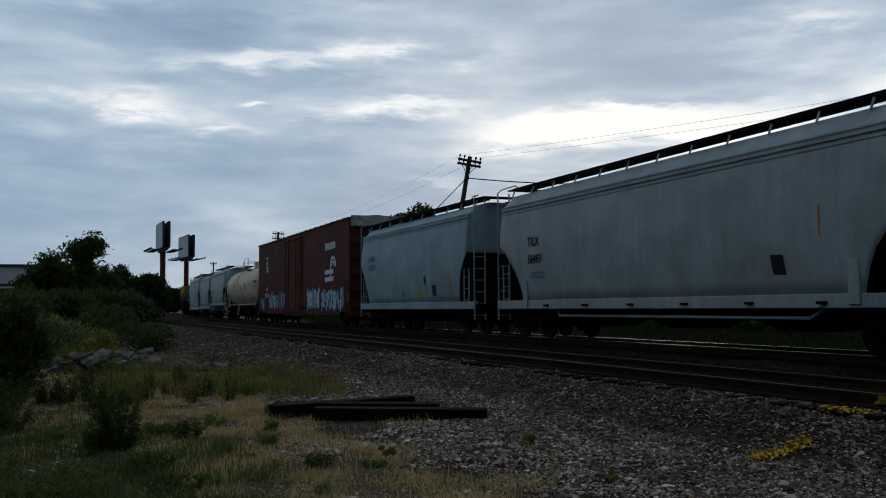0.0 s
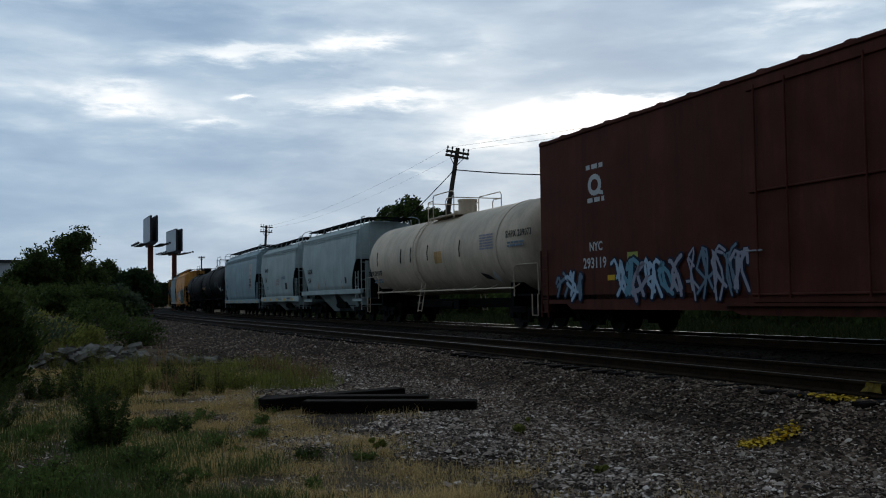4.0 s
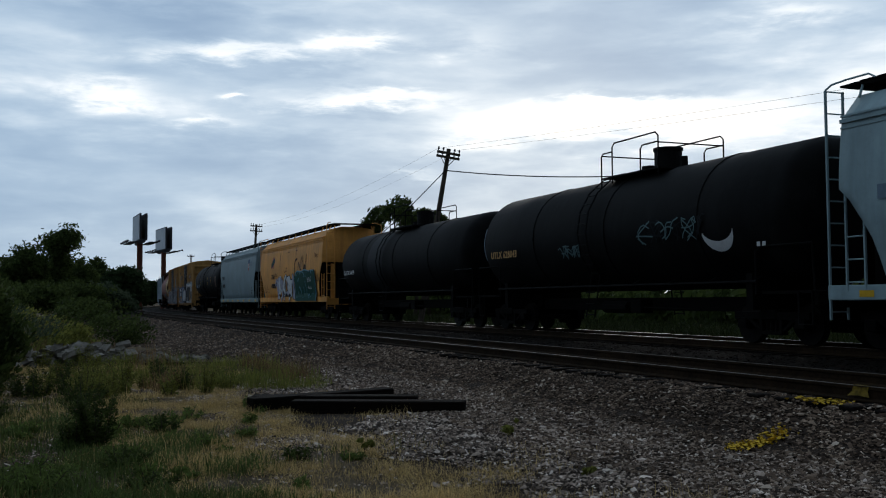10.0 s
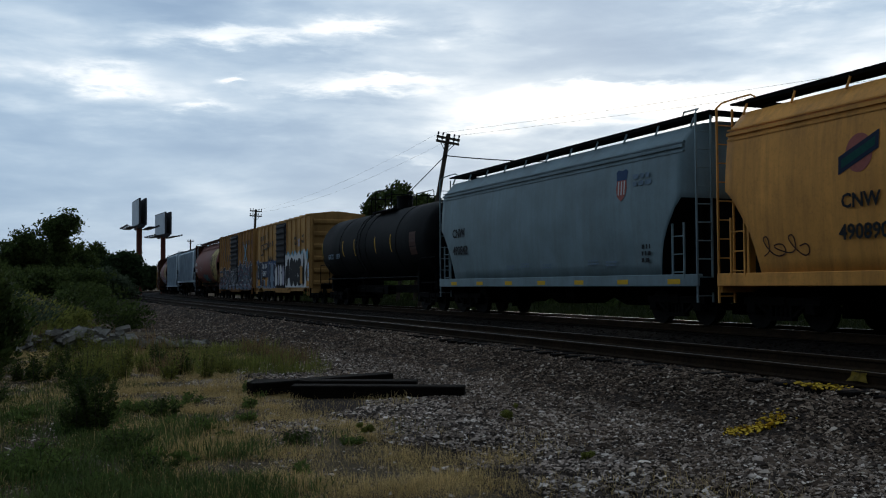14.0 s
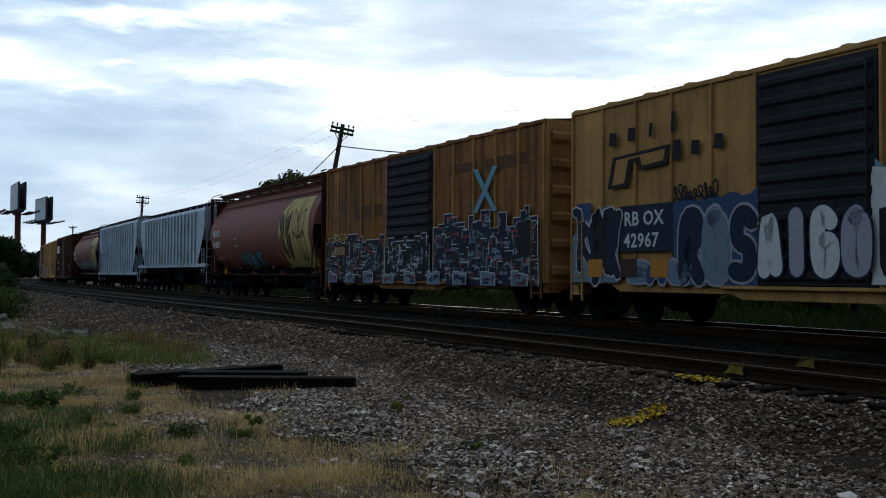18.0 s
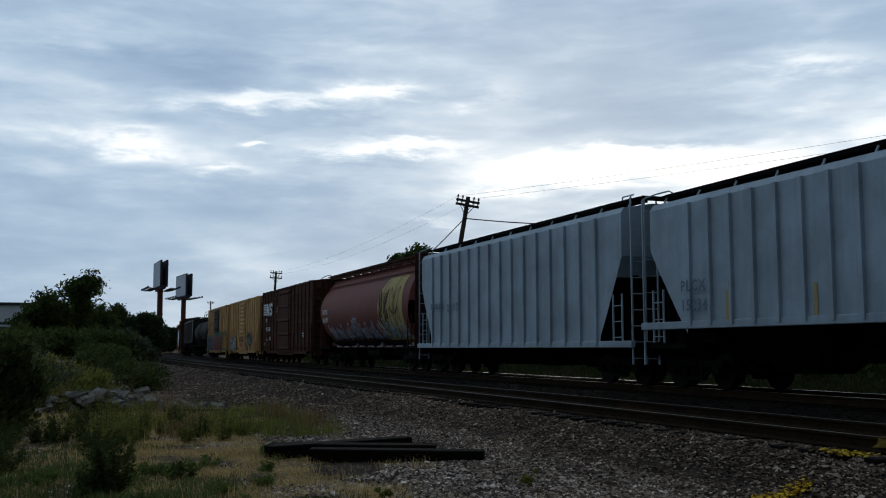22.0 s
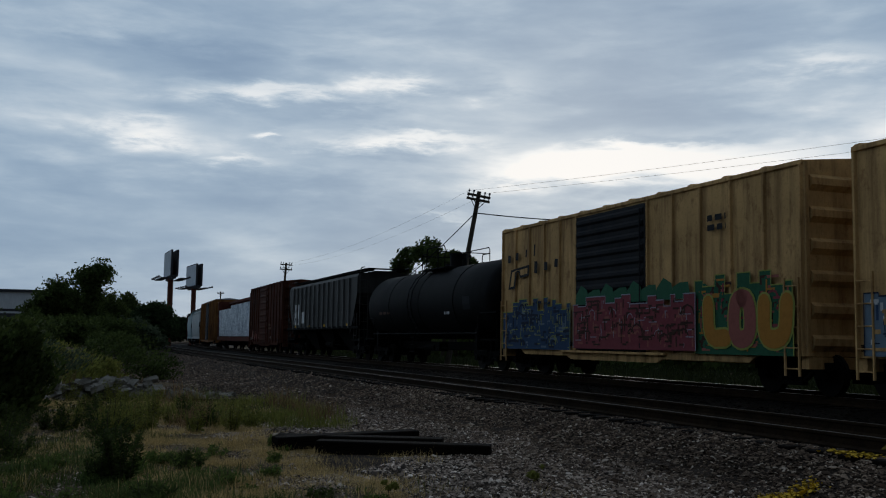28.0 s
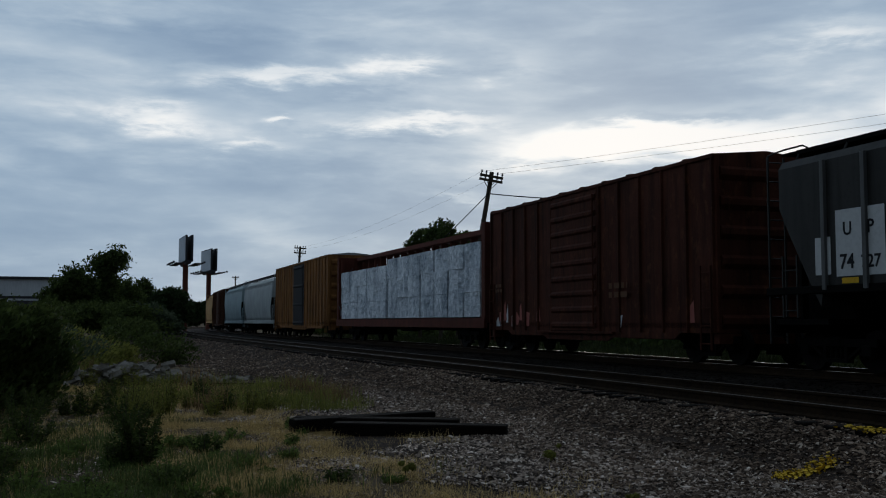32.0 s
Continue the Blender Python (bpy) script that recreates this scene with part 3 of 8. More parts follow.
GLYPH = {"A": [[(0, 0), (0.32, 1), (0.68, 1), (1, 0)], [(0.2, 0.36), (0.8, 0.36)]], "B": [[(0, 0), (0, 1), (0.8, 0.95), (0.85, 0.6), (0.1, 0.52)], [(0.1, 0.52), (0.95, 0.45), (0.95, 0.05), (0, 0)]],
         "C": [[(1, 0.85), (0.55, 1), (0.02, 0.9), (0, 0.1), (0.5, 0), (1, 0.15)]], "E": [[(1, 0.95), (0.1, 1), (0, 0.5), (0.05, 0), (1, 0.05)], [(0.05, 0.5), (0.85, 0.5)]],
         "G": [[(1, 0.85), (0.5, 1), (0, 0.9), (0, 0.1), (0.5, 0), (1, 0.1), (1, 0.45), (0.6, 0.48)]], "H": [[(0, 0), (0, 1)], [(1, 0), (1, 1)], [(0, 0.5), (1, 0.5)]], "I": [[(0.5, 0), (0.5, 1)]], "L": [[(0.05, 1), (0.02, 0), (1, 0.04)]],
         "M": [[(0, 0), (0.08, 1), (0.5, 0.35), (0.92, 1), (1, 0)]], "N": [[(0, 0), (0.05, 1), (0.95, 0.05), (1, 1)]], "O": [[(0.5, 1), (0.02, 0.9), (0, 0.1), (0.5, 0), (1, 0.1), (0.98, 0.9), (0.48, 1)]],
         "P": [[(0.05, 0), (0, 1), (0.9, 0.98), (1, 0.5), (0.1, 0.42)]], "R": [[(0.05, 0), (0, 1), (0.9, 0.98), (0.98, 0.52), (0.15, 0.45), (1, 0)]], "S": [[(0.95, 0.88), (0.5, 1), (0.05, 0.9), (0.1, 0.55), (0.9, 0.45), (0.95, 0.1), (0.5, 0), (0.02, 0.1)]],
         "T": [[(0, 0.95), (1, 1)], [(0.5, 0.95), (0.5, 0)]], "F": [[(0.05, 0), (0, 1), (1, 0.97)], [(0.02, 0.5), (0.75, 0.5)]], "U": [[(0, 1), (0.02, 0.1), (0.5, 0), (0.98, 0.1), (1, 1)]], "V": [[(0, 1), (0.45, 0), (0.55, 0), (1, 1)]], "W": [[(0, 1), (0.22, 0), (0.5, 0.65), (0.78, 0), (1, 1)]], "K": [[(0.05, 0), (0.05, 1)], [(0.95, 1), (0.15, 0.48), (1, 0)]]}


def rounded(pts, turns=2):
    """Cuts the corners of a broken line so that it bends like a sprayed stroke."""
    for _ in range(turns):
        out = [pts[0]]
        for a, b in zip(pts, pts[1:]):
            out += [a.lerp(b, 0.25), a.lerp(b, 0.75)]
        pts = out + [pts[-1]]
    return pts


def strokes(parent, name, lines, thick, side, mat, lift, label="", soft=2):
    """Sprayed strokes with round ends along lines of (x, z), laid on a side y = side(z)."""
    bm = B()
    for k, line in enumerate(lines):
        pts = [Vector(p) for p in line]
        if soft and len(pts) > 2:
            pts = rounded(pts, soft)
        dense = [pts[0]]
        for a, b in zip(pts, pts[1:]):
            n = max(1, int((b - a).length / 0.3))
            dense += [a.lerp(b, (i + 1) / n) for i in range(n)]
        d0, d1 = (dense[0] - dense[1]), (dense[-1] - dense[-2])
        rows = []
        if d0.length > 1e-6 and soft:
            d0.normalize()
            rows += [(dense[0] + d0 * thick * 0.48, d0 * -1, 0.25), (dense[0] + d0 * thick * 0.34, d0 * -1, 0.72)]
        for i, p in enumerate(dense):
            d = dense[min(i + 1, len(dense) - 1)] - dense[max(i - 1, 0)]
            rows.append((p, d.normalized() if d.length > 1e-6 else Vector((1, 0)), 1.0))
        if d1.length > 1e-6 and soft:
            d1.normalize()
            rows += [(dense[-1] + d1 * thick * 0.34, d1, 0.72), (dense[-1] + d1 * thick * 0.48, d1, 0.25)]
        last = None
        for p, d, w in rows:
            nrm = Vector((-d.y, d.x)) * thick / 2 * w
            pair = []
            for sgn in (1, -1):
                v = p + nrm * sgn
                z = max(v.y, 0.74)
                pair.append(bm.verts.new((v.x, side(z) - lift - 0.0004 * (k % 4), z)))
            if last:
                bm.faces.new((last[0], pair[0], pair[1], last[1]))
            last = pair
    return part(name, bm, mat, parent, label)


def graffiti(parent, x0, x1, z0, z1, side, fill, edge, forms="EARSO", seed=1, label="spray-painted graffiti lettering", lift=0.006, fat=0.34, back=None, rim=1.45, soft=2):
    """A sprayed piece: fat rounded forms side by side, each fill stroke over a wider outline stroke."""
    rnd = random.Random(seed)
    w = (x1 - x0) / len(forms)
    h = z1 - z0
    if back:
        pts = [(x0 - 0.1, z0), (x1 + 0.1, z0)]
        n = len(forms) * 4
        for i in range(n + 1):
            pts.append((x1 + 0.1 - (x1 - x0 + 0.2) * i / n, z1 + (0.02 + 0.06 * math.sin(i * 1.9 + seed) + rnd.uniform(-0.05, 0.04)) * h))
        skin(parent, "graffiti_backing", pts, side, M[back], label, lift - 0.003)
    thick = min(w, h) * fat
    for k, form in enumerate(forms):
        lean = rnd.uniform(-0.06, 0.12) * w
        ww, top = w * rnd.uniform(1.06, 1.24), rnd.uniform(0.88, 1.0)
        m = thick * 0.62
        lines = []
        for line in GLYPH[form]:
            pts = []
            for px, pz in line:
                jx, jz = rnd.uniform(-0.06, 0.06), rnd.uniform(-0.04, 0.04)
                pts.append((x0 + k * w + m + (px + jx) * max(0.05, ww - 2 * m) + lean * pz, z0 + m + (pz + jz) * (h * top - 2 * m)))
            lines.append(pts)
        up = lift + 0.002 * (k % 4)
        strokes(parent, "graffiti_outline", lines, thick * rim, side, M[edge], up, label, soft)
        strokes(parent, "graffiti_letter", lines, thick, side, M[fill[k % len(fill)]], up + 0.009, "", soft)


def maze_piece(parent, x0, x1, z0, z1, side, ground, colours, edge, seed, lift=0.012):
    """A dense angular piece: stepped outline, packed with short crossing bars and nested arcs."""
    rnd = random.Random(seed)
    tops, x = [(x0, z0)], x0
    while x < x1 - 0.05:
        z = z1 - rnd.choice((0, 0.1, 0.25, 0.32, 0.45)) * (z1 - z0) * 0.55
        nx = min(x1, x + rnd.uniform(0.18, 0.5))
        tops += [(x, z), (nx, z)]
        x = nx
    outline = tops + [(x1, z0)]
    skin(parent, "graffiti_backing", outline, side, M[ground], "dense maze-like graffiti", lift - 0.004)
    layers = {c: [] for c in colours}
    area = (x1 - x0) * (z1 - z0)
    roof = lambda q: min(z for (a, z), (b, _) in zip(tops[1::2], tops[2::2]) if a - 0.01 <= q <= b + 0.01) if x0 <= q <= x1 else z0
    for _ in range(int(area * 34)):
        x = rnd.uniform(x0 + 0.08, x1 - 0.1)
        hi = roof(x) - 0.12
        if hi < z0 + 0.15:
            continue
        z = rnd.uniform(z0 + 0.06, hi)
        c = rnd.choice(colours)
        kind = rnd.random()
        a = rnd.uniform(0.08, 0.42)
        if kind < 0.42:
            line = [(x, z), (min(x1 - 0.05, x + a), z)]
        elif kind < 0.72:
            line = [(x, z), (x, min(hi, z + a))]
        elif kind < 0.9:
            line = [(x, z), (x, min(hi, z + a * 0.6)), (min(x1 - 0.05, x + a * 0.7), min(hi, z + a * 0.6))]
        else:
            r = a * 0.7
            line = [(min(x1 - 0.04, max(x0 + 0.04, x + r * math.cos(radians(q)))), min(hi, max(z0 + 0.04, z + r * math.sin(radians(q))))) for q in (10, 50, 90, 130, 170)]
        layers[c].append(line)
    for i, c in enumerate(colours):
        if layers[c]:
            fill = strokes(parent, "graffiti_fill", layers[c], rnd.uniform(0.04, 0.085) if c != edge else 0.022, side, M[c], lift + 0.002 * i, soft=0)
            tagged(fill, "", "", "", "stuff")
    strokes(parent, "graffiti_outline", [tops + [(x1, z0)]], 0.03, side, M[edge], lift + 0.002 * len(colours) + 0.002, soft=0)


def wildstyle(parent, x0, x1, z0, z1, side, fills, edge, seed, lift=0.02, cell=0.5, thick=0.1, rim=2.1):
    """Sharp interlocked strokes, mostly upright and hooked, each over a darker rim, with fine drips."""
    rnd = random.Random(seed)
    h, x, k = z1 - z0, x0, 0
    while x < x1 - 0.1:
        w = min(cell * rnd.uniform(0.7, 1.3), x1 - x)
        lines = []
        for _ in range(rnd.randint(2, 4)):
            a, b, c = (x + w * rnd.uniform(-0.1, 1.1) for _ in range(3))
            lines.append([(a, z0 + h * rnd.uniform(0.02, 0.25)), (b, z0 + h * rnd.uniform(0.35, 0.65)), (c, z0 + h * rnd.uniform(0.78, 1.0)), (c + rnd.uniform(-0.25, 0.3), z0 + h * rnd.uniform(0.6, 0.95))])
        lines.append([(x, z0 + h * rnd.uniform(0.2, 0.8)), (x + w * 0.6, z0 + h * rnd.uniform(0.2, 0.8)), (x + w * 1.1, z0 + h * rnd.uniform(0.1, 0.9))])
        up = lift + 0.003 * (k % 3)
        t = thick * rnd.uniform(0.8, 1.3)
        strokes(parent, "graffiti_outline", lines, t * rim, side, M[edge], up, "spray-painted graffiti", 1)
        strokes(parent, "graffiti_letter", lines, t, side, M[fills[k % len(fills)]], up + 0.010, "", 1)
        x += w * 0.95
        k += 1


def tag_scrawl(parent, x, z, w, h, side, mat, seed=0, n=9, lift=0.012, thick=0.03):
    """A quickly sprayed tag: one running line of loops and hooks of uneven height."""
    rnd = random.Random(seed)
    pts = []
    for i in range(n):
        cx, amp = x + w * (i + 0.5) / n, rnd.uniform(0.35, 1.0)
        rx = w / n * rnd.uniform(0.35, 0.75)
        base = z + h * rnd.uniform(0, 0.15)
        for q in (-120, -30, 60, 150):
            pts.append((cx + rx * math.cos(radians(q)), base + h * amp * (0.5 + 0.5 * math.sin(radians(q)))))
    return strokes(parent, "graffiti_tag", [pts], thick, side, mat, lift)


def underframe(car, L, mat, sill_z=(0.88, 1.08), half=1.5, truck_in=2.1):
    """Centre sill, brake gear, couplers and trucks of a car whose ends stand L apart."""
    bm = B()
    box(bm, -L / 2 + 0.1, L / 2 - 0.1, -0.25, 0.25, 0.66, 1.0)
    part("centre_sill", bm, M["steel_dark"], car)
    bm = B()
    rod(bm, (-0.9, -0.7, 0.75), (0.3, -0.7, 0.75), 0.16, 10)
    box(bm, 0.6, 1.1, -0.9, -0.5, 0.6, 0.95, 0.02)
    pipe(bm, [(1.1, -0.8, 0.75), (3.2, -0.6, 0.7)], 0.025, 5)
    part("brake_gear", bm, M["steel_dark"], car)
    for sx in (-1, 1):
        build_coupler(car, sx * L / 2, sx)
        build_truck(car, sx * (L / 2 - truck_in))


def width_centerflow(z):
    return -(1.40 + 0.20 * math.sin(math.pi * min(1, max(0, (z - 0.75) / 4.1))))


def width_barrel(z):
    return -math.sqrt(max(0.6, 1.62 ** 2 - ((z - 2.85) * 0.90) ** 2))


def width_flat(z):
    return -1.52


def build_hopper(name, label, L, mat, top=4.62, eave=4.12, width=width_centerflow, ribs=0, walk_mat=None, ladder_mat=None, rib_mat=None, sill=(0.92, 1.2), cut=1.0, zb0=1.12, bays=3, roof_lines=True, open_under=False, gap=True, end_mat=None, sill_mat=None, group="freight cars of the train"):
    """A covered hopper car L metres long between its end platforms."""
    car = thing(name, label, "hopper car", group)
    if roof_lines:
        top += 0.09
    ladder_mat = ladder_mat or mat
    walk_mat = walk_mat or M["steel_dark"]
    # ends left black by default: the shade between cars put into their colour
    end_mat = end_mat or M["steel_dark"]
    half = L / 2 - 0.45
    cols = [0, 0.22, 0.48, 0.66, 0.76, 0.83, 0.88] if not ribs else [0, 0.2, 0.4, 0.6, 0.75, 0.83, 0.88]
    zbs = [2.98, 2.76, 2.36, 2.02, 1.7, 1.38, zb0] if not ribs else [3.4, 2.85, 2.35, 1.85, 1.5, 1.32, zb0]
    xs, zb = [], []
    for e, z in zip(cols, zbs):
        xs.append(-half + e * cut / 0.88)
        zb.append(z)
    mid = [-(half - cut) + (2 * (half - cut)) * i / 12 for i in range(1, 12)]
    xs += mid
    zb += [zb0] * len(mid)
    for e, z in reversed(list(zip(cols, zbs))):
        xs.append(half - e * cut / 0.88)
        zb.append(z)
    rings = []
    nside = 9
    for x, z0 in zip(xs, zb):
        ring = []
        for i in range(nside):
            z = z0 + (eave - z0) * i / (nside - 1)
            ring.append((x, width(z), z))
        we = width(eave)
        ring += [(x, we * 0.93, eave + 0.16), (x, we * 0.72, top - 0.10), (x, we * 0.35, top), (x, -we * 0.35, top), (x, -we * 0.72, top - 0.10), (x, -we * 0.93, eave + 0.16)]
        for i in reversed(range(nside)):
            z = z0 + (eave - z0) * i / (nside - 1)
            ring.append((x, -width(z), z))
        rings.append(ring)
    bm = loft(B(), rings)
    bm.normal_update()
    # undersides and slope sheets go black: their shade is put into the colour
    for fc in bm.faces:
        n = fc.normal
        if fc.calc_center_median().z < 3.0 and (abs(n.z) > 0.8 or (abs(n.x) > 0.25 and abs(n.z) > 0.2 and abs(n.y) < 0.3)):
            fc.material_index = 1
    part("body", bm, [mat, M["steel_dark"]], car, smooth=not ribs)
    # eave moulding
    if roof_lines:
        for sy in (-1, 1):
            bm = B()
            w = abs(width(eave))
            box(bm, -half, half, sy * (w - 0.02), sy * (w + 0.055), eave - 0.04, eave + 0.03)
            box(bm, -half, half, sy * (w - 0.03), sy * (w + 0.03), eave + 0.075, eave + 0.11)
            box(bm, -half, half, sy * (w - 0.03), sy * (w + 0.04), eave - 0.15, eave - 0.11)
            part("eave_moulding", bm, mat, car)
    # ribs on flat sides
    if ribs:
        for sy in (-1, 1):
            for i in range(ribs):
                x = -half + cut + 0.1 + (2 * (half - cut) - 0.2) * i / (ribs - 1)
                bm = B()
                box(bm, x - 0.05, x + 0.05, sy * 1.5, sy * 1.60, zb0 - 0.05, eave)
                part("rib", bm, rib_mat or mat, car)
    # side sills
    for sy in (-1, 1):
        bm = B()
        w = abs(width(zb0 + 0.1))
        box(bm, -L / 2, L / 2, sy * (w - 0.12), sy * (w + 0.04), sill[0], sill[1], 0.015)
        part("side_sill", bm, sill_mat or mat, car)
    # discharge bays under the body; black ones have the shade there in their colour
    span = 2 * (half - cut) * 0.9
    for i in range(bays):
        x = -span / 2 + span * (i + 0.5) / bays
        r = span / bays * 0.46
        a, b = zb0 + 0.02, 0.42
        rings = [[(x - r, -1.2, a), (x + r, -1.2, a), (x + r, 1.2, a), (x - r, 1.2, a)], [(x - r * 0.3, -0.5, b), (x + r * 0.3, -0.5, b), (x + r * 0.3, 0.5, b), (x - r * 0.3, 0.5, b)]]
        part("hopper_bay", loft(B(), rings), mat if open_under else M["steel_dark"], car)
    up = 0.0 if roof_lines else 0.03
    # roof: hatch covers in a row, running boards standing clear on brackets
    rise = top + up + (0.13 if roof_lines else 0.06)
    count = max(5, int(L / 1.7))
    pitch = (2 * half - 1.0) / count
    for i in range(count):
        x = -half + 0.5 + pitch * (i + 0.5)
        bm = B()
        box(bm, x - pitch * 0.36, x + pitch * 0.36, -0.40, 0.40, top - 0.03, top + 0.08, 0.02)
        part("hatch_cover", bm, mat, car)
    for sy in (-1, 1):
        bm = B()
        box(bm, -half + 0.1, half - 0.1, sy * 0.60, sy * 1.12, rise, rise + 0.04)
        for y in (0.62, 1.10):
            box(bm, -half + 0.1, half - 0.1, sy * y - 0.02, sy * y + 0.02, rise - 0.05, rise + 0.045)
        if not gap:
            box(bm, -half + 0.1, half - 0.1, sy * 0.88, sy * 1.04, top - 0.05, rise - 0.051)
        part("running_board", bm, walk_mat, car)
        n = int(L // 1.5)
        for i in range(n + 1):
            x = -half + 0.15 + (2 * half - 0.3) * i / n
            bm = B()
            rod(bm, (x, sy * abs(width(eave)) * 0.80, top - 0.16), (x, sy * 1.09, rise - 0.03), 0.028, 6)
            part("board_bracket", bm, mat if gap else walk_mat, car)
    # ends: platform, end sheet, posts, ladders, grab rails, and the web under each slope sheet, black to paint in the
    # shade there
    for sx in (-1, 1):
        bm = B()
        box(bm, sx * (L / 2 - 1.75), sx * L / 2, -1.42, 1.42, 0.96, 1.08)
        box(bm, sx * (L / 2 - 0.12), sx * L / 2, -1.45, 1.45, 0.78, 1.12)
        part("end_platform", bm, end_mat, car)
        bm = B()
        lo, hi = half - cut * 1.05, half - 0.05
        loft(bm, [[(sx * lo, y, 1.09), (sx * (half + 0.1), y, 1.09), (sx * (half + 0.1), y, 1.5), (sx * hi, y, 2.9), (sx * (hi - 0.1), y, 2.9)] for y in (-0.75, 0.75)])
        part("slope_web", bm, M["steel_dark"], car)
        if not gap:
            bm = B()
            box(bm, sx * (half - 0.02), sx * (half + 0.04), -1.3, 1.3, 1.08, top - 0.1)
            part("end_sheet", bm, walk_mat, car)
            for sy in (-1, 1):
                bm = B()
                box(bm, sx * (L / 2 - 0.12), sx * L / 2, sy * 1.36, sy * 1.46, 1.08, top + 0.05)
                part("end_post", bm, walk_mat, car)
            bm = B()
            box(bm, sx * (L / 2 - 0.10), sx * (L / 2 - 0.02), -1.36, 1.36, 2.55, 2.63)
            box(bm, sx * (L / 2 - 0.10), sx * (L / 2 - 0.02), -1.36, 1.36, top - 0.05, top + 0.05)
            part("end_crossbar", bm, walk_mat, car)
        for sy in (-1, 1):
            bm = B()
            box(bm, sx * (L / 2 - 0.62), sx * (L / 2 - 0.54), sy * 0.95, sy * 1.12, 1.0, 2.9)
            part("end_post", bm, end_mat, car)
            build_ladder(car, ladder_mat, sx * (L / 2 - 0.95), sx * (L / 2 - 0.50), sy * 1.5, 1.1, 2.4)
            build_ladder(car, ladder_mat, sx * (L / 2 - 0.04), sy * 1.06, sy * 1.48, 0.55, top + 0.05, 0.42, True)
            bm = B()
            pipe(bm, [(sx * (L / 2 - 0.04), sy * 1.48, top + 0.05), (sx * (L / 2 - 0.12), sy * 1.40, rise + 0.02), (sx * (L / 2 - 0.3), sy * 1.2, rise + 0.10), (sx * (L / 2 - 0.85), sy * 1.2, rise + 0.10), (sx * (L / 2 - 0.95), sy * 1.15, rise + 0.03)], 0.02, 6)
            part("grab_rail", bm, ladder_mat, car)
        bm = B()
        box(bm, sx * (L / 2 - 0.55), sx * (L / 2 - 0.02), -1.1, 1.1, rise, rise + 0.04)
        part("end_walkway", bm, walk_mat, car)
    underframe(car, L, mat, truck_in=1.5)
    return car


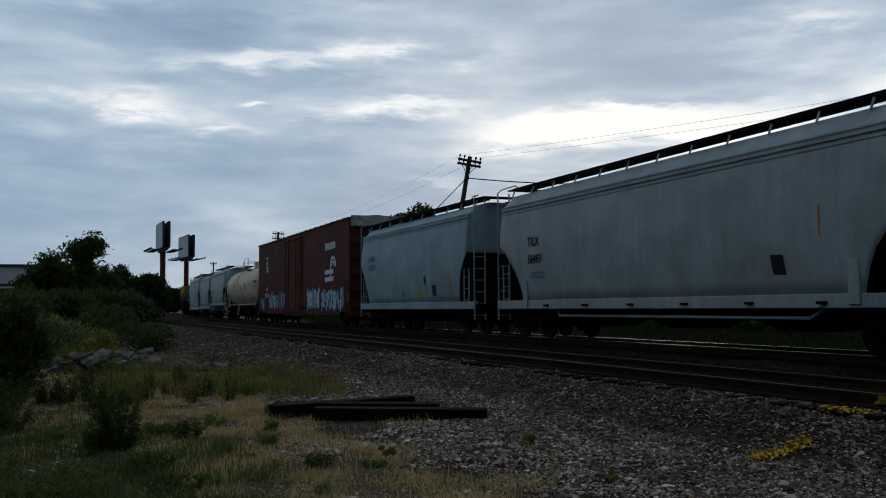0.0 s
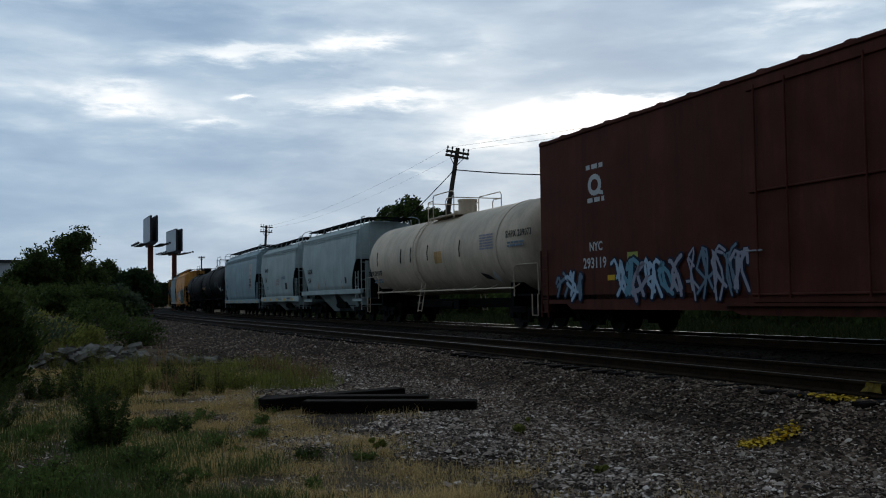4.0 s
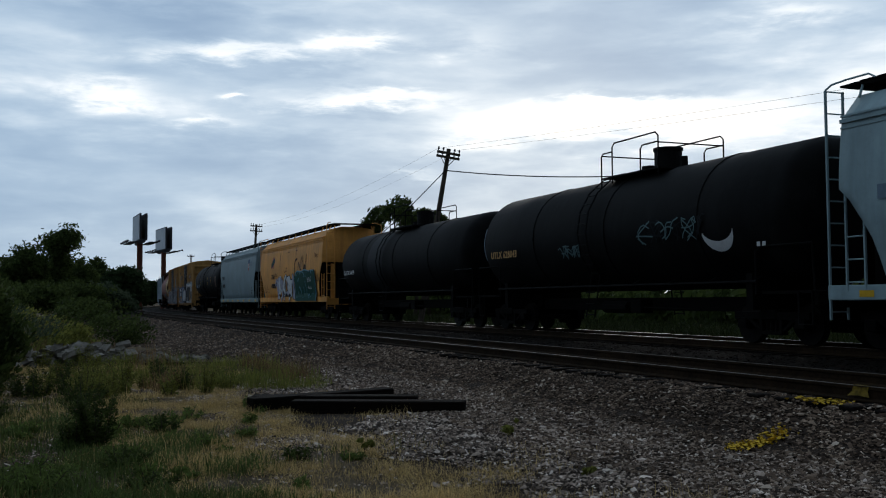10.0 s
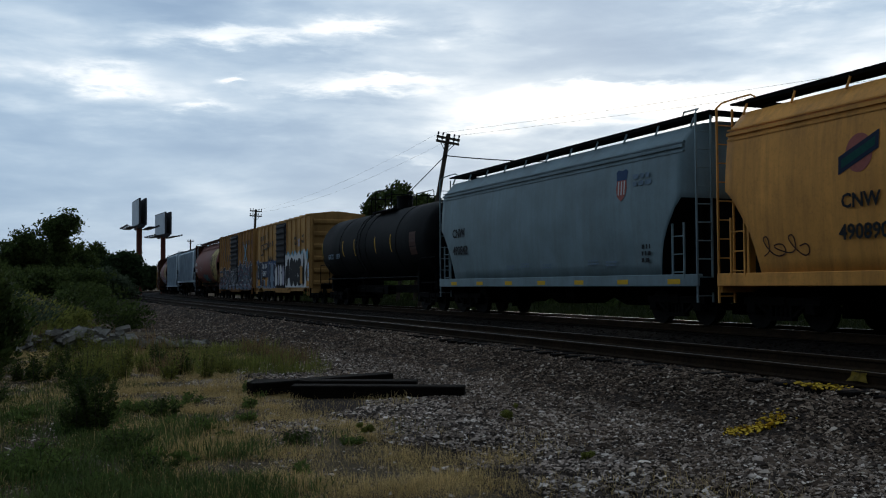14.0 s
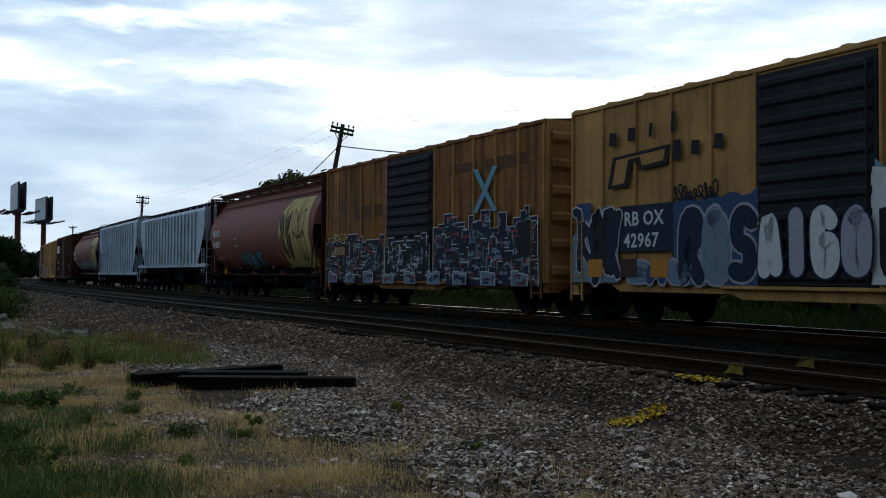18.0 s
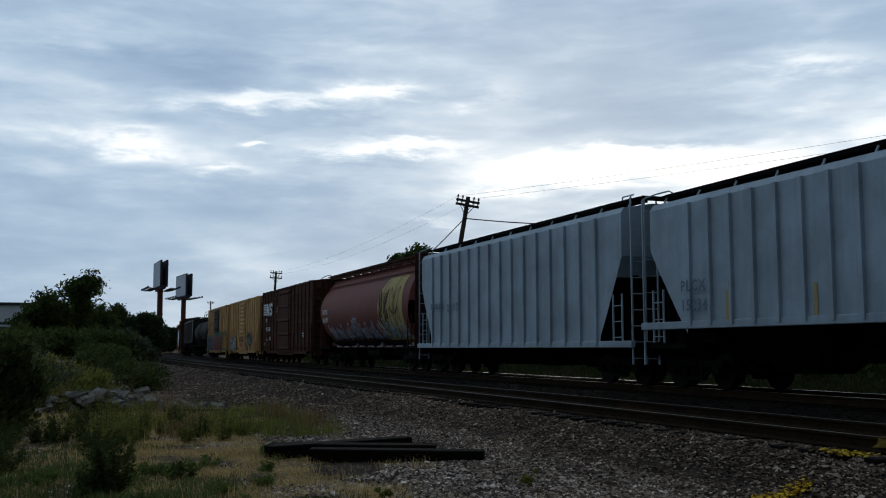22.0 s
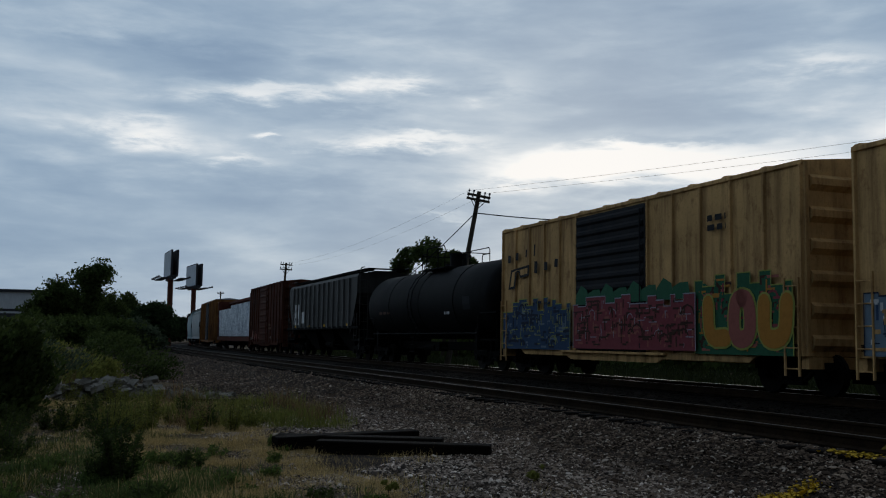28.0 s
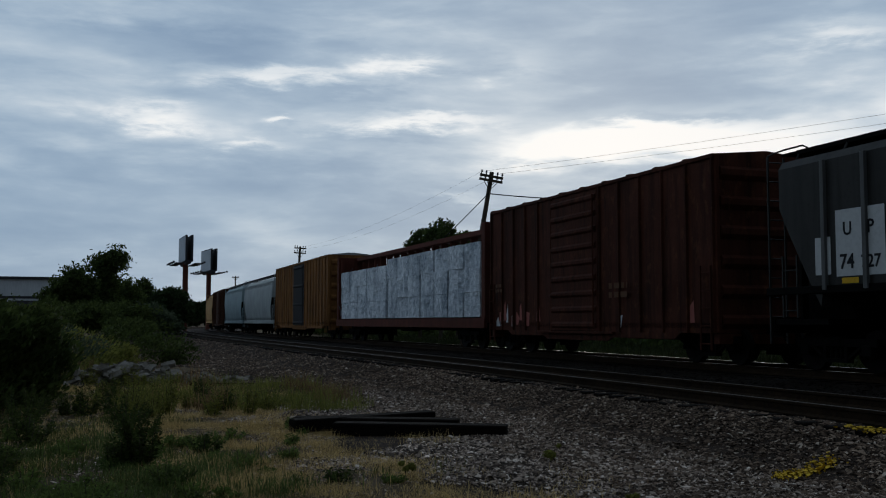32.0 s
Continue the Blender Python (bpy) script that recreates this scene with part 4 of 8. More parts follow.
def build_boxcar(name, label, L, mat, top=4.6, base=0.92, ribs=6, door=(-1.6, 1.6), door_mat=None, roof_mat=None, door_ribs=7, h_ribs=0, door_open=0.0, end_mat=None, plug=False, truck_in=1.0, rib_mat=None, group="freight cars of the train"):
    car = thing(name, label, "boxcar", group)
    h = L / 2
    roof_mat, door_mat, end_mat = roof_mat or mat, door_mat or mat, end_mat or mat
    W2 = 1.5
    # floor, two sides with a doorway, two ends
    bm = B()
    box(bm, -h, h, -W2, W2, base + 0.12, base + 0.25)
    part("floor", bm, M["steel_dark"], car)
    for sy in (-1, 1):
        for a, b in ((-h, door[0]), (door[1], h)):
            bm = B()
            box(bm, a, b, sy * (W2 - 0.06), sy * W2, base, top - 0.03)
            part("side_wall", bm, mat, car)
        bm = B()
        box(bm, door[0], door[1], sy * (W2 - 0.06), sy * W2, top - 0.35, top - 0.03)
        part("door_lintel", bm, mat, car)
        bm = B()
        vs = [(-h + 1.5, base - 0.001), (-h + 1.8, base - 0.16), (door[0] - 0.7, base - 0.16), (door[0] - 0.4, base - 0.26), (door[1] + 0.4, base - 0.26), (door[1] + 0.7, base - 0.16), (h - 1.8, base - 0.16), (h - 1.5, base - 0.001)]
        loft(bm, [[(x, sy * y, z) for x, z in vs] for y in (W2 - 0.08, W2 + 0.005)])
        part("side_sill", bm, mat, car)
        bm = B()
        box(bm, -h, h, sy * (W2 - 0.02), sy * (W2 + 0.05), top - 0.12, top - 0.02, 0.012)
        part("top_plate", bm, mat, car)
        if ribs:
            for a, b in ((-h, door[0]), (door[1], h)):
                for i in range(ribs):
                    x = a + 0.06 + (b - a - 0.12) * i / (ribs - 1)
                    bm = B()
                    wd = 0.045
                    rings = [[(x - wd, sy * W2, z), (x - wd * 0.6, sy * (W2 + 0.062), z), (x + wd * 0.6, sy * (W2 + 0.062), z), (x + wd, sy * W2, z)] for z in (base, top - 0.12)]
                    part("rib", loft(bm, rings), rib_mat or mat, car)
        for a, b in ((-h, door[0]), (door[1], h)) if h_ribs else ():
            for i in range(h_ribs):
                z = base + (top - base) * (i + 1) / (h_ribs + 1)
                bm = B()
                rings = [[(x, sy * W2, z - 0.05), (x, sy * (W2 + 0.03), z - 0.03), (x, sy * (W2 + 0.03), z + 0.03), (x, sy * W2, z + 0.05)] for x in (a + 0.1, b - 0.1)]
                part("panel_rib", loft(bm, rings), mat, car)
        # door
        dm = B()
        shift = door_open * (door[1] - door[0])
        a, b = door[0] + shift, door[1] + shift
        box(dm, a, b, sy * (W2 + 0.02), sy * (W2 + 0.06), base + 0.02, top - 0.18)
        d = part("door", dm, door_mat, car)
        for i in range(door_ribs):
            z = base + 0.18 + (top - base - 0.55) * i / max(1, door_ribs - 1)
            bm = B()
            hh = 0.10 if not plug else 0.03
            rings = [[(x, sy * (W2 + 0.06), z - hh), (x, sy * (W2 + 0.115), z - hh * 0.4), (x, sy * (W2 + 0.115), z + hh * 0.4), (x, sy * (W2 + 0.06), z + hh)] for x in (a + 0.08, b - 0.08)]
            part("door_rib", loft(bm, rings), door_mat, d)
        for x in (a + 0.35, a + 1.3, b - 1.3, b - 0.35) if plug else (b - 0.15,):
            bm = B()
            rod(bm, (x, sy * (W2 + 0.13), base + 0.1), (x, sy * (W2 + 0.13), top - 0.3), 0.025, 6)
            part("lock_rod", bm, mat if plug else door_mat, d)
        bm = B()
        rod(bm, (a, sy * (W2 + 0.13), base + 1.1), (a + 0.5, sy * (W2 + 0.13), base + 1.1), 0.02, 6)
        part("door_handle", bm, M["galv"] if plug else door_mat, d)
        bm = B()
        box(bm, door[0] - 0.9, door[1] + 0.9, sy * (W2 + 0.01), sy * (W2 + 0.12), base - 0.06, base + 0.0)
        part("door_track", bm, mat, car)
    for sx in (-1, 1):
        bm = B()
        box(bm, sx * (h - 0.06), sx * h, -W2 + 0.06, W2 - 0.06, base, top - 0.03)
        for sy in (-1, 1):
            box(bm, sx * (h - 0.03), sx * (h + 0.05), sy * (W2 - 0.10), sy * (W2 - 0.001), base, top - 0.05, 0.01)
        part("end_wall", bm, end_mat, car)
        for i in range(6):
            z = base + 0.3 + (top - base - 0.75) * i / 5
            bm = B()
            rings = [[(sx * h, y, z - 0.2), (sx * (h + 0.09), y, z - 0.08), (sx * (h + 0.09), y, z + 0.06), (sx * h, y, z + 0.14)] for y in (-W2 + 0.14, W2 - 0.14)]
            part("end_rib", loft(bm, rings), end_mat, car)
        for sy in (-1, 1):
            build_ladder(car, mat, sx * (h - 0.52), sx * (h - 0.1), sy * (W2 + 0.09), base - 0.4, base + 1.6)
        bm = B()
        box(bm, sx * (h - 0.2), sx * (h + 0.02), -W2 + 0.05, W2 - 0.05, base - 0.25, base - 0.01)
        part("end_sill", bm, mat, car)
    # roof of pressed panels, low gable
    n = max(10, int(L / 1.25))
    for i in range(n):
        a, b = -h + L * i / n, -h + L * (i + 1) / n
        bm = B()
        rings = []
        for x, dz in ((a + 0.005, 0.0), (a + 0.10, 0.07), (a + 0.22, 0.08), (a + 0.32, 0.0), (b - 0.005, 0.0)):
            rings.append([(x, -W2 - 0.03, top - 0.03 + dz * 0.6), (x, 0, top + 0.12 + dz), (x, W2 + 0.03, top - 0.03 + dz * 0.6), (x, W2 + 0.03, top - 0.07), (x, -W2 - 0.03, top - 0.07)])
        part("roof_panel", loft(bm, rings), roof_mat, car)
    underframe(car, L, mat, truck_in=truck_in)
    return car


def build_tank(name, label, L, mat, r=1.46, zc=2.62, dome=True, rail_mat=None, walk_at=0.0, bands=(), group="freight cars of the train"):
    car = thing(name, label, "tank car", group)
    rail_mat = rail_mat or mat
    h = L / 2 - 0.35
    rings = []
    n = 36
    prof = [(-h, 0.25), (-h + 0.06, 0.55), (-h + 0.18, 0.78), (-h + 0.36, 0.93), (-h + 0.6, 1.0)]
    prof = prof + [(-h + 0.6 + (2 * h - 1.2) * i / 6, 1.0) for i in range(1, 6)] + [(-x, k) for x, k in reversed(prof)]
    for x, k in prof:
        rings.append([(x, r * k * math.cos(i / n * math.tau), zc + r * k * math.sin(i / n * math.tau)) for i in range(n)])
    part("tank_shell", loft(B(), rings), mat, car, smooth=True)
    for x in bands:
        bm = B()
        rings = [[(x + dx, rr * math.cos(i / n * math.tau), zc + rr * math.sin(i / n * math.tau)) for i in range(n)] for dx, rr in ((-0.05, r + 0.003), (-0.045, r + 0.02), (0.045, r + 0.02), (0.05, r + 0.003))]
        part("weld_band", loft(bm, rings, cap=False), mat, car)
    # end frames with bolsters, cradle, steps and hand rails; the frames' black paints in shade
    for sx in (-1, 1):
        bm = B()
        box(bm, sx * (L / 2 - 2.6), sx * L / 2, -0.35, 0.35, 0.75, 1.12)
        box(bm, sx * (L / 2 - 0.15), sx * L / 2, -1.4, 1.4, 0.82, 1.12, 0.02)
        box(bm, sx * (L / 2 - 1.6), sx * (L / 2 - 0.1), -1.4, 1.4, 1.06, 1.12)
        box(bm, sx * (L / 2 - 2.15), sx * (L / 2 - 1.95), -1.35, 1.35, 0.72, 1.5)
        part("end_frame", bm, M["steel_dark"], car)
        for sy in (-1, 1):
            bm = B()
            pipe(bm, [(sx * (L / 2 - 1.75), sy * 1.42, 1.05), (sx * (L / 2 - 1.75), sy * 1.42, 1.95), (sx * (L / 2 - 1.55), sy * 1.42, 2.05), (sx * (L / 2 - 0.1), sy * 1.42, 2.05), (sx * (L / 2 - 0.05), sy * 1.42, 1.1)], 0.022, 6)
            pipe(bm, [(sx * (L / 2 - 0.5), sy * 1.42, 1.1), (sx * (L / 2 - 0.5), sy * 1.42, 0.45), (sx * (L / 2 - 0.12), sy * 1.42, 0.45), (sx * (L / 2 - 0.12), sy * 1.42, 1.1)], 0.022, 6)
            part("hand_rail", bm, rail_mat, car)
    for sy in (-1, 1):
        bm = B()
        rod(bm, (-L / 2 + 1.7, sy * 1.45, 1.32), (L / 2 - 1.7, sy * 1.45, 1.32), 0.028, 6)
        k = 0
        while k < 9:
            x = -L / 2 + 1.8 + (L - 3.6) * k / 8
            rod(bm, (x, sy * 1.45, 1.32), (x, sy * 1.2, 1.45), 0.02, 5)
            k += 1
        part("side_rail", bm, rail_mat, car)
        bm = B()
        for dx in (-0.22, 0.22):
            pts = [(walk_at - 1.35 + dx, sy * (r + 0.12) * math.cos(a), zc + (r + 0.12) * math.sin(a)) for a in [radians(q) for q in (-42, -20, 0, 20, 40, 60, 75)]]
            pipe(bm, [(walk_at - 1.35 + dx, sy * 1.45, 0.5)] + pts, 0.022, 5)
        for i in range(13):
            a = radians(-40 + 115 * i / 12)
            y, z = sy * (r + 0.12) * math.cos(a), zc + (r + 0.12) * math.sin(a)
            rod(bm, (walk_at - 1.57, y, z), (walk_at - 1.13, y, z), 0.016, 5)
        for z in (0.55, 0.85, 1.15):
            rod(bm, (walk_at - 1.57, sy * 1.45, z), (walk_at - 1.13, sy * 1.45, z), 0.016, 5)
        part("side_ladder", bm, rail_mat, car)
    # top platform with railing and fittings
    zt = zc + r
    bm = B()
    box(bm, walk_at - 1.4, walk_at + 1.3, -1.0, -0.45, zt - 0.1, zt - 0.06)
    box(bm, walk_at - 1.4, walk_at + 1.3, 0.45, 1.0, zt - 0.1, zt - 0.06)
    part("top_platform", bm, rail_mat, car)
    for sy in (-1, 1):
        for bend in (((-1.4, -0.3), (-1.4, 0.52), (-1.32, 0.6), (-0.85, 0.6)), ((-0.85, -0.25), (-0.85, 0.72), (-0.74, 0.82), (1.18, 0.82), (1.3, 0.72), (1.3, -0.25)), ((0.5, -0.2), (0.5, 0.48), (0.6, 0.57), (1.3, 0.57))):
            part("railing_hoop", pipe(B(), [(walk_at + x, sy * 1.0, zt + z) for x, z in bend], 0.021, 6), rail_mat, car)
    for x in (-1.4, 1.3):
        part("railing_bar", pipe(B(), [(walk_at + x, -1.0, zt + 0.55), (walk_at + x, 1.0, zt + 0.55)], 0.02, 6), rail_mat, car)
    bm = B()
    rod(bm, (walk_at + 0.3, 0, zt - 0.1), (walk_at + 0.3, 0, zt + 0.5), 0.36, 20)
    rod(bm, (walk_at + 0.3, 0, zt + 0.5), (walk_at + 0.3, 0, zt + 0.58), 0.39, 20)
    rod(bm, (walk_at - 0.5, 0, zt - 0.1), (walk_at - 0.5, 0, zt + 0.2), 0.25, 16)
    rod(bm, (walk_at + 1.0, 0, zt - 0.1), (walk_at + 1.0, 0, zt + 0.28), 0.09, 10)
    part("dome", bm, mat, car)
    underframe(car, L, mat, truck_in=1.75)
    return car


def build_centerbeam(name, label, L, mat):
    car = thing(name, label, "flatcar", "freight cars of the train")
    h = L / 2
    bm = B()
    box(bm, -h, h, -1.4, 1.4, 1.0, 1.16)
    for sy in (-1, 1):
        box(bm, -h, h, sy * 1.32, sy * 1.45, 0.8, 1.18)
    part("deck", bm, mat, car)
    for sx in (-1, 1):
        bm = B()
        box(bm, sx * (h - 0.35), sx * h, -1.42, 1.42, 1.16, 4.75, 0.02)
        for y in (-1.2, -0.4, 0.4, 1.2):
            box(bm, sx * (h - 0.5), sx * (h - 0.35), y - 0.08, y + 0.08, 1.16, 4.6)
        part("bulkhead", bm, mat, car)
    bm = B()
    box(bm, -h, h, -0.35, 0.35, 4.55, 4.75)
    n = 18
    part("top_chord", bm, mat, car)
    for i in range(n):
        x = -h + 1 + (L - 2) * i / (n - 1)
        bm = B()
        box(bm, x - 0.08, x + 0.08, -0.15, 0.15, 1.16, 4.55)
        part("post", bm, mat, car)
    # black sheet added so the gaps between packs look shaded
    bm = B()
    box(bm, -h + 0.5, h - 0.5, -0.3, 0.3, 1.17, 3.75)
    part("gap_shade_sheet", bm, M["steel_dark"], car)
    # wrapped lumber packs, three high, standing shoulder to shoulder on the deck
    rnd = random.Random(5)
    cols = 12
    w = (L - 1.3) / cols
    for sy in (-1, 1):
        for i in range(cols):
            a = -h + 0.65 + w * i
            for k in range(3):
                zz = 1.2 + k * (0.955 if i >= 5 else 0.87)
                bm = B()
                nx, nz = 10, 6
                pleat = [rnd.uniform(0, 0.09) for _ in range(nx + 1)]
                puff = rnd.uniform(-0.03, 0.05)
                rings = []
                for ix in range(nx + 1):
                    x = a + (0.3 if i == 5 else 0.07) + (w - (0.37 if i == 5 else 0.14)) * ix / nx
                    ring = []
                    for iz in range(nz + 1):
                        z = zz + 0.02 + (0.945 if i >= 5 else 0.86) * iz / nz
                        edge = ix in (0, nx)
                        ring.append((x, sy * (1.30 + puff + (0 if edge else pleat[ix] + rnd.uniform(0, 0.035))), z))
                    ring += [(x, sy * 0.4, zz + (0.965 if i >= 5 else 0.88)), (x, sy * 0.4, zz + 0.02)]
                    rings.append(ring)
                part("lumber_pack", loft(bm, rings), M["wrap"], car, "white plastic-wrapped lumber pack")
    underframe(car, L, mat, truck_in=2.6)
    return car


# ---------------------------------------------------------------- the train
# front and rear end of each car along the track at the start
TRAIN = []


def stock(car, front, rear, truck_in=2.1):
    TRAIN.append((car, (front + rear) / 2, (front - rear) / 2 - truck_in))
    return car


def car_length(front, rear):
    return front - rear


def build_train():
    cf = width_centerflow
    flat = lambda z: -1.512
    rib = lambda z: -1.575
    barrel = width_barrel

    # long pale grey hopper
    f, r = 6.6, -12.0
    c = stock(build_hopper("covered_hopper_car", "long pale grey covered hopper car with curved sides", f - r, M["grey_a"], top=4.72, eave=4.2, cut=1.6), f, r)
    for sx in (-1, 1):
        bm = B()
        box(bm, sx * 6.9, sx * 7.2, -1.56, -1.42, 0.98, 1.85, 0.02)
        part("jacking_pad", bm, M["grey_a"], c)
    lettering(c, "56497", 0.38, -6.7, 2.35, cf(2.5) - 0.03, M["ink"])
    lettering(c, "TILX", 0.38, -6.7, 2.9, cf(3.1) - 0.03, M["ink"])
    bars(c, -6.6, 1.88, 0.95, 0.2, cf(1.95) - 0.03, M["bluegrey"], 2)
    skin(c, "stencil_box", [(4.8, 1.62), (5.2, 1.6), (5.15, 2.02), (4.75, 2.04)], cf, M["ink"])
    skin(c, "orange_stripe", [(6.2, 2.35), (6.26, 2.35), (6.28, 2.95), (6.22, 2.95)], cf, M["orange"])
    for x in (-5.6, -3.2, -0.8, 1.6, 4.0, 6.2):
        bm = B()
        box(bm, x - 0.12, x + 0.12, cf(1.2) - 0.12, cf(1.2) - 0.02, 1.0, 1.06)
        part("sill_lug", bm, M["steel_dark"], c)

    bm = B()
    pipe(bm, [(-5.5, -1.2, 0.95), (-5.2, -1.3, 0.72), (5.6, -1.3, 0.72), (6.0, -1.2, 0.95)], 0.035, 6)
    part("air_pipe", bm, M["grey_a"], c)

    # blue-grey hopper
    f, r = -14.0, -28.2
    c = stock(build_hopper("covered_hopper_car", "blue-grey covered hopper car with a stained lower edge", f - r, M["grey_b"], top=4.75, eave=4.3), f, r)
    bars(c, -5.4, 2.6, 1.0, 0.8, cf(3) - 0.03, M["bluegrey"], 2)
    for x in (-4.0, -2.0, 0.2, 2.4, 4.2):
        skin(c, "weld_seam", [(x, 1.25), (x + 0.06, 1.25), (x + 0.02, 1.85), (x - 0.04, 1.85)], cf, M["bluegrey"])
    for x, z, w, h, m in ((2.9, 1.45, 0.45, 0.42, "ink"), (1.0, 1.4, 0.6, 0.3, "lime"), (-0.9, 1.45, 0.5, 0.25, "bluegrey")):
        skin(c, "stencil_box", [(x, z), (x + w, z), (x + w, z + h), (x, z + h)], cf, M[m])
    skin(c, "stain", [(2.05, 1.95), (2.25, 1.85), (2.32, 2.1), (2.18, 2.3), (2.02, 2.18)], cf, M["ink"])
    skin(c, "stain", [(2.12, 1.6), (2.2, 1.6), (2.28, 1.9), (2.1, 1.92)], cf, M["lime"], "", 0.004)
    skin(c, "orange_stripe", [(5.05, 1.28), (5.2, 1.28), (4.85, 2.4), (4.75, 2.4)], cf, M["orange"])

    # tall brown boxcar
    f, r = -30.2, -55.25
    c = stock(build_boxcar("boxcar", "tall oxide-brown plug-door boxcar with white markings and graffiti", f - r, M["brown"], top=5.68, base=0.8, ribs=0, door=(-2.8, 1.9), door_ribs=3, plug=True, truck_in=2.3), f, r, 2.6)
    for k in range(7):
        shape(c, "emblem_block", [(7.6 + 0.32 * k, 4.2), (7.84 + 0.32 * k, 4.2), (7.84 + 0.32 * k, 4.58), (7.6 + 0.32 * k, 4.58)], -1.506, M["white"])
    # white emblem: two bars and a hooked wheel
    for a in (2.45, 2.85):
        shape(c, "emblem_bar", [(7.5, a), (9.35, a + 0.02), (9.35, a + 0.26), (7.5, a + 0.24)], -1.506, M["white"])
    for r1, r2, y in ((0.62, 0.42, -1.506), (0.34, 0.18, -1.507)):
        ring = [(9.3 + r1 * math.cos(a), 3.3 + r1 * 0.85 * math.sin(a)) for a in [radians(q) for q in range(-10, 200, 15)]]
        inner = [(9.3 + r2 * math.cos(a), 3.3 + r2 * 0.85 * math.sin(a)) for a in [radians(q) for q in range(185, -25, -15)]]
        shape(c, "emblem_arc", ring + inner, y, M["white"])
    shape(c, "emblem_stem", [(8.68, 2.5), (8.9, 2.5), (8.9, 3.3), (8.68, 3.3)], -1.508, M["white"])
    bm = B()
    box(bm, 12.63, 12.69, -1.44, 1.44, 5.2, 5.74, 0.01)
    part("end_panel", bm, M["peeling"], c, "peeling white panel across the car's end")
    # white round emblem with a tail, between two lines of small writing
    bars(c, -9.75, 4.42, 0.9, 0.2, -1.506, M["pale"], 1, "white_lettering")
    bars(c, -9.7, 3.5, 0.9, 0.2, -1.506, M["pale"], 1, "white_lettering")
    ring = [(-9.3 + 0.36 * math.cos(radians(q)), 4.05 + 0.30 * math.sin(radians(q))) for q in range(0, 360, 20)]
    shape(c, "emblem_disc", ring, -1.506, M["pale"])
    shape(c, "emblem_inlay", [(-9.3 + 0.2 * math.cos(radians(q)), 4.05 + 0.16 * math.sin(radians(q))) for q in range(0, 360, 30)], -1.509, M["brown"])
    shape(c, "emblem_tail", [(-9.2, 3.8), (-8.85, 3.74), (-8.85, 3.84), (-9.05, 3.9)], -1.507, M["pale"])
    lettering(c, "293119", 0.40, -10.0, 1.78, -1.508, M["pale"], spread=1.05)
    lettering(c, "NYC", 0.34, -9.65, 2.25, -1.508, M["pale"])
    shape(c, "notice", [(-7.7, 1.72), (-7.2, 1.72), (-7.2, 2.12), (-7.7, 2.12)], -1.512, M["lime"], "small yellow-green notice")
    for x in (-11.6, -8.7, -5.8):
        shape(c, "reflector_strip", [(x, 1.42), (x + 0.4, 1.42), (x + 0.4, 1.56), (x, 1.56)], -1.511, M["reflector"])
    wildstyle(c, -11.5, -10.1, 0.85, 1.75, flat, ["bluegrey", "iceblue"], "navy", 2)
    wildstyle(c, -8.2, -5.3, 0.85, 2.0, flat, ["iceblue", "cyan", "lilac"], "navy", 3)
    wildstyle(c, -5.1, -2.9, 0.85, 2.15, flat, ["lilac", "bluegrey"], "navy", 4, thick=0.07)
    wildstyle(c, 3.4, 6.3, 0.85, 2.2, flat, ["iceblue", "pale", "iceblue", "cyan"], "navy", 8)
    wildstyle(c, 6.9, 11.1, 0.82, 2.05, flat, ["iceblue", "iceblue", "pale", "cyan"], "navy", 9)
    wildstyle(c, 11.1, 12.0, 0.85, 2.2, flat, ["lilac", "bluegrey"], "brown", 11, thick=0.08)
    shape(c, "notice", [(12.05, 1.35), (12.4, 1.35), (12.4, 1.8), (12.05, 1.8)], -1.512, M["orange"], "small orange notice")

    # cream tank car
    f, r = -55.6, -73.0
    c = stock(build_tank("tank_car", "cream tank car with white top platform and side rails", f - r, M["cream"], r=1.57, zc=2.74, walk_at=-0.3, bands=(5.9,)), f, r)
    side = lambda z: -math.sqrt(max(0.05, 1.57 ** 2 - (z - 2.74) ** 2))
    for x, z, sz in ((-7.9, 2.08, 0.3), (6.7, 2.95, 0.3)):
        lettering(c, "SHPX 209073", sz, x, z, min(side(z), side(z + sz)) - 0.03, M["ink"], spread=1.1)
        bars(c, x + 0.2, z - 0.35, 1.2, 0.2, side(z - 0.25) - 0.06, M["bluegrey"], 2)
    skin(c, "placard", [(0.3, 2.35), (1.05, 2.35), (1.05, 2.8), (0.3, 2.8)], side, M["tan"], "faded tan stencil panel", 0.01, 0.2)
    bars(c, 4.6, 2.62, 1.1, 0.55, -1.58, M["lilac"], 6)
    skin(c, "stencil_box", [(4.1, 1.9), (4.7, 1.8), (4.9, 1.62), (4.3, 1.68)], side, M["ink"], "", 0.01, 0.2)
    skin(c, "hazard_placard", [(5.0, 1.72), (5.2, 1.5), (5.4, 1.72), (5.2, 1.95)], side, M["pale"], "", 0.012, 0.2)
    for x in (-6.5, -3.4, -2.2, -0.3, 2.9):
        bm = B()
        pipe(bm, [(x, side(z) - 0.06, z) for z in (2.5, 2.8, 3.1)], 0.02, 5)
        part("grab_iron", bm, M["steel_dark"], c)

    # two short hoppers
    f, r = -73.6, -85.1
    c = stock(build_hopper("covered_hopper_car", "short pale grey two-bay hopper car with open bays", f - r, M["grey_c"], top=4.7, eave=4.28, sill=(1.32, 1.55), zb0=1.45, bays=2, open_under=True, cut=1.1, end_mat=M["grey_c"]), f, r, 1.9)
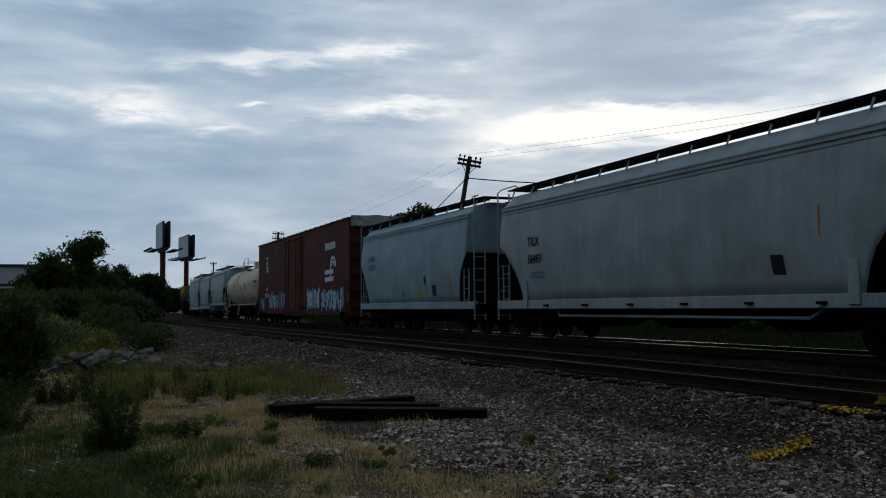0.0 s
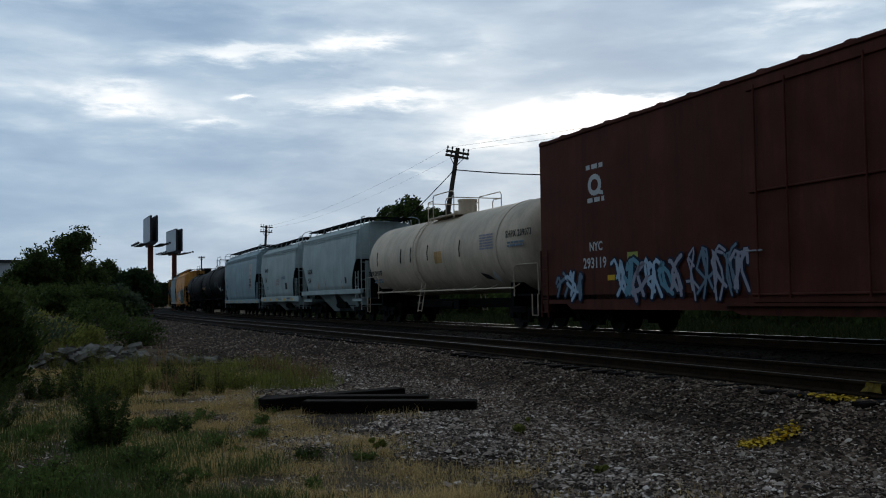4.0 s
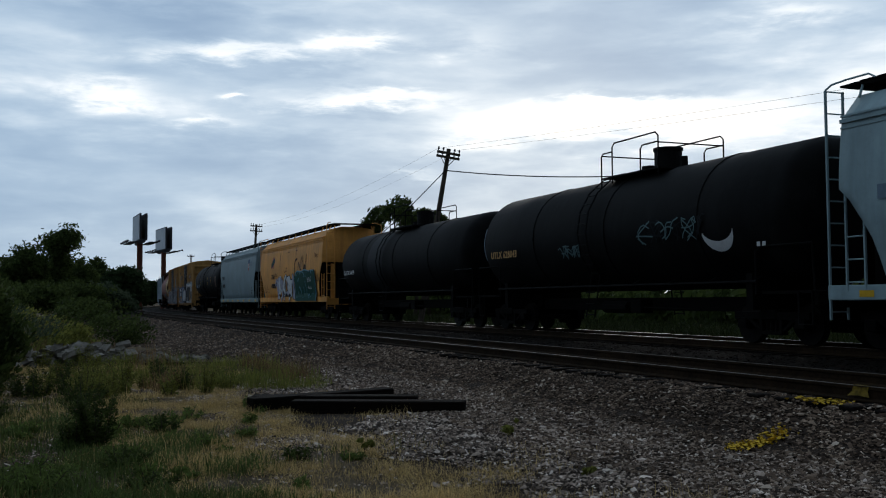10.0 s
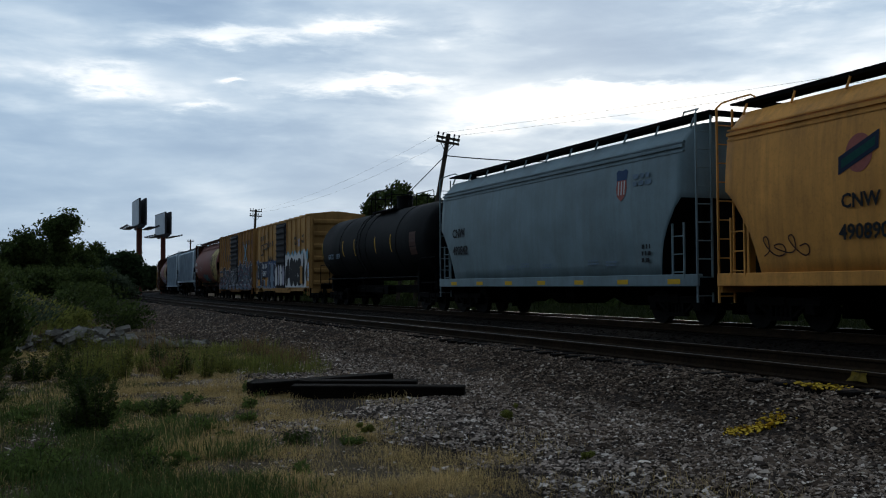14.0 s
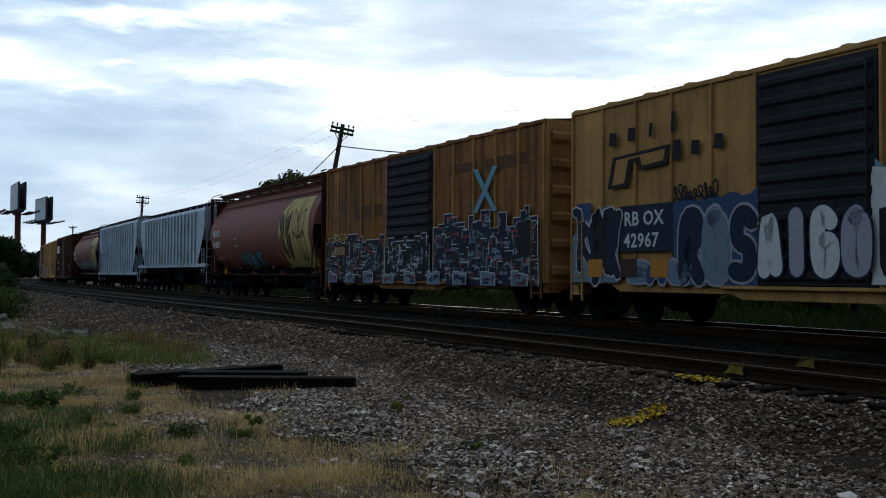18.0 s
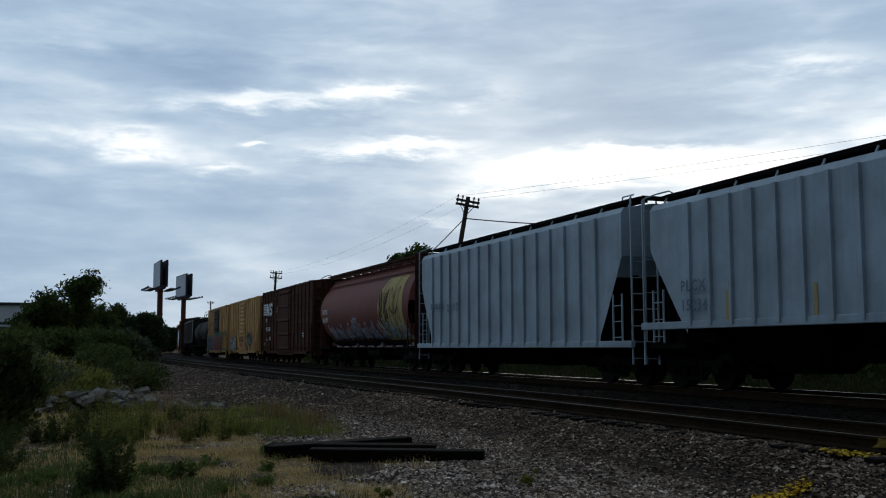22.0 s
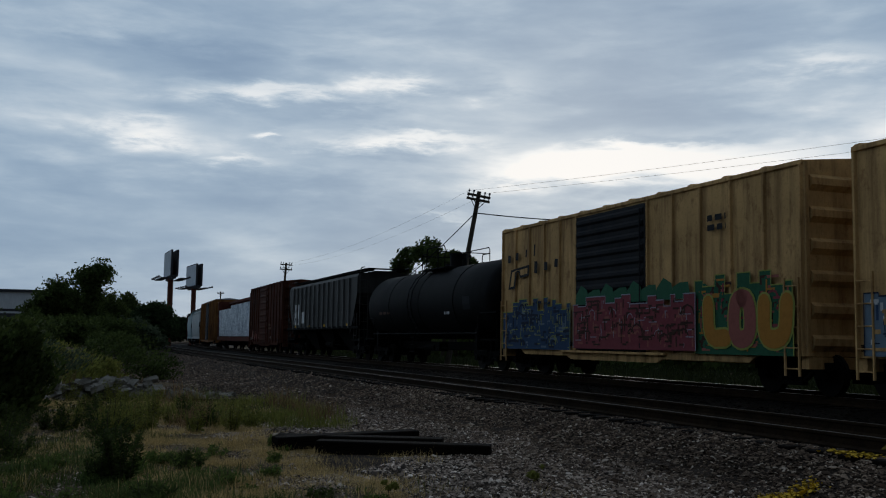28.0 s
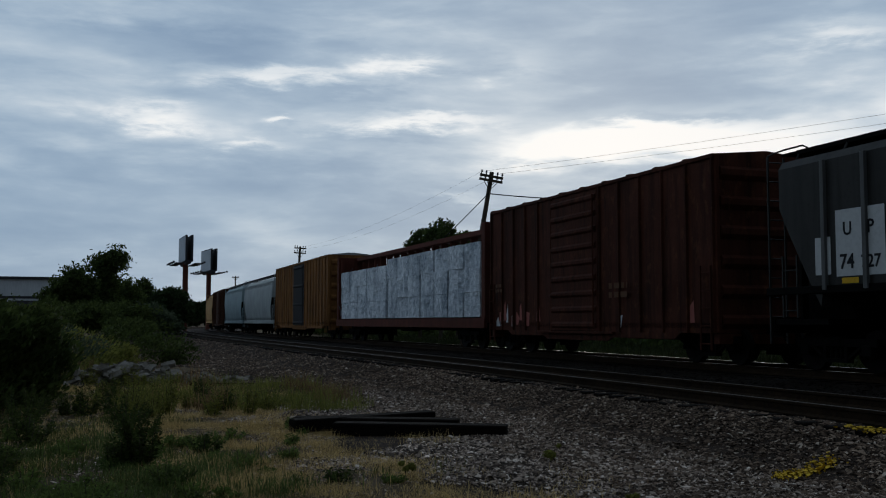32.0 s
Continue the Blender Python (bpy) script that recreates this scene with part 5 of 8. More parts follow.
    lettering(c, "RGCX", 0.36, -4.0, 2.5, cf(2.7) - 0.03, M["ink"])
    for x in (-2.0, -0.5, 2.6):
        skin(c, "orange_stripe", [(x, 1.6), (x + 0.08, 1.6), (x + 0.02, 2.05), (x - 0.05, 2.05)], cf, M["orange"])
    lettering(c, "1534", 0.36, -4.0, 2.0, cf(2.3) - 0.03, M["ink"])
    skin(c, "stencil_box", [(3.2, 1.85), (3.5, 1.85), (3.5, 2.15), (3.2, 2.15)], cf, M["ink"])
    f, r = -86.0, -97.2
    c = stock(build_hopper("covered_hopper_car", "short pale grey two-bay hopper car", f - r, M["grey_c"], top=4.55, eave=4.1, sill=(1.0, 1.32), zb0=1.25, bays=2, open_under=True, cut=1.05, end_mat=M["grey_c"]), f, r, 1.9)
    lettering(c, "1947", 0.36, -3.7, 2.3, cf(2.5) - 0.03, M["ink"])
    lettering(c, "SHQX", 0.36, -3.7, 2.95, cf(3.1) - 0.03, M["ink"], spread=1.15)
    skin(c, "stencil_box", [(2.2, 1.75), (2.75, 1.75), (2.75, 2.15), (2.2, 2.15)], cf, M["ink"])
    bars(c, 1.4, 2.35, 1.1, 0.2, cf(2.5) - 0.03, M["bluegrey"], 2)
    bars(c, -0.6, 1.08, 1.6, 0.16, cf(1.35) - 0.045, M["bluegrey"], 2)
    bars(c, 2.5, 1.08, 0.8, 0.16, cf(1.35) - 0.045, M["blue"], 1)
    bars(c, -3.4, 1.75, 0.7, 0.25, cf(1.9) - 0.03, M["bluegrey"], 2)
    bars(c, -0.2, 2.0, 0.9, 0.42, cf(2.2) - 0.03, M["rosegrey"], 4)
    for i in range(5):
        skin(c, "reflector_strip", [(-4.8 + i * 2.1, 1.06), (-4.3 + i * 2.1, 1.06), (-4.3 + i * 2.1, 1.2), (-4.8 + i * 2.1, 1.2)], lambda z: cf(1.35) - 0.042, M["reflector"])

    f, r = -98.1, -113.7
    c = stock(build_hopper("covered_hopper_car", "blue-grey covered hopper car with orange reflector strips along the sill", f - r, M["grey_b"], top=4.78, eave=4.25), f, r)
    lettering(c, "17000", 0.38, -6.3, 2.15, cf(2.3) - 0.03, M["bluegrey"])
    bars(c, -6.4, 2.55, 0.8, 0.42, cf(2.8) - 0.03, M["bluegrey"], 1)
    skin(c, "faded_panel", [(4.5, 1.95), (5.5, 1.95), (5.5, 3.75), (4.5, 3.75)], cf, M["peach"], "faded peach panel with a red emblem")
    bars(c, 4.6, 2.1, 0.8, 0.6, cf(2.4) - 0.035, M["patch"], 3)
    strokes(c, "emblem_figure", [[(4.6, 3.5), (4.75, 3.3), (4.95, 3.25), (5.15, 3.3), (5.3, 3.5)], [(4.95, 3.6), (4.95, 2.9)], [(4.6, 2.9), (5.3, 2.9)]], 0.04, cf, M["maroon"], 0.012)
    tag_scrawl(c, 4.4, 1.95, 1.2, 0.6, cf, M["ink"], 4, 4, 0.03)
    for x in (-4.5, -1.7, 1.1):
        skin(c, "stain", [(x, 1.3), (x + 0.18, 1.3), (x + 0.12, 2.4), (x + 0.16, 3.6), (x + 0.05, 3.6), (x + 0.02, 2.3)], cf, M["grey_stain"], "", 0.004)
    for i in range(9):
        x = -7.0 + i * 1.7
        skin(c, "reflector_strip", [(x, 0.98), (x + 0.35, 0.98), (x + 0.35, 1.1), (x, 1.1)], lambda z: cf(1.22) - 0.042, M["reflector"])

    # two black tanks
    f, r = -114.1, -130.0
    c = stock(build_tank("tank_car", "black tank car with a chalk-white crescent mark", f - r, M["black"], r=1.58, zc=2.77, walk_at=0.85, bands=(-3.6, 0.4, 4.4)), f, r)
    sd = lambda z: -math.sqrt(max(0.05, 1.58 ** 2 - (z - 2.77) ** 2))
    outer = [(5.1 + 0.55 * math.cos(radians(q)), 2.45 + 0.45 * math.sin(radians(q))) for q in range(190, 355, 15)]
    inn = [(5.1 + 0.55 * math.cos(radians(q)), 2.55 + 0.32 * math.sin(radians(q))) for q in range(350, 185, -15)]
    skin(c, "crescent_mark", outer + inn, sd, M["white"])
    lettering(c, "UTLX 628043", 0.3, -6.5, 2.3, sd(2.5) - 0.04, M["tan"], spread=1.08)
    wildstyle(c, 2.0, 4.6, 2.25, 2.9, sd, ["bluegrey2", "faded_black"], "black", 15, thick=0.03, rim=1.2)
    wildstyle(c, -1.9, -0.9, 2.1, 2.5, sd, ["bluegrey2"], "black", 16, thick=0.03, rim=1.2, cell=0.3)
    strokes(c, "weld_chalk", [[(-7.0, 3.3), (-7.04, 2.8), (-6.98, 2.3)]], 0.05, sd, M["bluegrey"], 0.012)
    bars(c, 6.3, 2.0, 0.3, 0.3, sd(2.1) - 0.03, M["pale"], 2)
    f, r = -130.4, -146.6
    c = stock(build_tank("tank_car", "black tank car with white stencilled number", f - r, M["black"], r=1.5, zc=2.66, walk_at=-0.2, bands=(-4, 0, 4)), f, r)
    sd = lambda z: -math.sqrt(max(0.05, 1.5 ** 2 - (z - 2.66) ** 2))
    lettering(c, "GATX 54699", 0.28, -6.85, 2.2, sd(2.3) - 0.05, M["pale"], spread=1.05)
    skin(c, "faded_band", [(-3.4, 1.3), (-1.4, 1.3), (-1.2, 3.9), (-3.2, 3.9)], sd, M["faded_black"], "", 0.006, 0.15)

    # yellow hopper with large graffiti
    f, r = -148.4, -164.6
    c = stock(build_hopper("covered_hopper_car", "orange-yellow covered hopper car with large green and lilac graffiti", f - r, M["hopper_yellow"], top=4.72, eave=4.2, end_mat=M["hopper_yellow"]), f, r)
    lettering(c, "490890", 0.4, -4.35, 1.78, cf(1.93) - 0.03, M["ink"])
    lettering(c, "CNW", 0.37, -4.25, 2.36, cf(2.52) - 0.03, M["ink"])
    skin(c, "emblem", [(-3.83 + 0.33 * math.cos(k * math.pi / 9), 3.34 + 0.36 * math.sin(k * math.pi / 9)) for k in range(18)], cf, M["fadedred"], "faded dark red emblem disc")
    skin(c, "emblem_band", [(-4.32, 2.97), (-3.36, 3.37), (-3.36, 3.71), (-4.32, 3.31)], cf, M["navy"], "dark slanting emblem band", 0.012)
    skin(c, "emblem_inlay", [(-4.24, 3.09), (-3.44, 3.43), (-3.44, 3.59), (-4.24, 3.25)], cf, M["teal"], "", 0.016)
    low = lambda z: cf(z) if z > 1.24 else cf(1.24) - 0.05
    strokes(c, "graffiti_letter", [[(2.2, 2.45), (1.75, 2.5), (1.65, 2.9), (1.8, 3.3), (2.25, 3.35)], [(2.55, 2.4), (2.55, 3.35), (3.15, 2.5), (3.2, 3.4)], [(3.55, 3.45), (3.75, 2.5), (3.95, 3.1), (4.15, 2.5), (4.3, 3.5)]], 0.12, cf, M["ink"], 0.012, "black spray-painted letters", 1)
    wildstyle(c, -2.85, -1.35, 1.0, 2.45, low, ["lilac", "pale"], "patch", 21, lift=0.02, thick=0.17, cell=0.65, rim=1.35)
    wildstyle(c, -1.2, 1.5, 1.0, 2.6, low, ["pale", "lilac"], "ink", 22, lift=0.035, thick=0.19, cell=0.7, rim=1.55)
    skin(c, "graffiti_backing", [(1.8, 0.98), (6.3, 0.98), (6.35, 2.2), (5.9, 2.68), (5.1, 2.55), (4.2, 2.72), (3.3, 2.58), (2.4, 2.7), (1.85, 2.4)], low, M["teal"], "green graffiti field with a pale rim", 0.062, 0.2)
    strokes(c, "graffiti_outline", [[(1.8, 0.98), (1.85, 2.4), (2.4, 2.7), (3.3, 2.58), (4.2, 2.72), (5.1, 2.55), (5.9, 2.68), (6.35, 2.2), (6.3, 0.98)]], 0.07, low, M["cyan"], 0.066)
    wildstyle(c, 2.0, 6.1, 1.3, 2.6, low, ["deepgreen"], "cyan", 23, lift=0.07, thick=0.30, cell=0.85, rim=1.2)
    tag_scrawl(c, 4.7, 1.95, 0.9, 0.35, low, M["pale"], 26, 5, 0.10, 0.03)
    tag_scrawl(c, 4.8, 1.6, 0.8, 0.25, low, M["pale"], 27, 4, 0.10, 0.025)
    for i, (x, z, w, h) in enumerate(((6.0, 3.2, 0.8, 0.5), (-0.9, 2.6, 0.9, 0.4), (-6.6, 1.45, 1.5, 0.5), (6.3, 1.9, 0.7, 0.6), (-3.2, 2.45, 0.6, 0.25))):
        tag_scrawl(c, x, z, w, h, cf, M["patch"], 50 + i, 4, 0.02, 0.03)
    for x, z, h in ((0.1, 2.9, 1.3), (2.0, 3.2, 0.9)):
        skin(c, "cross_mark", [(x - 0.15, z + h * 0.7), (x + 0.15, z + h * 0.7), (x + 0.15, z + h * 0.7 + 0.05), (x - 0.15, z + h * 0.7 + 0.05)], cf, M["patch"])
    for x, z, h in ((-2.0, 2.9, 1.0), (1.9, 3.5, 0.7)):
        skin(c, "rust_streak", [(x, z), (x + 0.05, z), (x + 0.08, z + h), (x - 0.02, z + h)], cf, M["patch"])

    f, r = -165.3, -180.8
    c = stock(build_hopper("covered_hopper_car", "slate blue-grey covered hopper car", f - r, M["grey_slate"], top=4.72, eave=4.2), f, r)
    lettering(c, "CNW", 0.42, -6.2, 2.65, cf(2.8) - 0.03, M["ink"])
    lettering(c, "490842", 0.42, -6.2, 2.05, cf(2.2) - 0.03, M["ink"])
    for i in range(7):
        skin(c, "reflector_strip", [(-6.6 + i * 2.2, 0.97), (-6.1 + i * 2.2, 0.97), (-6.1 + i * 2.2, 1.09), (-6.6 + i * 2.2, 1.09)], lambda z: cf(1.22) - 0.042, M["reflector"])
    for k, x in enumerate((-2.0, -1.0, 0.4, 3.0, 3.9)):
        bars(c, x, 1.42 + 0.05 * (k % 2), 0.55, 0.16, cf(1.6) - 0.03, M["bluegrey"], 2)
    bars(c, 5.3, 3.35, 0.8, 0.36, cf(3.5) - 0.03, M["bluegrey"], 2)
    skin(c, "shield_emblem", [(4.54, 3.62), (4.5, 3.4), (4.56, 3.22), (4.75, 3.08), (4.94, 3.22), (5.0, 3.4), (4.96, 3.62)], cf, M["fadedred"])
    skin(c, "shield_band", [(4.52, 3.6), (4.98, 3.6), (5.02, 3.84), (4.92, 3.9), (4.75, 3.86), (4.58, 3.9), (4.48, 3.84)], cf, M["blue"])
    for x in (4.6, 4.73, 4.86):
        skin(c, "shield_stripe", [(x, 3.25), (x + 0.05, 3.25), (x + 0.05, 3.6), (x, 3.6)], cf, M["pale"], "", 0.01)
    bars(c, 5.6, 1.45, 0.4, 0.5, cf(1.7) - 0.03, M["ink"], 3)

    f, r = -181.3, -197.4
    c = stock(build_tank("tank_car", "black tank car with white number and placard", f - r, M["black"], r=1.6, zc=2.8, walk_at=0.6, bands=(-4, 0, 4)), f, r)
    sd = lambda z: -math.sqrt(max(0.05, 1.6 ** 2 - (z - 2.8) ** 2))
    lettering(c, "1359", 0.34, -4.6, 2.3, sd(2.45) - 0.04, M["bluegrey"])
    lettering(c, "GATX", 0.34, -5.9, 2.3, sd(2.45) - 0.04, M["bluegrey"])
    skin(c, "placard", [(5.6, 2.2), (6.3, 2.2), (6.3, 3.1), (5.6, 3.1)], sd, M["patch"], "rusty repair plate")
    for x in (-7.0, -3.4, -1.6, 1.4, 3.4):
        strokes(c, "orange_stripe", [[(x - 0.03, 3.1), (x, 2.75), (x + 0.06, 2.4)]], 0.06, sd, M["reflector"], 0.012)

    # yellow boxcar with black door
    f, r = -198.9, -213.0
    c = stock(build_boxcar("boxcar", "mustard-yellow boxcar with a sooty black door and wild graffiti", f - r, M["yellow"], top=4.92, base=0.85, ribs=6, door=(-1.15, 1.45), door_mat=M["door_black"], door_ribs=11), f, r, 2.2)
    shape(c, "emblem", [(-5.6, 2.95), (-5.4, 3.65), (-3.5, 3.75), (-3.6, 3.35), (-4.5, 3.3), (-4.55, 3.5), (-4.75, 3.5), (-4.9, 2.98)], -1.585, M["ink"])
    shape(c, "emblem_inlay", [(-5.42, 3.03), (-5.27, 3.58), (-3.66, 3.66), (-3.72, 3.43), (-4.4, 3.38), (-4.47, 3.58), (-4.86, 3.56), (-5.0, 3.06)], -1.589, M["yellow"])
    for k, (x, z) in enumerate(((-5.6, 3.86), (-4.95, 3.9), (-4.2, 3.92), (-3.5, 3.95), (-3.5, 3.35), (-2.95, 3.4), (-2.3, 3.45))):
        h = 0.34 if k not in (3, 4) else 0.46
        w = 0.34 if k not in (2, 3) else 0.12
        strokes(c, "letter_block", [[(x + w / 2, z + 0.05), (x + w / 2 + 0.03, z + h)]], 0.24 if k not in (2, 3) else 0.11, lambda z: -1.585, M["ink"], 0.0, soft=0)
    shape(c, "number_panel", [(-5.15, 1.55), (-3.3, 1.55), (-3.3, 2.55), (-5.15, 2.55)], -1.583, M["navy"])
    lettering(c, "42967", 0.42, -5.0, 1.65, -1.59, M["pale"], spread=1.1)
    lettering(c, "RB OX", 0.42, -5.0, 2.12, -1.59, M["pale"], spread=1.05)
    shape(c, "blue_patch", [(-6.75, 2.25), (-6.2, 2.25), (-6.2, 2.7), (-6.75, 2.7)], -1.583, M["blue"])
    skin(c, "graffiti_backing", [(-7.0, 0.88), (-5.2, 0.88), (-5.2, 2.4), (-5.6, 2.6), (-6.0, 2.45), (-6.5, 2.2), (-7.0, 1.9)], rib, M["bluegrey"], "", 0.010)
    wildstyle(c, -6.6, -5.2, 0.9, 2.6, rib, ["navy", "ink"], "pale", 31, lift=0.014, thick=0.24, cell=0.7, rim=1.3)
    for x, m2 in ((-6.3, "orange"), (-5.1, "patch"), (-4.1, "orange")):
        shape(c, "paint_patch", [(x, 1.0), (x + 0.55, 1.0), (x + 0.55, 1.4), (x, 1.4)], -1.605, M[m2])
    graffiti(c, -4.9, -3.0, 0.84, 1.4, rib, ["bluegrey", "blue"], "lilac", "SMU", 35, lift=0.012, fat=0.4)
    graffiti(c, -3.3, -1.2, 0.84, 2.55, rib, ["navy", "bluegrey"], "lilac", "ROS", 33, lift=0.016, fat=0.5, back="blue", rim=1.3)
    tag_scrawl(c, -3.4, 2.5, 1.3, 0.45, rib, M["ink"], 37, 9, 0.03, 0.05)
    graffiti(c, -1.1, 1.4, 0.95, 2.35, lambda z: -1.625, ["pale", "lilac"], "navy", "AIGO", 32, lift=0.02, fat=0.52, rim=1.25)
    for i in range(6):
        x = 1.4 + i * 0.85
        skin(c, "blue_haze", [(x, 2.3), (x + 1.0, 2.3), (x + 0.95, 2.85 + 0.2 * (i % 2)), (x + 0.6, 3.05 - 0.2 * (i % 2)), (x + 0.25, 2.75), (x + 0.02, 2.95)], rib, M["cyan"], "", 0.008)
    graffiti(c, 1.45, 5.2, 0.90, 2.75, rib, ["ink"], "ink", "NOUS", 34, lift=0.018, fat=0.50, rim=1.05, back="pale", soft=1)
    skin(c, "graffiti_backing", [(5.1, 0.9), (6.95, 0.9), (6.95, 1.8), (6.5, 2.2), (6.1, 2.95), (5.75, 3.05), (5.3, 2.6)], rib, M["pale"], "", 0.012)
    skin(c, "graffiti_letter", [(5.25, 1.9), (5.6, 2.1), (5.75, 2.95), (5.95, 2.4), (5.9, 1.2), (5.6, 0.92), (5.35, 1.3)], rib, M["ink"], "", 0.018)
    skin(c, "graffiti_letter", [(6.1, 1.7), (6.55, 2.35), (6.6, 1.5), (6.4, 1.2), (6.2, 1.35)], rib, M["ink"], "", 0.018)
    skin(c, "paint_patch", [(6.3, 0.95), (6.85, 0.95), (6.85, 1.25), (6.3, 1.3)], rib, M["orange"], "", 0.018)
    skin(c, "blue_haze", [(6.5, 1.5), (6.95, 1.3), (6.95, 2.2), (6.6, 2.3)], rib, M["iceblue"], "", 0.014)
    shape(c, "paint_patch", [(5.15, 1.1), (5.65, 1.1), (5.65, 2.1), (5.15, 2.1)], -1.65, M["yellow"])
    lettering(c, "next\n load", 0.3, 3.55, 3.62, -1.59, M["ink"])
    lettering(c, " any\nroad", 0.3, 5.25, 3.68, -1.59, M["ink"])
    skin(c, "cross_mark", [(4.4, 3.2), (4.55, 3.2), (5.0, 3.65), (4.85, 3.65)], rib, M["lilac"], "", 0.02)
    skin(c, "cross_mark", [(4.85, 3.2), (5.0, 3.2), (4.55, 3.65), (4.4, 3.65)], rib, M["lilac"], "", 0.022)

    # rusty yellow boxcar
    f, r = -214.1, -228.4
    c = stock(build_boxcar("boxcar", "rusty yellow-brown boxcar with patched lettering and maze-like graffiti", f - r, M["yellow_old"], top=4.94, base=0.85, ribs=6, door=(-1.9, 1.3), door_mat=M["door_black"], door_ribs=12, roof_mat=M["brown_dark"], end_mat=M["yellow"], rib_mat=M["yellow"]), f, r, 2.2)
    mix_a = ["bluegrey2", "maroon", "patch", "bluegrey", "navy", "pale"]
    maze_piece(c, -7.05, -2.0, 0.76, 2.45, rib, "ink", mix_a, "pale", 61)
    maze_piece(c, -1.85, 1.25, 0.86, 2.3, lambda z: -1.625, "ink", ["bluegrey", "lilac", "navy", "ink", "pale"], "pale", 62)
    maze_piece(c, 1.4, 6.95, 0.76, 2.8, rib, "navy", ["bluegrey2", "patch", "maroon", "bluegrey", "ink", "pale"], "pale", 63)
    for k in range(9):
        x = -6.6 + k * 1.55
        maze_piece(c, x, x + 0.75, 0.76, 1.15, lambda z: -1.64, "bluegrey", ["maroon", "navy"], "pale", 160 + k)
    for x, z, w, h in ((-5.9, 3.2, 0.9, 0.5), (-4.8, 3.0, 0.5, 1.1), (-4.5, 2.9, 1.5, 0.5), (-3.2, 2.95, 0.9, 0.45), (4.2, 3.85, 2.2, 0.35), (2.2, 3.9, 1.6, 0.3)):
        shape(c, "paint_patch", [(x, z), (x + w, z + 0.03), (x + w, z + h), (x, z + h)], -1.507, M["stain"])
    for dx, k in ((0, 1), (0, -1)):
        skin(c, "x_mark", [(3.7, 2.75), (3.95, 2.75), (4.45, 3.3), (5.0, 3.95), (4.75, 3.95), (4.25, 3.35)] if k > 0 else [(4.75, 2.75), (5.0, 2.75), (4.45, 3.35), (3.95, 3.95), (3.7, 3.95), (4.25, 3.3)], rib, M["cyan"], "", 0.02 + 0.003 * k)
    shape(c, "number_panel", [(6.0, 1.5), (6.6, 1.5), (6.6, 2.4), (6.0, 2.4)], -1.60, M["ink"])
    lettering(c, "42928", 0.4, -6.2, 1.75, -1.63, M["tan"])
    lettering(c, "RB OX", 0.4, -6.2, 2.25, -1.63, M["tan"])

    # red hopper with wheat emblem
    def wheat(c, x0, side, zlo=1.35, zhi=4.15):
        skin(c, "emblem_field", [(x0, zlo), (x0 + 3.2, zlo), (x0 + 3.4, 2.2), (x0 + 3.45, 3.0), (x0 + 3.2, zhi), (x0 + 0.55, zhi), (x0 + 0.12, 3.5), (x0, 2.7), (x0 + 0.12, 2.0)], side, M["wheat"], "faded yellow panel with grain-leaf emblem", 0.008, 0.15)
        for lx, filled in ((x0 + 0.78, True), (x0 + 2.30, False)):
            for k in (-1, 1):
                for zc in (zlo + 0.22, zlo + 1.12):
                    leaf = [(lx + k * 0.05, zc), (lx + k * 0.34, zc + 0.16), (lx + k * 0.58, zc + 0.48), (lx + k * 0.66, zc + 0.85), (lx + k * 0.62, zc + 1.22), (lx + k * 0.44, zc + 1.1), (lx + k * 0.2, zc + 0.92), (lx + k * 0.06, zc + 0.6)]
                    if filled:
                        skin(c, "emblem_leaf", leaf, side, M["leafbrown"], "", 0.016, 0.15)
                        strokes(c, "leaf_vein", [[leaf[0], (lx + k * 0.3, zc + 0.6), leaf[4]]], 0.035, side, M["wheat"], 0.026)
                    else:
                        strokes(c, "emblem_leaf", [leaf + leaf[:1]], 0.055, side, M["leafbrown"], 0.016, "", 1)
                        strokes(c, "leaf_vein", [[leaf[0], (lx + k * 0.3, zc + 0.6), leaf[4]]], 0.03, side, M["leafbrown"], 0.018)
            strokes(c, "emblem_ear", [[(lx, zlo + 1.75), (lx + q * 0.12, zlo + 2.3), (lx + 0.06 + q * 0.22, zhi - 0.05)] for q in (-1, 0, 1)], 0.035, side, M["leafbrown"], 0.018)

    f, r = -229.0, -244.2
    c = stock(build_hopper("covered_hopper_car", "barrel-sided red-brown hopper car with a yellow grain-leaf emblem", f - r, M["red_hopper"], top=4.75, eave=4.25, width=barrel, walk_mat=M["brown_dark"], ladder_mat=M["brown_dark"], cut=0.5, zb0=1.3, sill=(1.0, 1.3), gap=False, sill_mat=M["brown_dark"]), f, r)
    wheat(c, 3.1, barrel)
    lettering(c, "814311", 0.42, -6.6, 2.35, barrel(2.5) - 0.03, M["pale"])
    lettering(c, "NDYX", 0.42, -6.6, 2.9, barrel(3.05) - 0.03, M["pale"])
    bars(c, -6.5, 1.75, 1.3, 0.32, barrel(1.8) - 0.06, M["fadedred"], 3)
    strokes(c, "stencil_frame", [[(-3.2, 2.35), (-2.85, 2.35), (-2.85, 2.7), (-3.2, 2.7), (-3.2, 2.35)]], 0.03, barrel, M["pale"], 0.012, soft=0)
    skin(c, "stencil_square", [(-3.12, 2.43), (-2.93, 2.43), (-2.93, 2.62), (-3.12, 2.62)], barrel, M["ink"], "", 0.01, 0.1)
    for x in (-6.9, -4.5, 0.3, 2.7, 6.6):
        strokes(c, "yellow_stripe", [[(x - 0.12, 2.0), (x - 0.02, 1.7), (x, 1.4)]], 0.06, barrel, M["reflector"], 0.012)
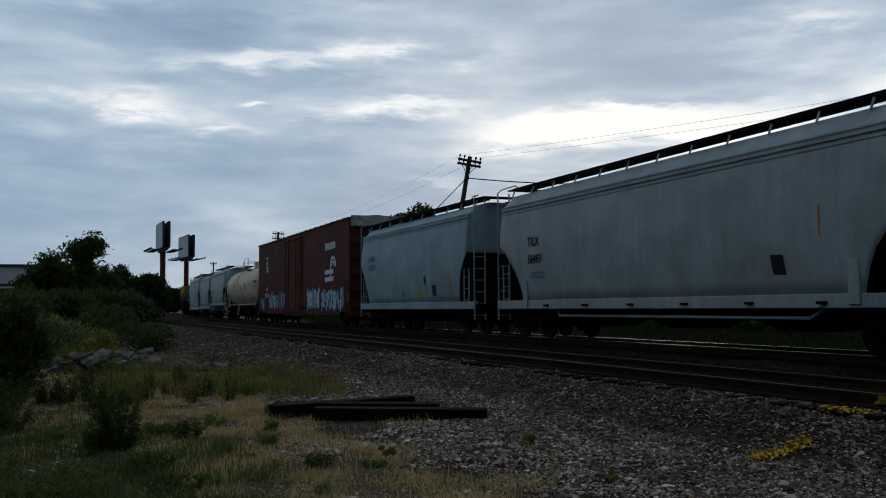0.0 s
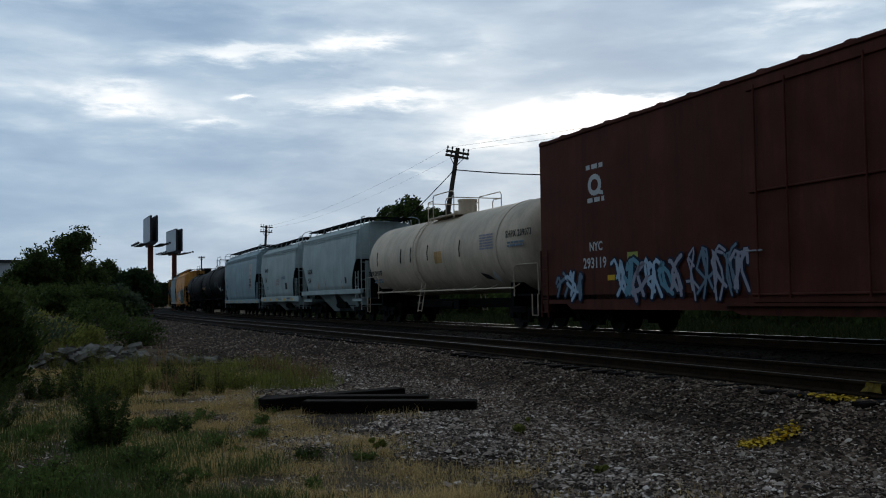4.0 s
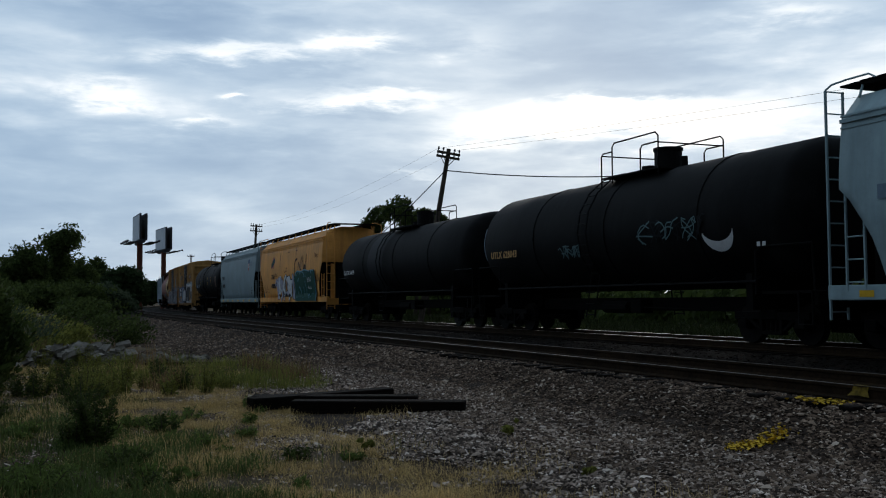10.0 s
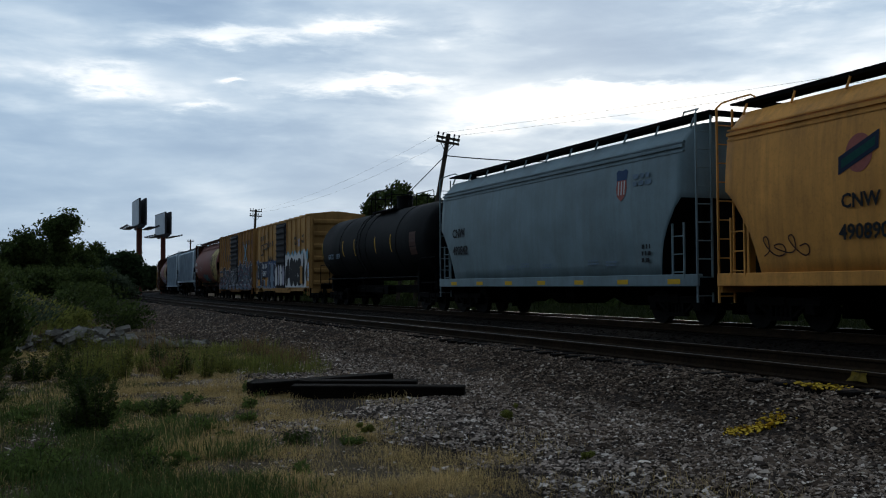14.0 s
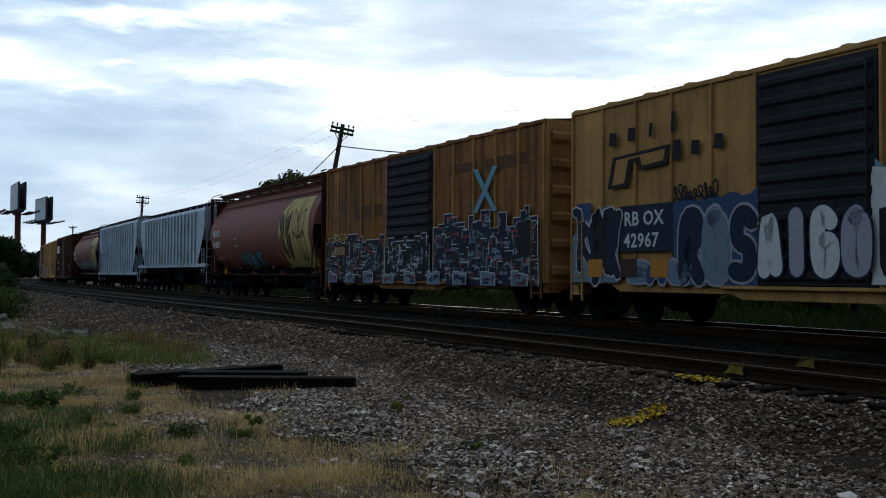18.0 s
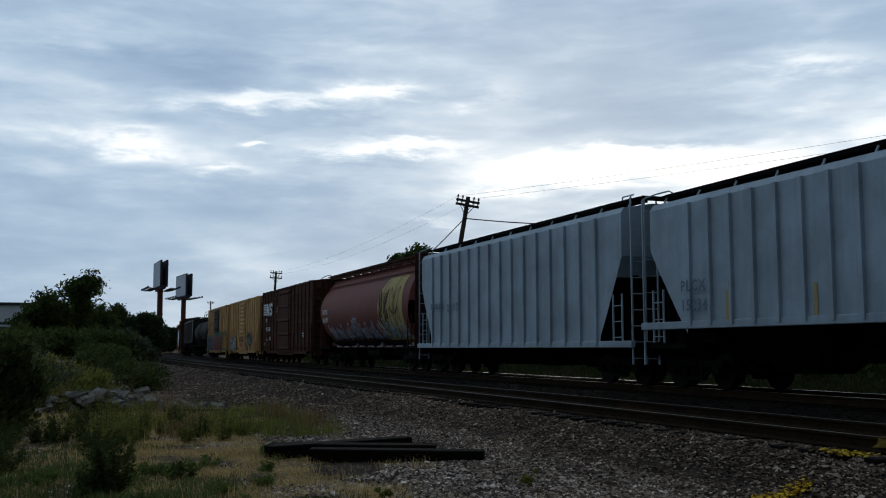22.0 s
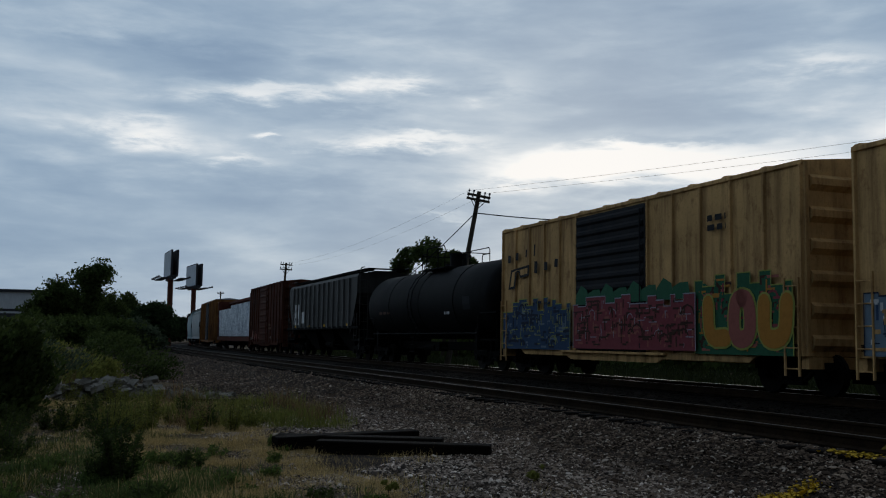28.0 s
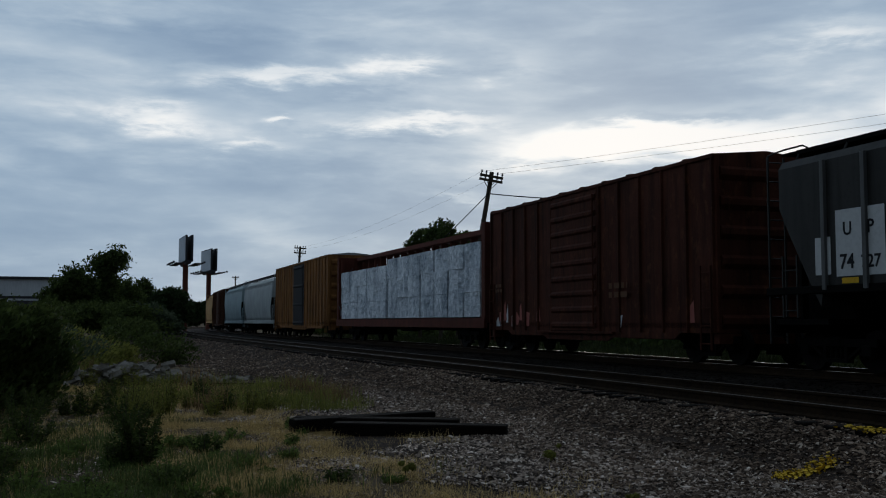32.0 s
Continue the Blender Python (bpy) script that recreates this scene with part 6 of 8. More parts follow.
    for k, (x, z, w, h) in enumerate(((-4.4, 1.7, 0.9, 0.5), (-1.2, 1.6, 1.4, 0.4), (1.2, 1.75, 1.1, 0.5))):
        bars(c, x, z, w, h, barrel(z) - 0.03, M["patch"], 3)
    wildstyle(c, -2.7, 0.3, 1.32, 2.1, barrel, ["bluegrey2", "cyan"], "teal", 71, thick=0.07)
    for i in range(6):
        skin(c, "reflector_strip", [(-6.5 + i * 2.4, 1.08), (-6.35 + i * 2.4, 1.08), (-6.35 + i * 2.4, 1.4), (-6.5 + i * 2.4, 1.4)], lambda z: barrel(1.4) - 0.042, M["reflector"])

    # two ribbed hoppers
    f, r = -244.8, -261.5
    c = stock(build_hopper("ribbed_hopper_car", "light blue-grey ribbed hopper car with open slope sheets", f - r, M["grey_rib"], top=4.7, eave=4.4, width=width_flat, ribs=17, zb0=1.55, sill=(1.42, 1.6), roof_lines=False, cut=1.6, bays=3), f, r)
    bars(c, 2.2, 1.95, 1.5, 0.35, -1.53, M["bluegrey"], 3)
    lettering(c, "PLCX", 0.36, -6.5, 2.3, -1.61, M["bluegrey"], spread=1.2)
    lettering(c, "15234", 0.36, -6.5, 1.85, -1.61, M["bluegrey"], spread=1.2)
    strokes(c, "stencil_frame", [[(4.3, 1.85), (4.75, 1.85), (4.75, 2.3), (4.3, 2.3), (4.3, 1.85)]], 0.04, lambda z: -1.535, M["bluegrey"], 0.0, soft=0)
    for x in (-4.9, -2.1, 0.7, 3.2, 6.6):
        shape(c, "tan_stripe", [(x, 1.58), (x + 0.12, 1.58), (x + 0.10, 2.25), (x + 0.02, 2.25)], -1.534, M["wheat"])
    f, r = -262.0, -278.2
    c = stock(build_hopper("ribbed_hopper_car", "light blue-grey ribbed hopper car with dark number", f - r, M["grey_rib"], top=4.85, eave=4.55, width=width_flat, ribs=15, zb0=1.1, sill=(0.98, 1.16), roof_lines=False, cut=1.2, bays=4), f, r)
    lettering(c, "27 97", 0.40, -4.7, 2.35, -1.61, M["bluegrey"], spread=1.25)
    bars(c, -6.4, 2.35, 1.1, 0.34, -1.61, M["bluegrey"], 1)

    f, r = -278.6, -294.2
    c = stock(build_hopper("covered_hopper_car", "barrel-sided red-brown hopper car with grain-leaf emblem and white scrawls", f - r, M["red_hopper"], top=4.7, eave=4.2, width=barrel, walk_mat=M["brown_dark"], ladder_mat=M["brown_dark"], cut=0.5, zb0=1.3, sill=(1.0, 1.3), gap=False, sill_mat=M["brown_dark"]), f, r)
    wheat(c, 3.0, barrel)
    lettering(c, "814397", 0.36, -6.8, 2.35, barrel(2.5) - 0.03, M["pale"])
    lettering(c, "NDYX", 0.36, -6.8, 2.8, barrel(2.95) - 0.03, M["pale"])
    for k in range(9):
        x = -6.1 + 1.42 * k
        tag_scrawl(c, x, 1.34, 1.25, 1.0 if k % 3 else 1.25, barrel, M["iceblue" if k % 2 else "pale"], 181 + k, 4, 0.02, 0.055)
        tag_scrawl(c, x + 0.12, 1.36, 1.1, 0.7, barrel, M["bluegrey"], 195 + k, 4, 0.016, 0.09)
        tag_scrawl(c, x + 0.1, 1.02, 0.95, 0.24, lambda z: barrel(1.4) - 0.04, M["pale"], 180 + k, 5, 0.02, 0.03)

    # tall brown boxcar with white striped emblem
    f, r = -295.8, -311.2
    c = stock(build_boxcar("boxcar", "dark oxide-brown boxcar with ribbed sides and a white striped emblem", f - r, M["brown_dark"], top=4.92, base=0.8, ribs=7, door=(-1.6, 1.7), door_ribs=5, h_ribs=6), f, r, 2.2)
    for i in range(5):
        z = 3.3 + i * 0.16
        shape(c, "emblem_stripe", [(-6.95, z), (-5.9 + 0.05 * i, z), (-5.9 + 0.05 * i, z + 0.1), (-6.95, z + 0.1)], -1.585, M["white"])
    shape(c, "emblem_block", [(-5.85, 3.25), (-5.55, 3.25), (-5.45, 3.6), (-5.2, 3.2), (-4.95, 3.2), (-4.85, 4.05), (-5.15, 4.05), (-5.2, 3.7), (-5.4, 4.05), (-5.7, 4.05)], -1.586, M["white"])
    strokes(c, "emblem_block", [[(-3.95, 3.9), (-4.3, 4.0), (-4.6, 3.85), (-4.45, 3.66), (-4.15, 3.6), (-4.0, 3.42), (-4.25, 3.3), (-4.7, 3.33)]], 0.2, lambda z: -1.588, M["white"], 0.0)
    lettering(c, "412 046", 0.42, -6.0, 2.15, -1.59, M["pale"], spread=1.15)
    bars(c, -6.0, 2.65, 0.5, 0.38, -1.588, M["pale"], 1)
    for x, z, w, h in ((-5.9, 1.5, 0.5, 0.15), (-4.9, 1.5, 0.6, 0.25), (-2.4, 3.3, 0.3, 0.4), (-2.3, 2.7, 0.22, 0.25), (5.2, 1.6, 0.5, 0.3), (-6.7, 1.2, 0.4, 0.15)):
        bars(c, x, z, w, h, -1.588, M["pale"], 2)

    # two faded yellow boxcars
    f, r = -312.6, -327.0
    c = stock(build_boxcar("boxcar", "faded yellow ribbed boxcar with rust stains and a pale door", f - r, M["tan"], top=4.83, base=0.8, ribs=7, door=(-1.5, 1.2), door_ribs=12), f, r, 2.2)
    maze_piece(c, -6.9, -3.2, 0.84, 2.0, rib, "bluegrey", ["navy", "tan", "blue", "pale", "tan"], "navy", 91)
    for k in range(4):
        tag_scrawl(c, 2.1 + 0.25 * k, 1.0 + 0.12 * k, 1.8, 1.5 - 0.2 * k, rib, M["ink" if k % 2 else "navy"], 92 + k, 4, 0.016 + 0.003 * k, 0.12 - 0.02 * k)
    tag_scrawl(c, 2.2, 1.1, 1.9, 1.3, rib, M["pale"], 99, 4, 0.03, 0.035)
    tag_scrawl(c, -1.2, 1.0, 2.0, 0.9, lambda z: -1.625, M["fadedred"], 93, 6, 0.012, 0.07)
    tag_scrawl(c, -1.2, 1.5, 2.0, 0.6, lambda z: -1.625, M["patch"], 94, 6, 0.016, 0.06)
    for x, w, h in ((-2.9, 0.5, 1.0), (1.3, 0.4, 0.8), (5.4, 0.9, 0.7), (-6.9, 0.5, 0.5), (4.6, 0.5, 0.4)):
        shape(c, "rust_patch", [(x, 0.84), (x + w, 0.84), (x + w * 0.85, 0.84 + h * 0.7), (x + w * 0.4, 0.84 + h), (x + w * 0.1, 0.84 + h * 0.5)], -1.508, M["stain"])
    f, r = -328.4, -343.3
    c = stock(build_boxcar("boxcar", "faded yellow boxcar with a dark open doorway and rainbow graffiti", f - r, M["tan"], top=4.83, base=0.8, ribs=6, door=(-2.1, 1.6), door_mat=M["door_black"], door_ribs=12), f, r, 2.2)
    shape(c, "emblem", [(-6.8, 2.75), (-6.6, 3.4), (-5.2, 3.5), (-5.25, 3.15), (-5.9, 3.1), (-6.0, 3.3), (-6.15, 3.3), (-6.3, 2.78)], -1.585, M["ink"])
    shape(c, "emblem_inlay", [(-6.66, 2.83), (-6.5, 3.32), (-5.32, 3.41), (-5.35, 3.22), (-5.84, 3.18), (-5.92, 3.37), (-6.24, 3.36), (-6.38, 2.86)], -1.589, M["tan"])
    for k, (x, z) in enumerate(((-6.9, 3.6), (-6.3, 3.65), (-5.6, 3.7), (-5.0, 3.7), (-4.9, 3.15), (-4.2, 3.2), (-3.5, 3.25))):
        h = 0.3 if k not in (3, 4) else 0.42
        strokes(c, "letter_block", [[(x + 0.15, z + 0.05), (x + 0.18, z + h)]], 0.22 if k not in (2, 3) else 0.1, lambda z: -1.585, M["ink"], 0.0, soft=0)
    maze_piece(c, -7.2, -2.4, 0.8, 2.4, rib, "blue", ["navy", "blue", "lime", "bluegrey", "blue", "lime", "navy"], "lime", 95)
    maze_piece(c, -2.1, 3.9, 0.86, 2.3, lambda z: -1.625, "maroon", ["patch", "fadedred", "maroon", "lilac", "patch"], "lilac", 96, lift=0.02)
    for i in range(8):
        x = -2.0 + i * 0.7
        skin(c, "green_haze", [(x, 2.1), (x + 0.8, 2.1), (x + 0.7, 2.5), (x + 0.35, 2.65 - 0.15 * (i % 2)), (x + 0.05, 2.4)], lambda z: -1.63, M["green"], "", 0.006)
    maze_piece(c, 3.8, 7.2, 0.8, 2.6, rib, "green", ["patch", "green", "orange", "fadedred", "green", "maroon"], "lime", 97)
    graffiti(c, 4.1, 7.0, 0.9, 2.3, rib, ["orange", "fadedred"], "lime", "LOU", 98, lift=0.03, fat=0.4, rim=1.25)
    bars(c, 4.3, 3.55, 0.7, 0.45, -1.585, M["ink"], 2)

    f, r = -343.9, -360.1
    c = stock(build_tank("tank_car", "black tank car with faint placards", f - r, M["black"], r=1.5, zc=2.62, walk_at=0.55, bands=(-4, 0, 4)), f, r)
    sd = lambda z: -math.sqrt(max(0.05, 1.5 ** 2 - (z - 2.62) ** 2))
    skin(c, "placard", [(5.0, 2.2), (5.7, 2.2), (5.7, 2.7), (5.0, 2.7)], sd, M["faded_black"], "grey stencil panel")
    bars(c, 3.0, 2.0, 0.6, 0.35, sd(2.1) - 0.03, M["pale"], 2)
    bars(c, -5.5, 2.1, 1.6, 0.3, sd(2.2) - 0.03, M["patch"], 1)

    f, r = -360.7, -377.9
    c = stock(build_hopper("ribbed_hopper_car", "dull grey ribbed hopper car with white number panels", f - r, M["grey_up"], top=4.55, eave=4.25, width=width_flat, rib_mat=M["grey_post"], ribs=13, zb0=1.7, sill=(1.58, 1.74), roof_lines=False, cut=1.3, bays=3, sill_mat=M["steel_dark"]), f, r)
    for x, z, w, h in ((-7.05, 1.95, 0.45, 0.75), (-6.45, 1.9, 1.3, 1.3), (-4.7, 2.0, 1.3, 0.7)):
        shape(c, "white_panel", [(x, z), (x + w, z), (x + w, z + h), (x, z + h)], -1.535, M["pale"], "white painted panel")
    lettering(c, "74", 0.4, -6.35, 2.05, -1.54, M["ink"])
    lettering(c, "727", 0.34, -5.78, 2.05, -1.54, M["ink"])
    lettering(c, "U", 0.36, -6.25, 2.7, -1.54, M["ink"])
    lettering(c, "P", 0.36, -5.6, 2.7, -1.54, M["ink"])
    for x in (4.2, 5.2):
        strokes(c, "stencil_frame", [[(x, 1.95), (x + 0.6, 1.95), (x + 0.6, 2.5), (x, 2.5), (x, 1.95)]], 0.05, lambda z: -1.535, M["grey_post"], 0.0, soft=0)
    for x in (-6.3, -2.6, 1.2, 6.2):
        shape(c, "reflector_strip", [(x, 1.76), (x + 0.45, 1.76), (x + 0.45, 1.87), (x, 1.87)], -1.54, M["reflector"])

    f, r = -379.8, -393.4
    c = stock(build_boxcar("boxcar", "rusty red-brown ribbed boxcar with scraped lower panels", f - r, M["rust_brown"], top=5.02, base=0.75, ribs=6, door=(-1.8, 1.2), door_ribs=9), f, r, 2.2)
    for x, z, w, h in ((-6.2, 2.0, 0.6, 0.35), (1.9, 1.6, 1.0, 0.5)):
        bars(c, x, z, w, h, -1.59, M["stain"], 2)
    rnd = random.Random(12)
    for i in range(16):
        x = rnd.uniform(-6.4, 6.0)
        z = rnd.uniform(0.8, 1.1)
        shape(c, "scrape", [(x, z), (x + rnd.uniform(0.1, 0.4), z), (x + rnd.uniform(0.1, 0.3), z + rnd.uniform(0.2, 0.7)), (x + 0.02, z + rnd.uniform(0.2, 0.5))], -1.508, M["fadedred" if i % 3 else "pale"])

    f, r = -394.2, -416.6
    c = stock(build_centerbeam("centerbeam_flatcar", "brown centre-beam flatcar loaded with white-wrapped lumber packs", f - r, M["brown"]), f, r, 2.6)
    rnd = random.Random(77)
    # dark strokes paint the shade of creases onto the packs
    for i in range(40):
        x, z = rnd.uniform(-10.3, 9.4), rnd.uniform(1.3, 3.5)
        strokes(c, "painted_crease", [[(x, z), (x + rnd.uniform(-0.25, 0.25), z + 0.2), (x + rnd.uniform(-0.3, 0.3), z + rnd.uniform(0.35, 0.6))]], 0.035, lambda q: -1.47, M["crease_shade"], 0.0)

    f, r = -418.3, -436.2
    stock(build_boxcar("boxcar", "yellow-brown boxcar with a dark door and grey roof", f - r, M["yellow_old"], top=5.1, base=0.8, ribs=9, door=(-1.8, 1.9), door_mat=M["door_black"], door_ribs=4, roof_mat=M["galv"]), f, r, 2.4)
    f, r = -437.2, -454.5
    stock(build_hopper("covered_hopper_car", "grey covered hopper car far down the train", f - r, M["grey_a"], top=4.6, eave=4.15), f, r)
    f, r = -455.3, -472.5
    stock(build_hopper("covered_hopper_car", "pale grey covered hopper car far down the train", f - r, M["grey_b"], top=4.6, eave=4.15), f, r)
    f, r = -473.8, -490.0
    stock(build_boxcar("boxcar", "dark brown boxcar far down the train", f - r, M["brown_dark"], top=4.8, base=0.85, ribs=7), f, r, 2.2)
    f, r = -490.6, -507.5
    stock(build_hopper("covered_hopper_car", "tan covered hopper car far down the train", f - r, M["tan"], top=4.6, eave=4.15), f, r)


# ---------------------------------------------------------------- lineside
def build_pole(name, base, height, lean, arms, label, turn):
    p = thing(name, label, "utility pole", "poles of the wire line", at=Matrix.Translation(base) @ Matrix.Rotation(radians(lean), 4, "Y"))
    bm = B()
    rod(bm, (0, 0, -0.3), (0, 0, height), 0.17, 12, 0.11)
    part("post", bm, M["pole_wood"], p)
    for k, z in enumerate(arms):
        bm = B()
        w = 0.62
        m = Matrix.Translation((0, -0.0, z)) @ Matrix.Rotation(turn, 4, "Z")
        bmesh.ops.create_cube(bm, size=1, matrix=m @ Matrix.Translation((0, -0.16, 0)) @ Matrix.Diagonal((2 * w, 0.1, 0.12, 1)))
        for t in (-0.4, 0.4):
            rod(bm, m @ Vector((t, -0.16, 0)), m @ Vector((0, -0.12, -0.55)), 0.02, 5)
        arm = part("crossarm", bm, M["pole_wood"], p)
        for t in (-0.55, -0.3, 0.3, 0.55):
            bm = B()
            q = m @ Vector((t, -0.16, 0.05))
            rod(bm, q, q + Vector((0, 0, 0.10)), 0.025, 8)
            rod(bm, q + Vector((0, 0, 0.10)), q + Vector((0, 0, 0.22)), 0.055, 8, 0.035)
            part("insulator", bm, M["board_back"], arm)
    return p


def wire(a, b, sag, r, name="wire", label="thin dark line wire", n=18):
    a, b = Vector(a), Vector(b)
    bm = B()
    pts = [a.lerp(b, i / n) - Vector((0, 0, sag * 4 * (i / n) * (1 - i / n))) for i in range(n + 1)]
    pipe(bm, pts, r, 4)
    return tagged(part(name, bm, M["cable"]), label, "wire")


def polar(az, dist, z=0.0):
    return Vector((-math.sin(radians(az)) * dist, math.cos(radians(az)) * dist, z))


def build_poles():
    P1, P2, P3 = Vector((-0.05, 52, 0)), polar(9.54, 104), polar(12.86, 179)
    build_pole("utility_pole", P1, 9.75, 9.7, (9.5, 9.28), "leaning dark wooden pole with two crossarms", 0.12)
    build_pole("utility_pole", P2, 9.6, 3.0, (9.4, 8.9), "dark wooden pole with two crossarms beside the train", 0.3)
    build_pole("utility_pole", P3, 9.9, 0.0, (9.6,), "distant dark wooden pole with one crossarm", 0.2)
    top, away = Vector((1.58, 51.8, 9.5)), Vector((33, 20, 9.7))
    for k, dz in ((-0.55, 0.12), (0.45, 0.0)):
        wire(top + Vector((k, 0, dz)), away + Vector((k * 1.4, k, dz)), 0.3, 0.006)
        wire(top + Vector((k, 0, dz)), P2 + Vector((0.45 + k, 0, 9.3 + dz)), 0.7, 0.004)
    wire((1.39, 51.8, 8.45), (16.0, 46.0, 7.9), 0.45, 0.035, "service_cable", "thick black service cable sagging from the pole")
    wire((1.39, 51.8, 8.45), (-3.5, 54, 4.0), 0.12, 0.03, "guy_cable", "taut black guy cable from the pole")


def build_billboard(az, dist, top, bh, bw, label, skew, depth=0.4, splay=0):
    b = thing("billboard", label, "billboard", "billboards on poles", at=Matrix.Translation(polar(az, dist)) @ Matrix.Rotation(radians(90 + az + skew), 4, "Z"))
    bm = B()
    rod(bm, (0, 0, -0.3), (0, 0, top - bh * 0.6), 0.40, 20)
    part("column", bm, M["pole_red"], b)
    for sy in (-1, 1):
        bm = B()
        m = Matrix.Translation((0, sy * depth, 0)) @ Matrix.Rotation(radians(sy * -splay * 0.5), 4, "Z")
        bmesh.ops.create_cube(bm, size=1, matrix=m @ Matrix.Translation((0, 0, top - bh / 2)) @ Matrix.Diagonal((bw, 0.25, bh, 1)))
        panel = part("panel", bm, M["board_back"], b)
        bm = B()
        bmesh.ops.create_cube(bm, size=1, matrix=m @ Matrix.Translation((0, sy * 0.15, top - bh / 2)) @ Matrix.Diagonal((bw - 0.3, 0.05, bh - 0.3, 1)))
        part("face", bm, M["board_face"], panel)
        bm = B()
        bmesh.ops.create_cube(bm, size=1, matrix=m @ Matrix.Translation((0, sy * 0.9, top - bh - 0.25)) @ Matrix.Diagonal((bw + 0.6, 1.0, 0.08, 1)))
        for i in range(5):
            x = -bw / 2 + bw * i / 4
            p = m @ Vector((x, sy * 1.3, top - bh - 0.2))
            q = m @ Vector((x, sy * 1.75, top - bh - 0.1))
            rod(bm, p, q, 0.05, 6)
            bmesh.ops.create_cube(bm, size=0.25, matrix=Matrix.Translation(q))
        part("catwalk", bm, M["board_back"], b)
    bm = B()
    rod(bm, (-bw / 2, 0, top - bh - 0.1), (bw / 2, 0, top - bh - 0.1), 0.3, 10)
    box(bm, -0.3, 0.3, -depth, depth, top - bh + 0.2, top - bh + 0.6)
    part("support_beam", bm, M["board_back"], b)


def leaf_cloud(rnd, blobs, count, size, name, mat, parent, label=""):
    """Many small leaves scattered through the shells of uneven blobs (x, y, z, rx, ry, rz)."""
    verts, faces = [], []
    weights = [b[3] * b[5] for b in blobs]
    for _ in range(count):
        x, y, z, rx, ry, rz = rnd.choices(blobs, weights)[0]
        while True:
            v = Vector((rnd.uniform(-1, 1), rnd.uniform(-1, 1), rnd.uniform(-1, 1)))
            if 0.2 < v.length < 1:
                break
        k = rnd.uniform(0.55, 1.08) / v.length ** 0.6
        c = Vector((x + v.x * rx * k, y + v.y * ry * k, max(0.03, z + v.z * rz * k)))
        d = Vector((rnd.gauss(0, 1), rnd.gauss(0, 1), rnd.gauss(0, 0.6))).normalized()
        u = d.orthogonal().normalized()
        w = d.cross(u)
        s = size * rnd.uniform(0.6, 1.5)
        n = len(verts)
        verts += [c - u * s, c + w * s * 0.45, c + u * s, c - w * s * 0.45]
        faces.append((n, n + 1, n + 2, n + 3))
    return soup(name, verts, faces, mat, parent, label)


def build_tree(base, height, spread, seed, mat, label, count=2600, leaf=0.22, name="tree", trunk=0.16, blobs=9, low=0.25, group="lineside trees"):
    rnd = random.Random(seed)
    t = thing(name, label, "tree" if name == "tree" else "shrub", group, at=Matrix.Translation(base))
    bm = B()
    top = Vector((rnd.uniform(-0.08, 0.08) * height, rnd.uniform(-0.08, 0.08) * height, height * 0.62))
    rod(bm, (0, 0, -0.2), top * 0.5, trunk, 8, trunk * 0.7)
    rod(bm, top * 0.5, top, trunk * 0.7, 8, trunk * 0.4)
    bl = []
    for i in range(blobs):
        a = rnd.uniform(0, math.tau)
        q = rnd.uniform(low, 0.92)
        rr = spread * (1.1 - abs(q - 0.5)) * rnd.uniform(0.35, 0.8)
        c = Vector((math.cos(a) * rr, math.sin(a) * rr, height * q))
        s = spread * rnd.uniform(0.28, 0.5)
        bl.append((c.x, c.y, c.z, s, s, min(s * 0.75, height * 0.3)))
        start = top * min(0.95, max(0.2, q * 0.8))
        rod(bm, start, c, trunk * 0.35, 6, trunk * 0.1)
    part("trunk", bm, M["bark"], t)
    leaf_cloud(rnd, bl, count, leaf, "crown", mat, t)
    return t


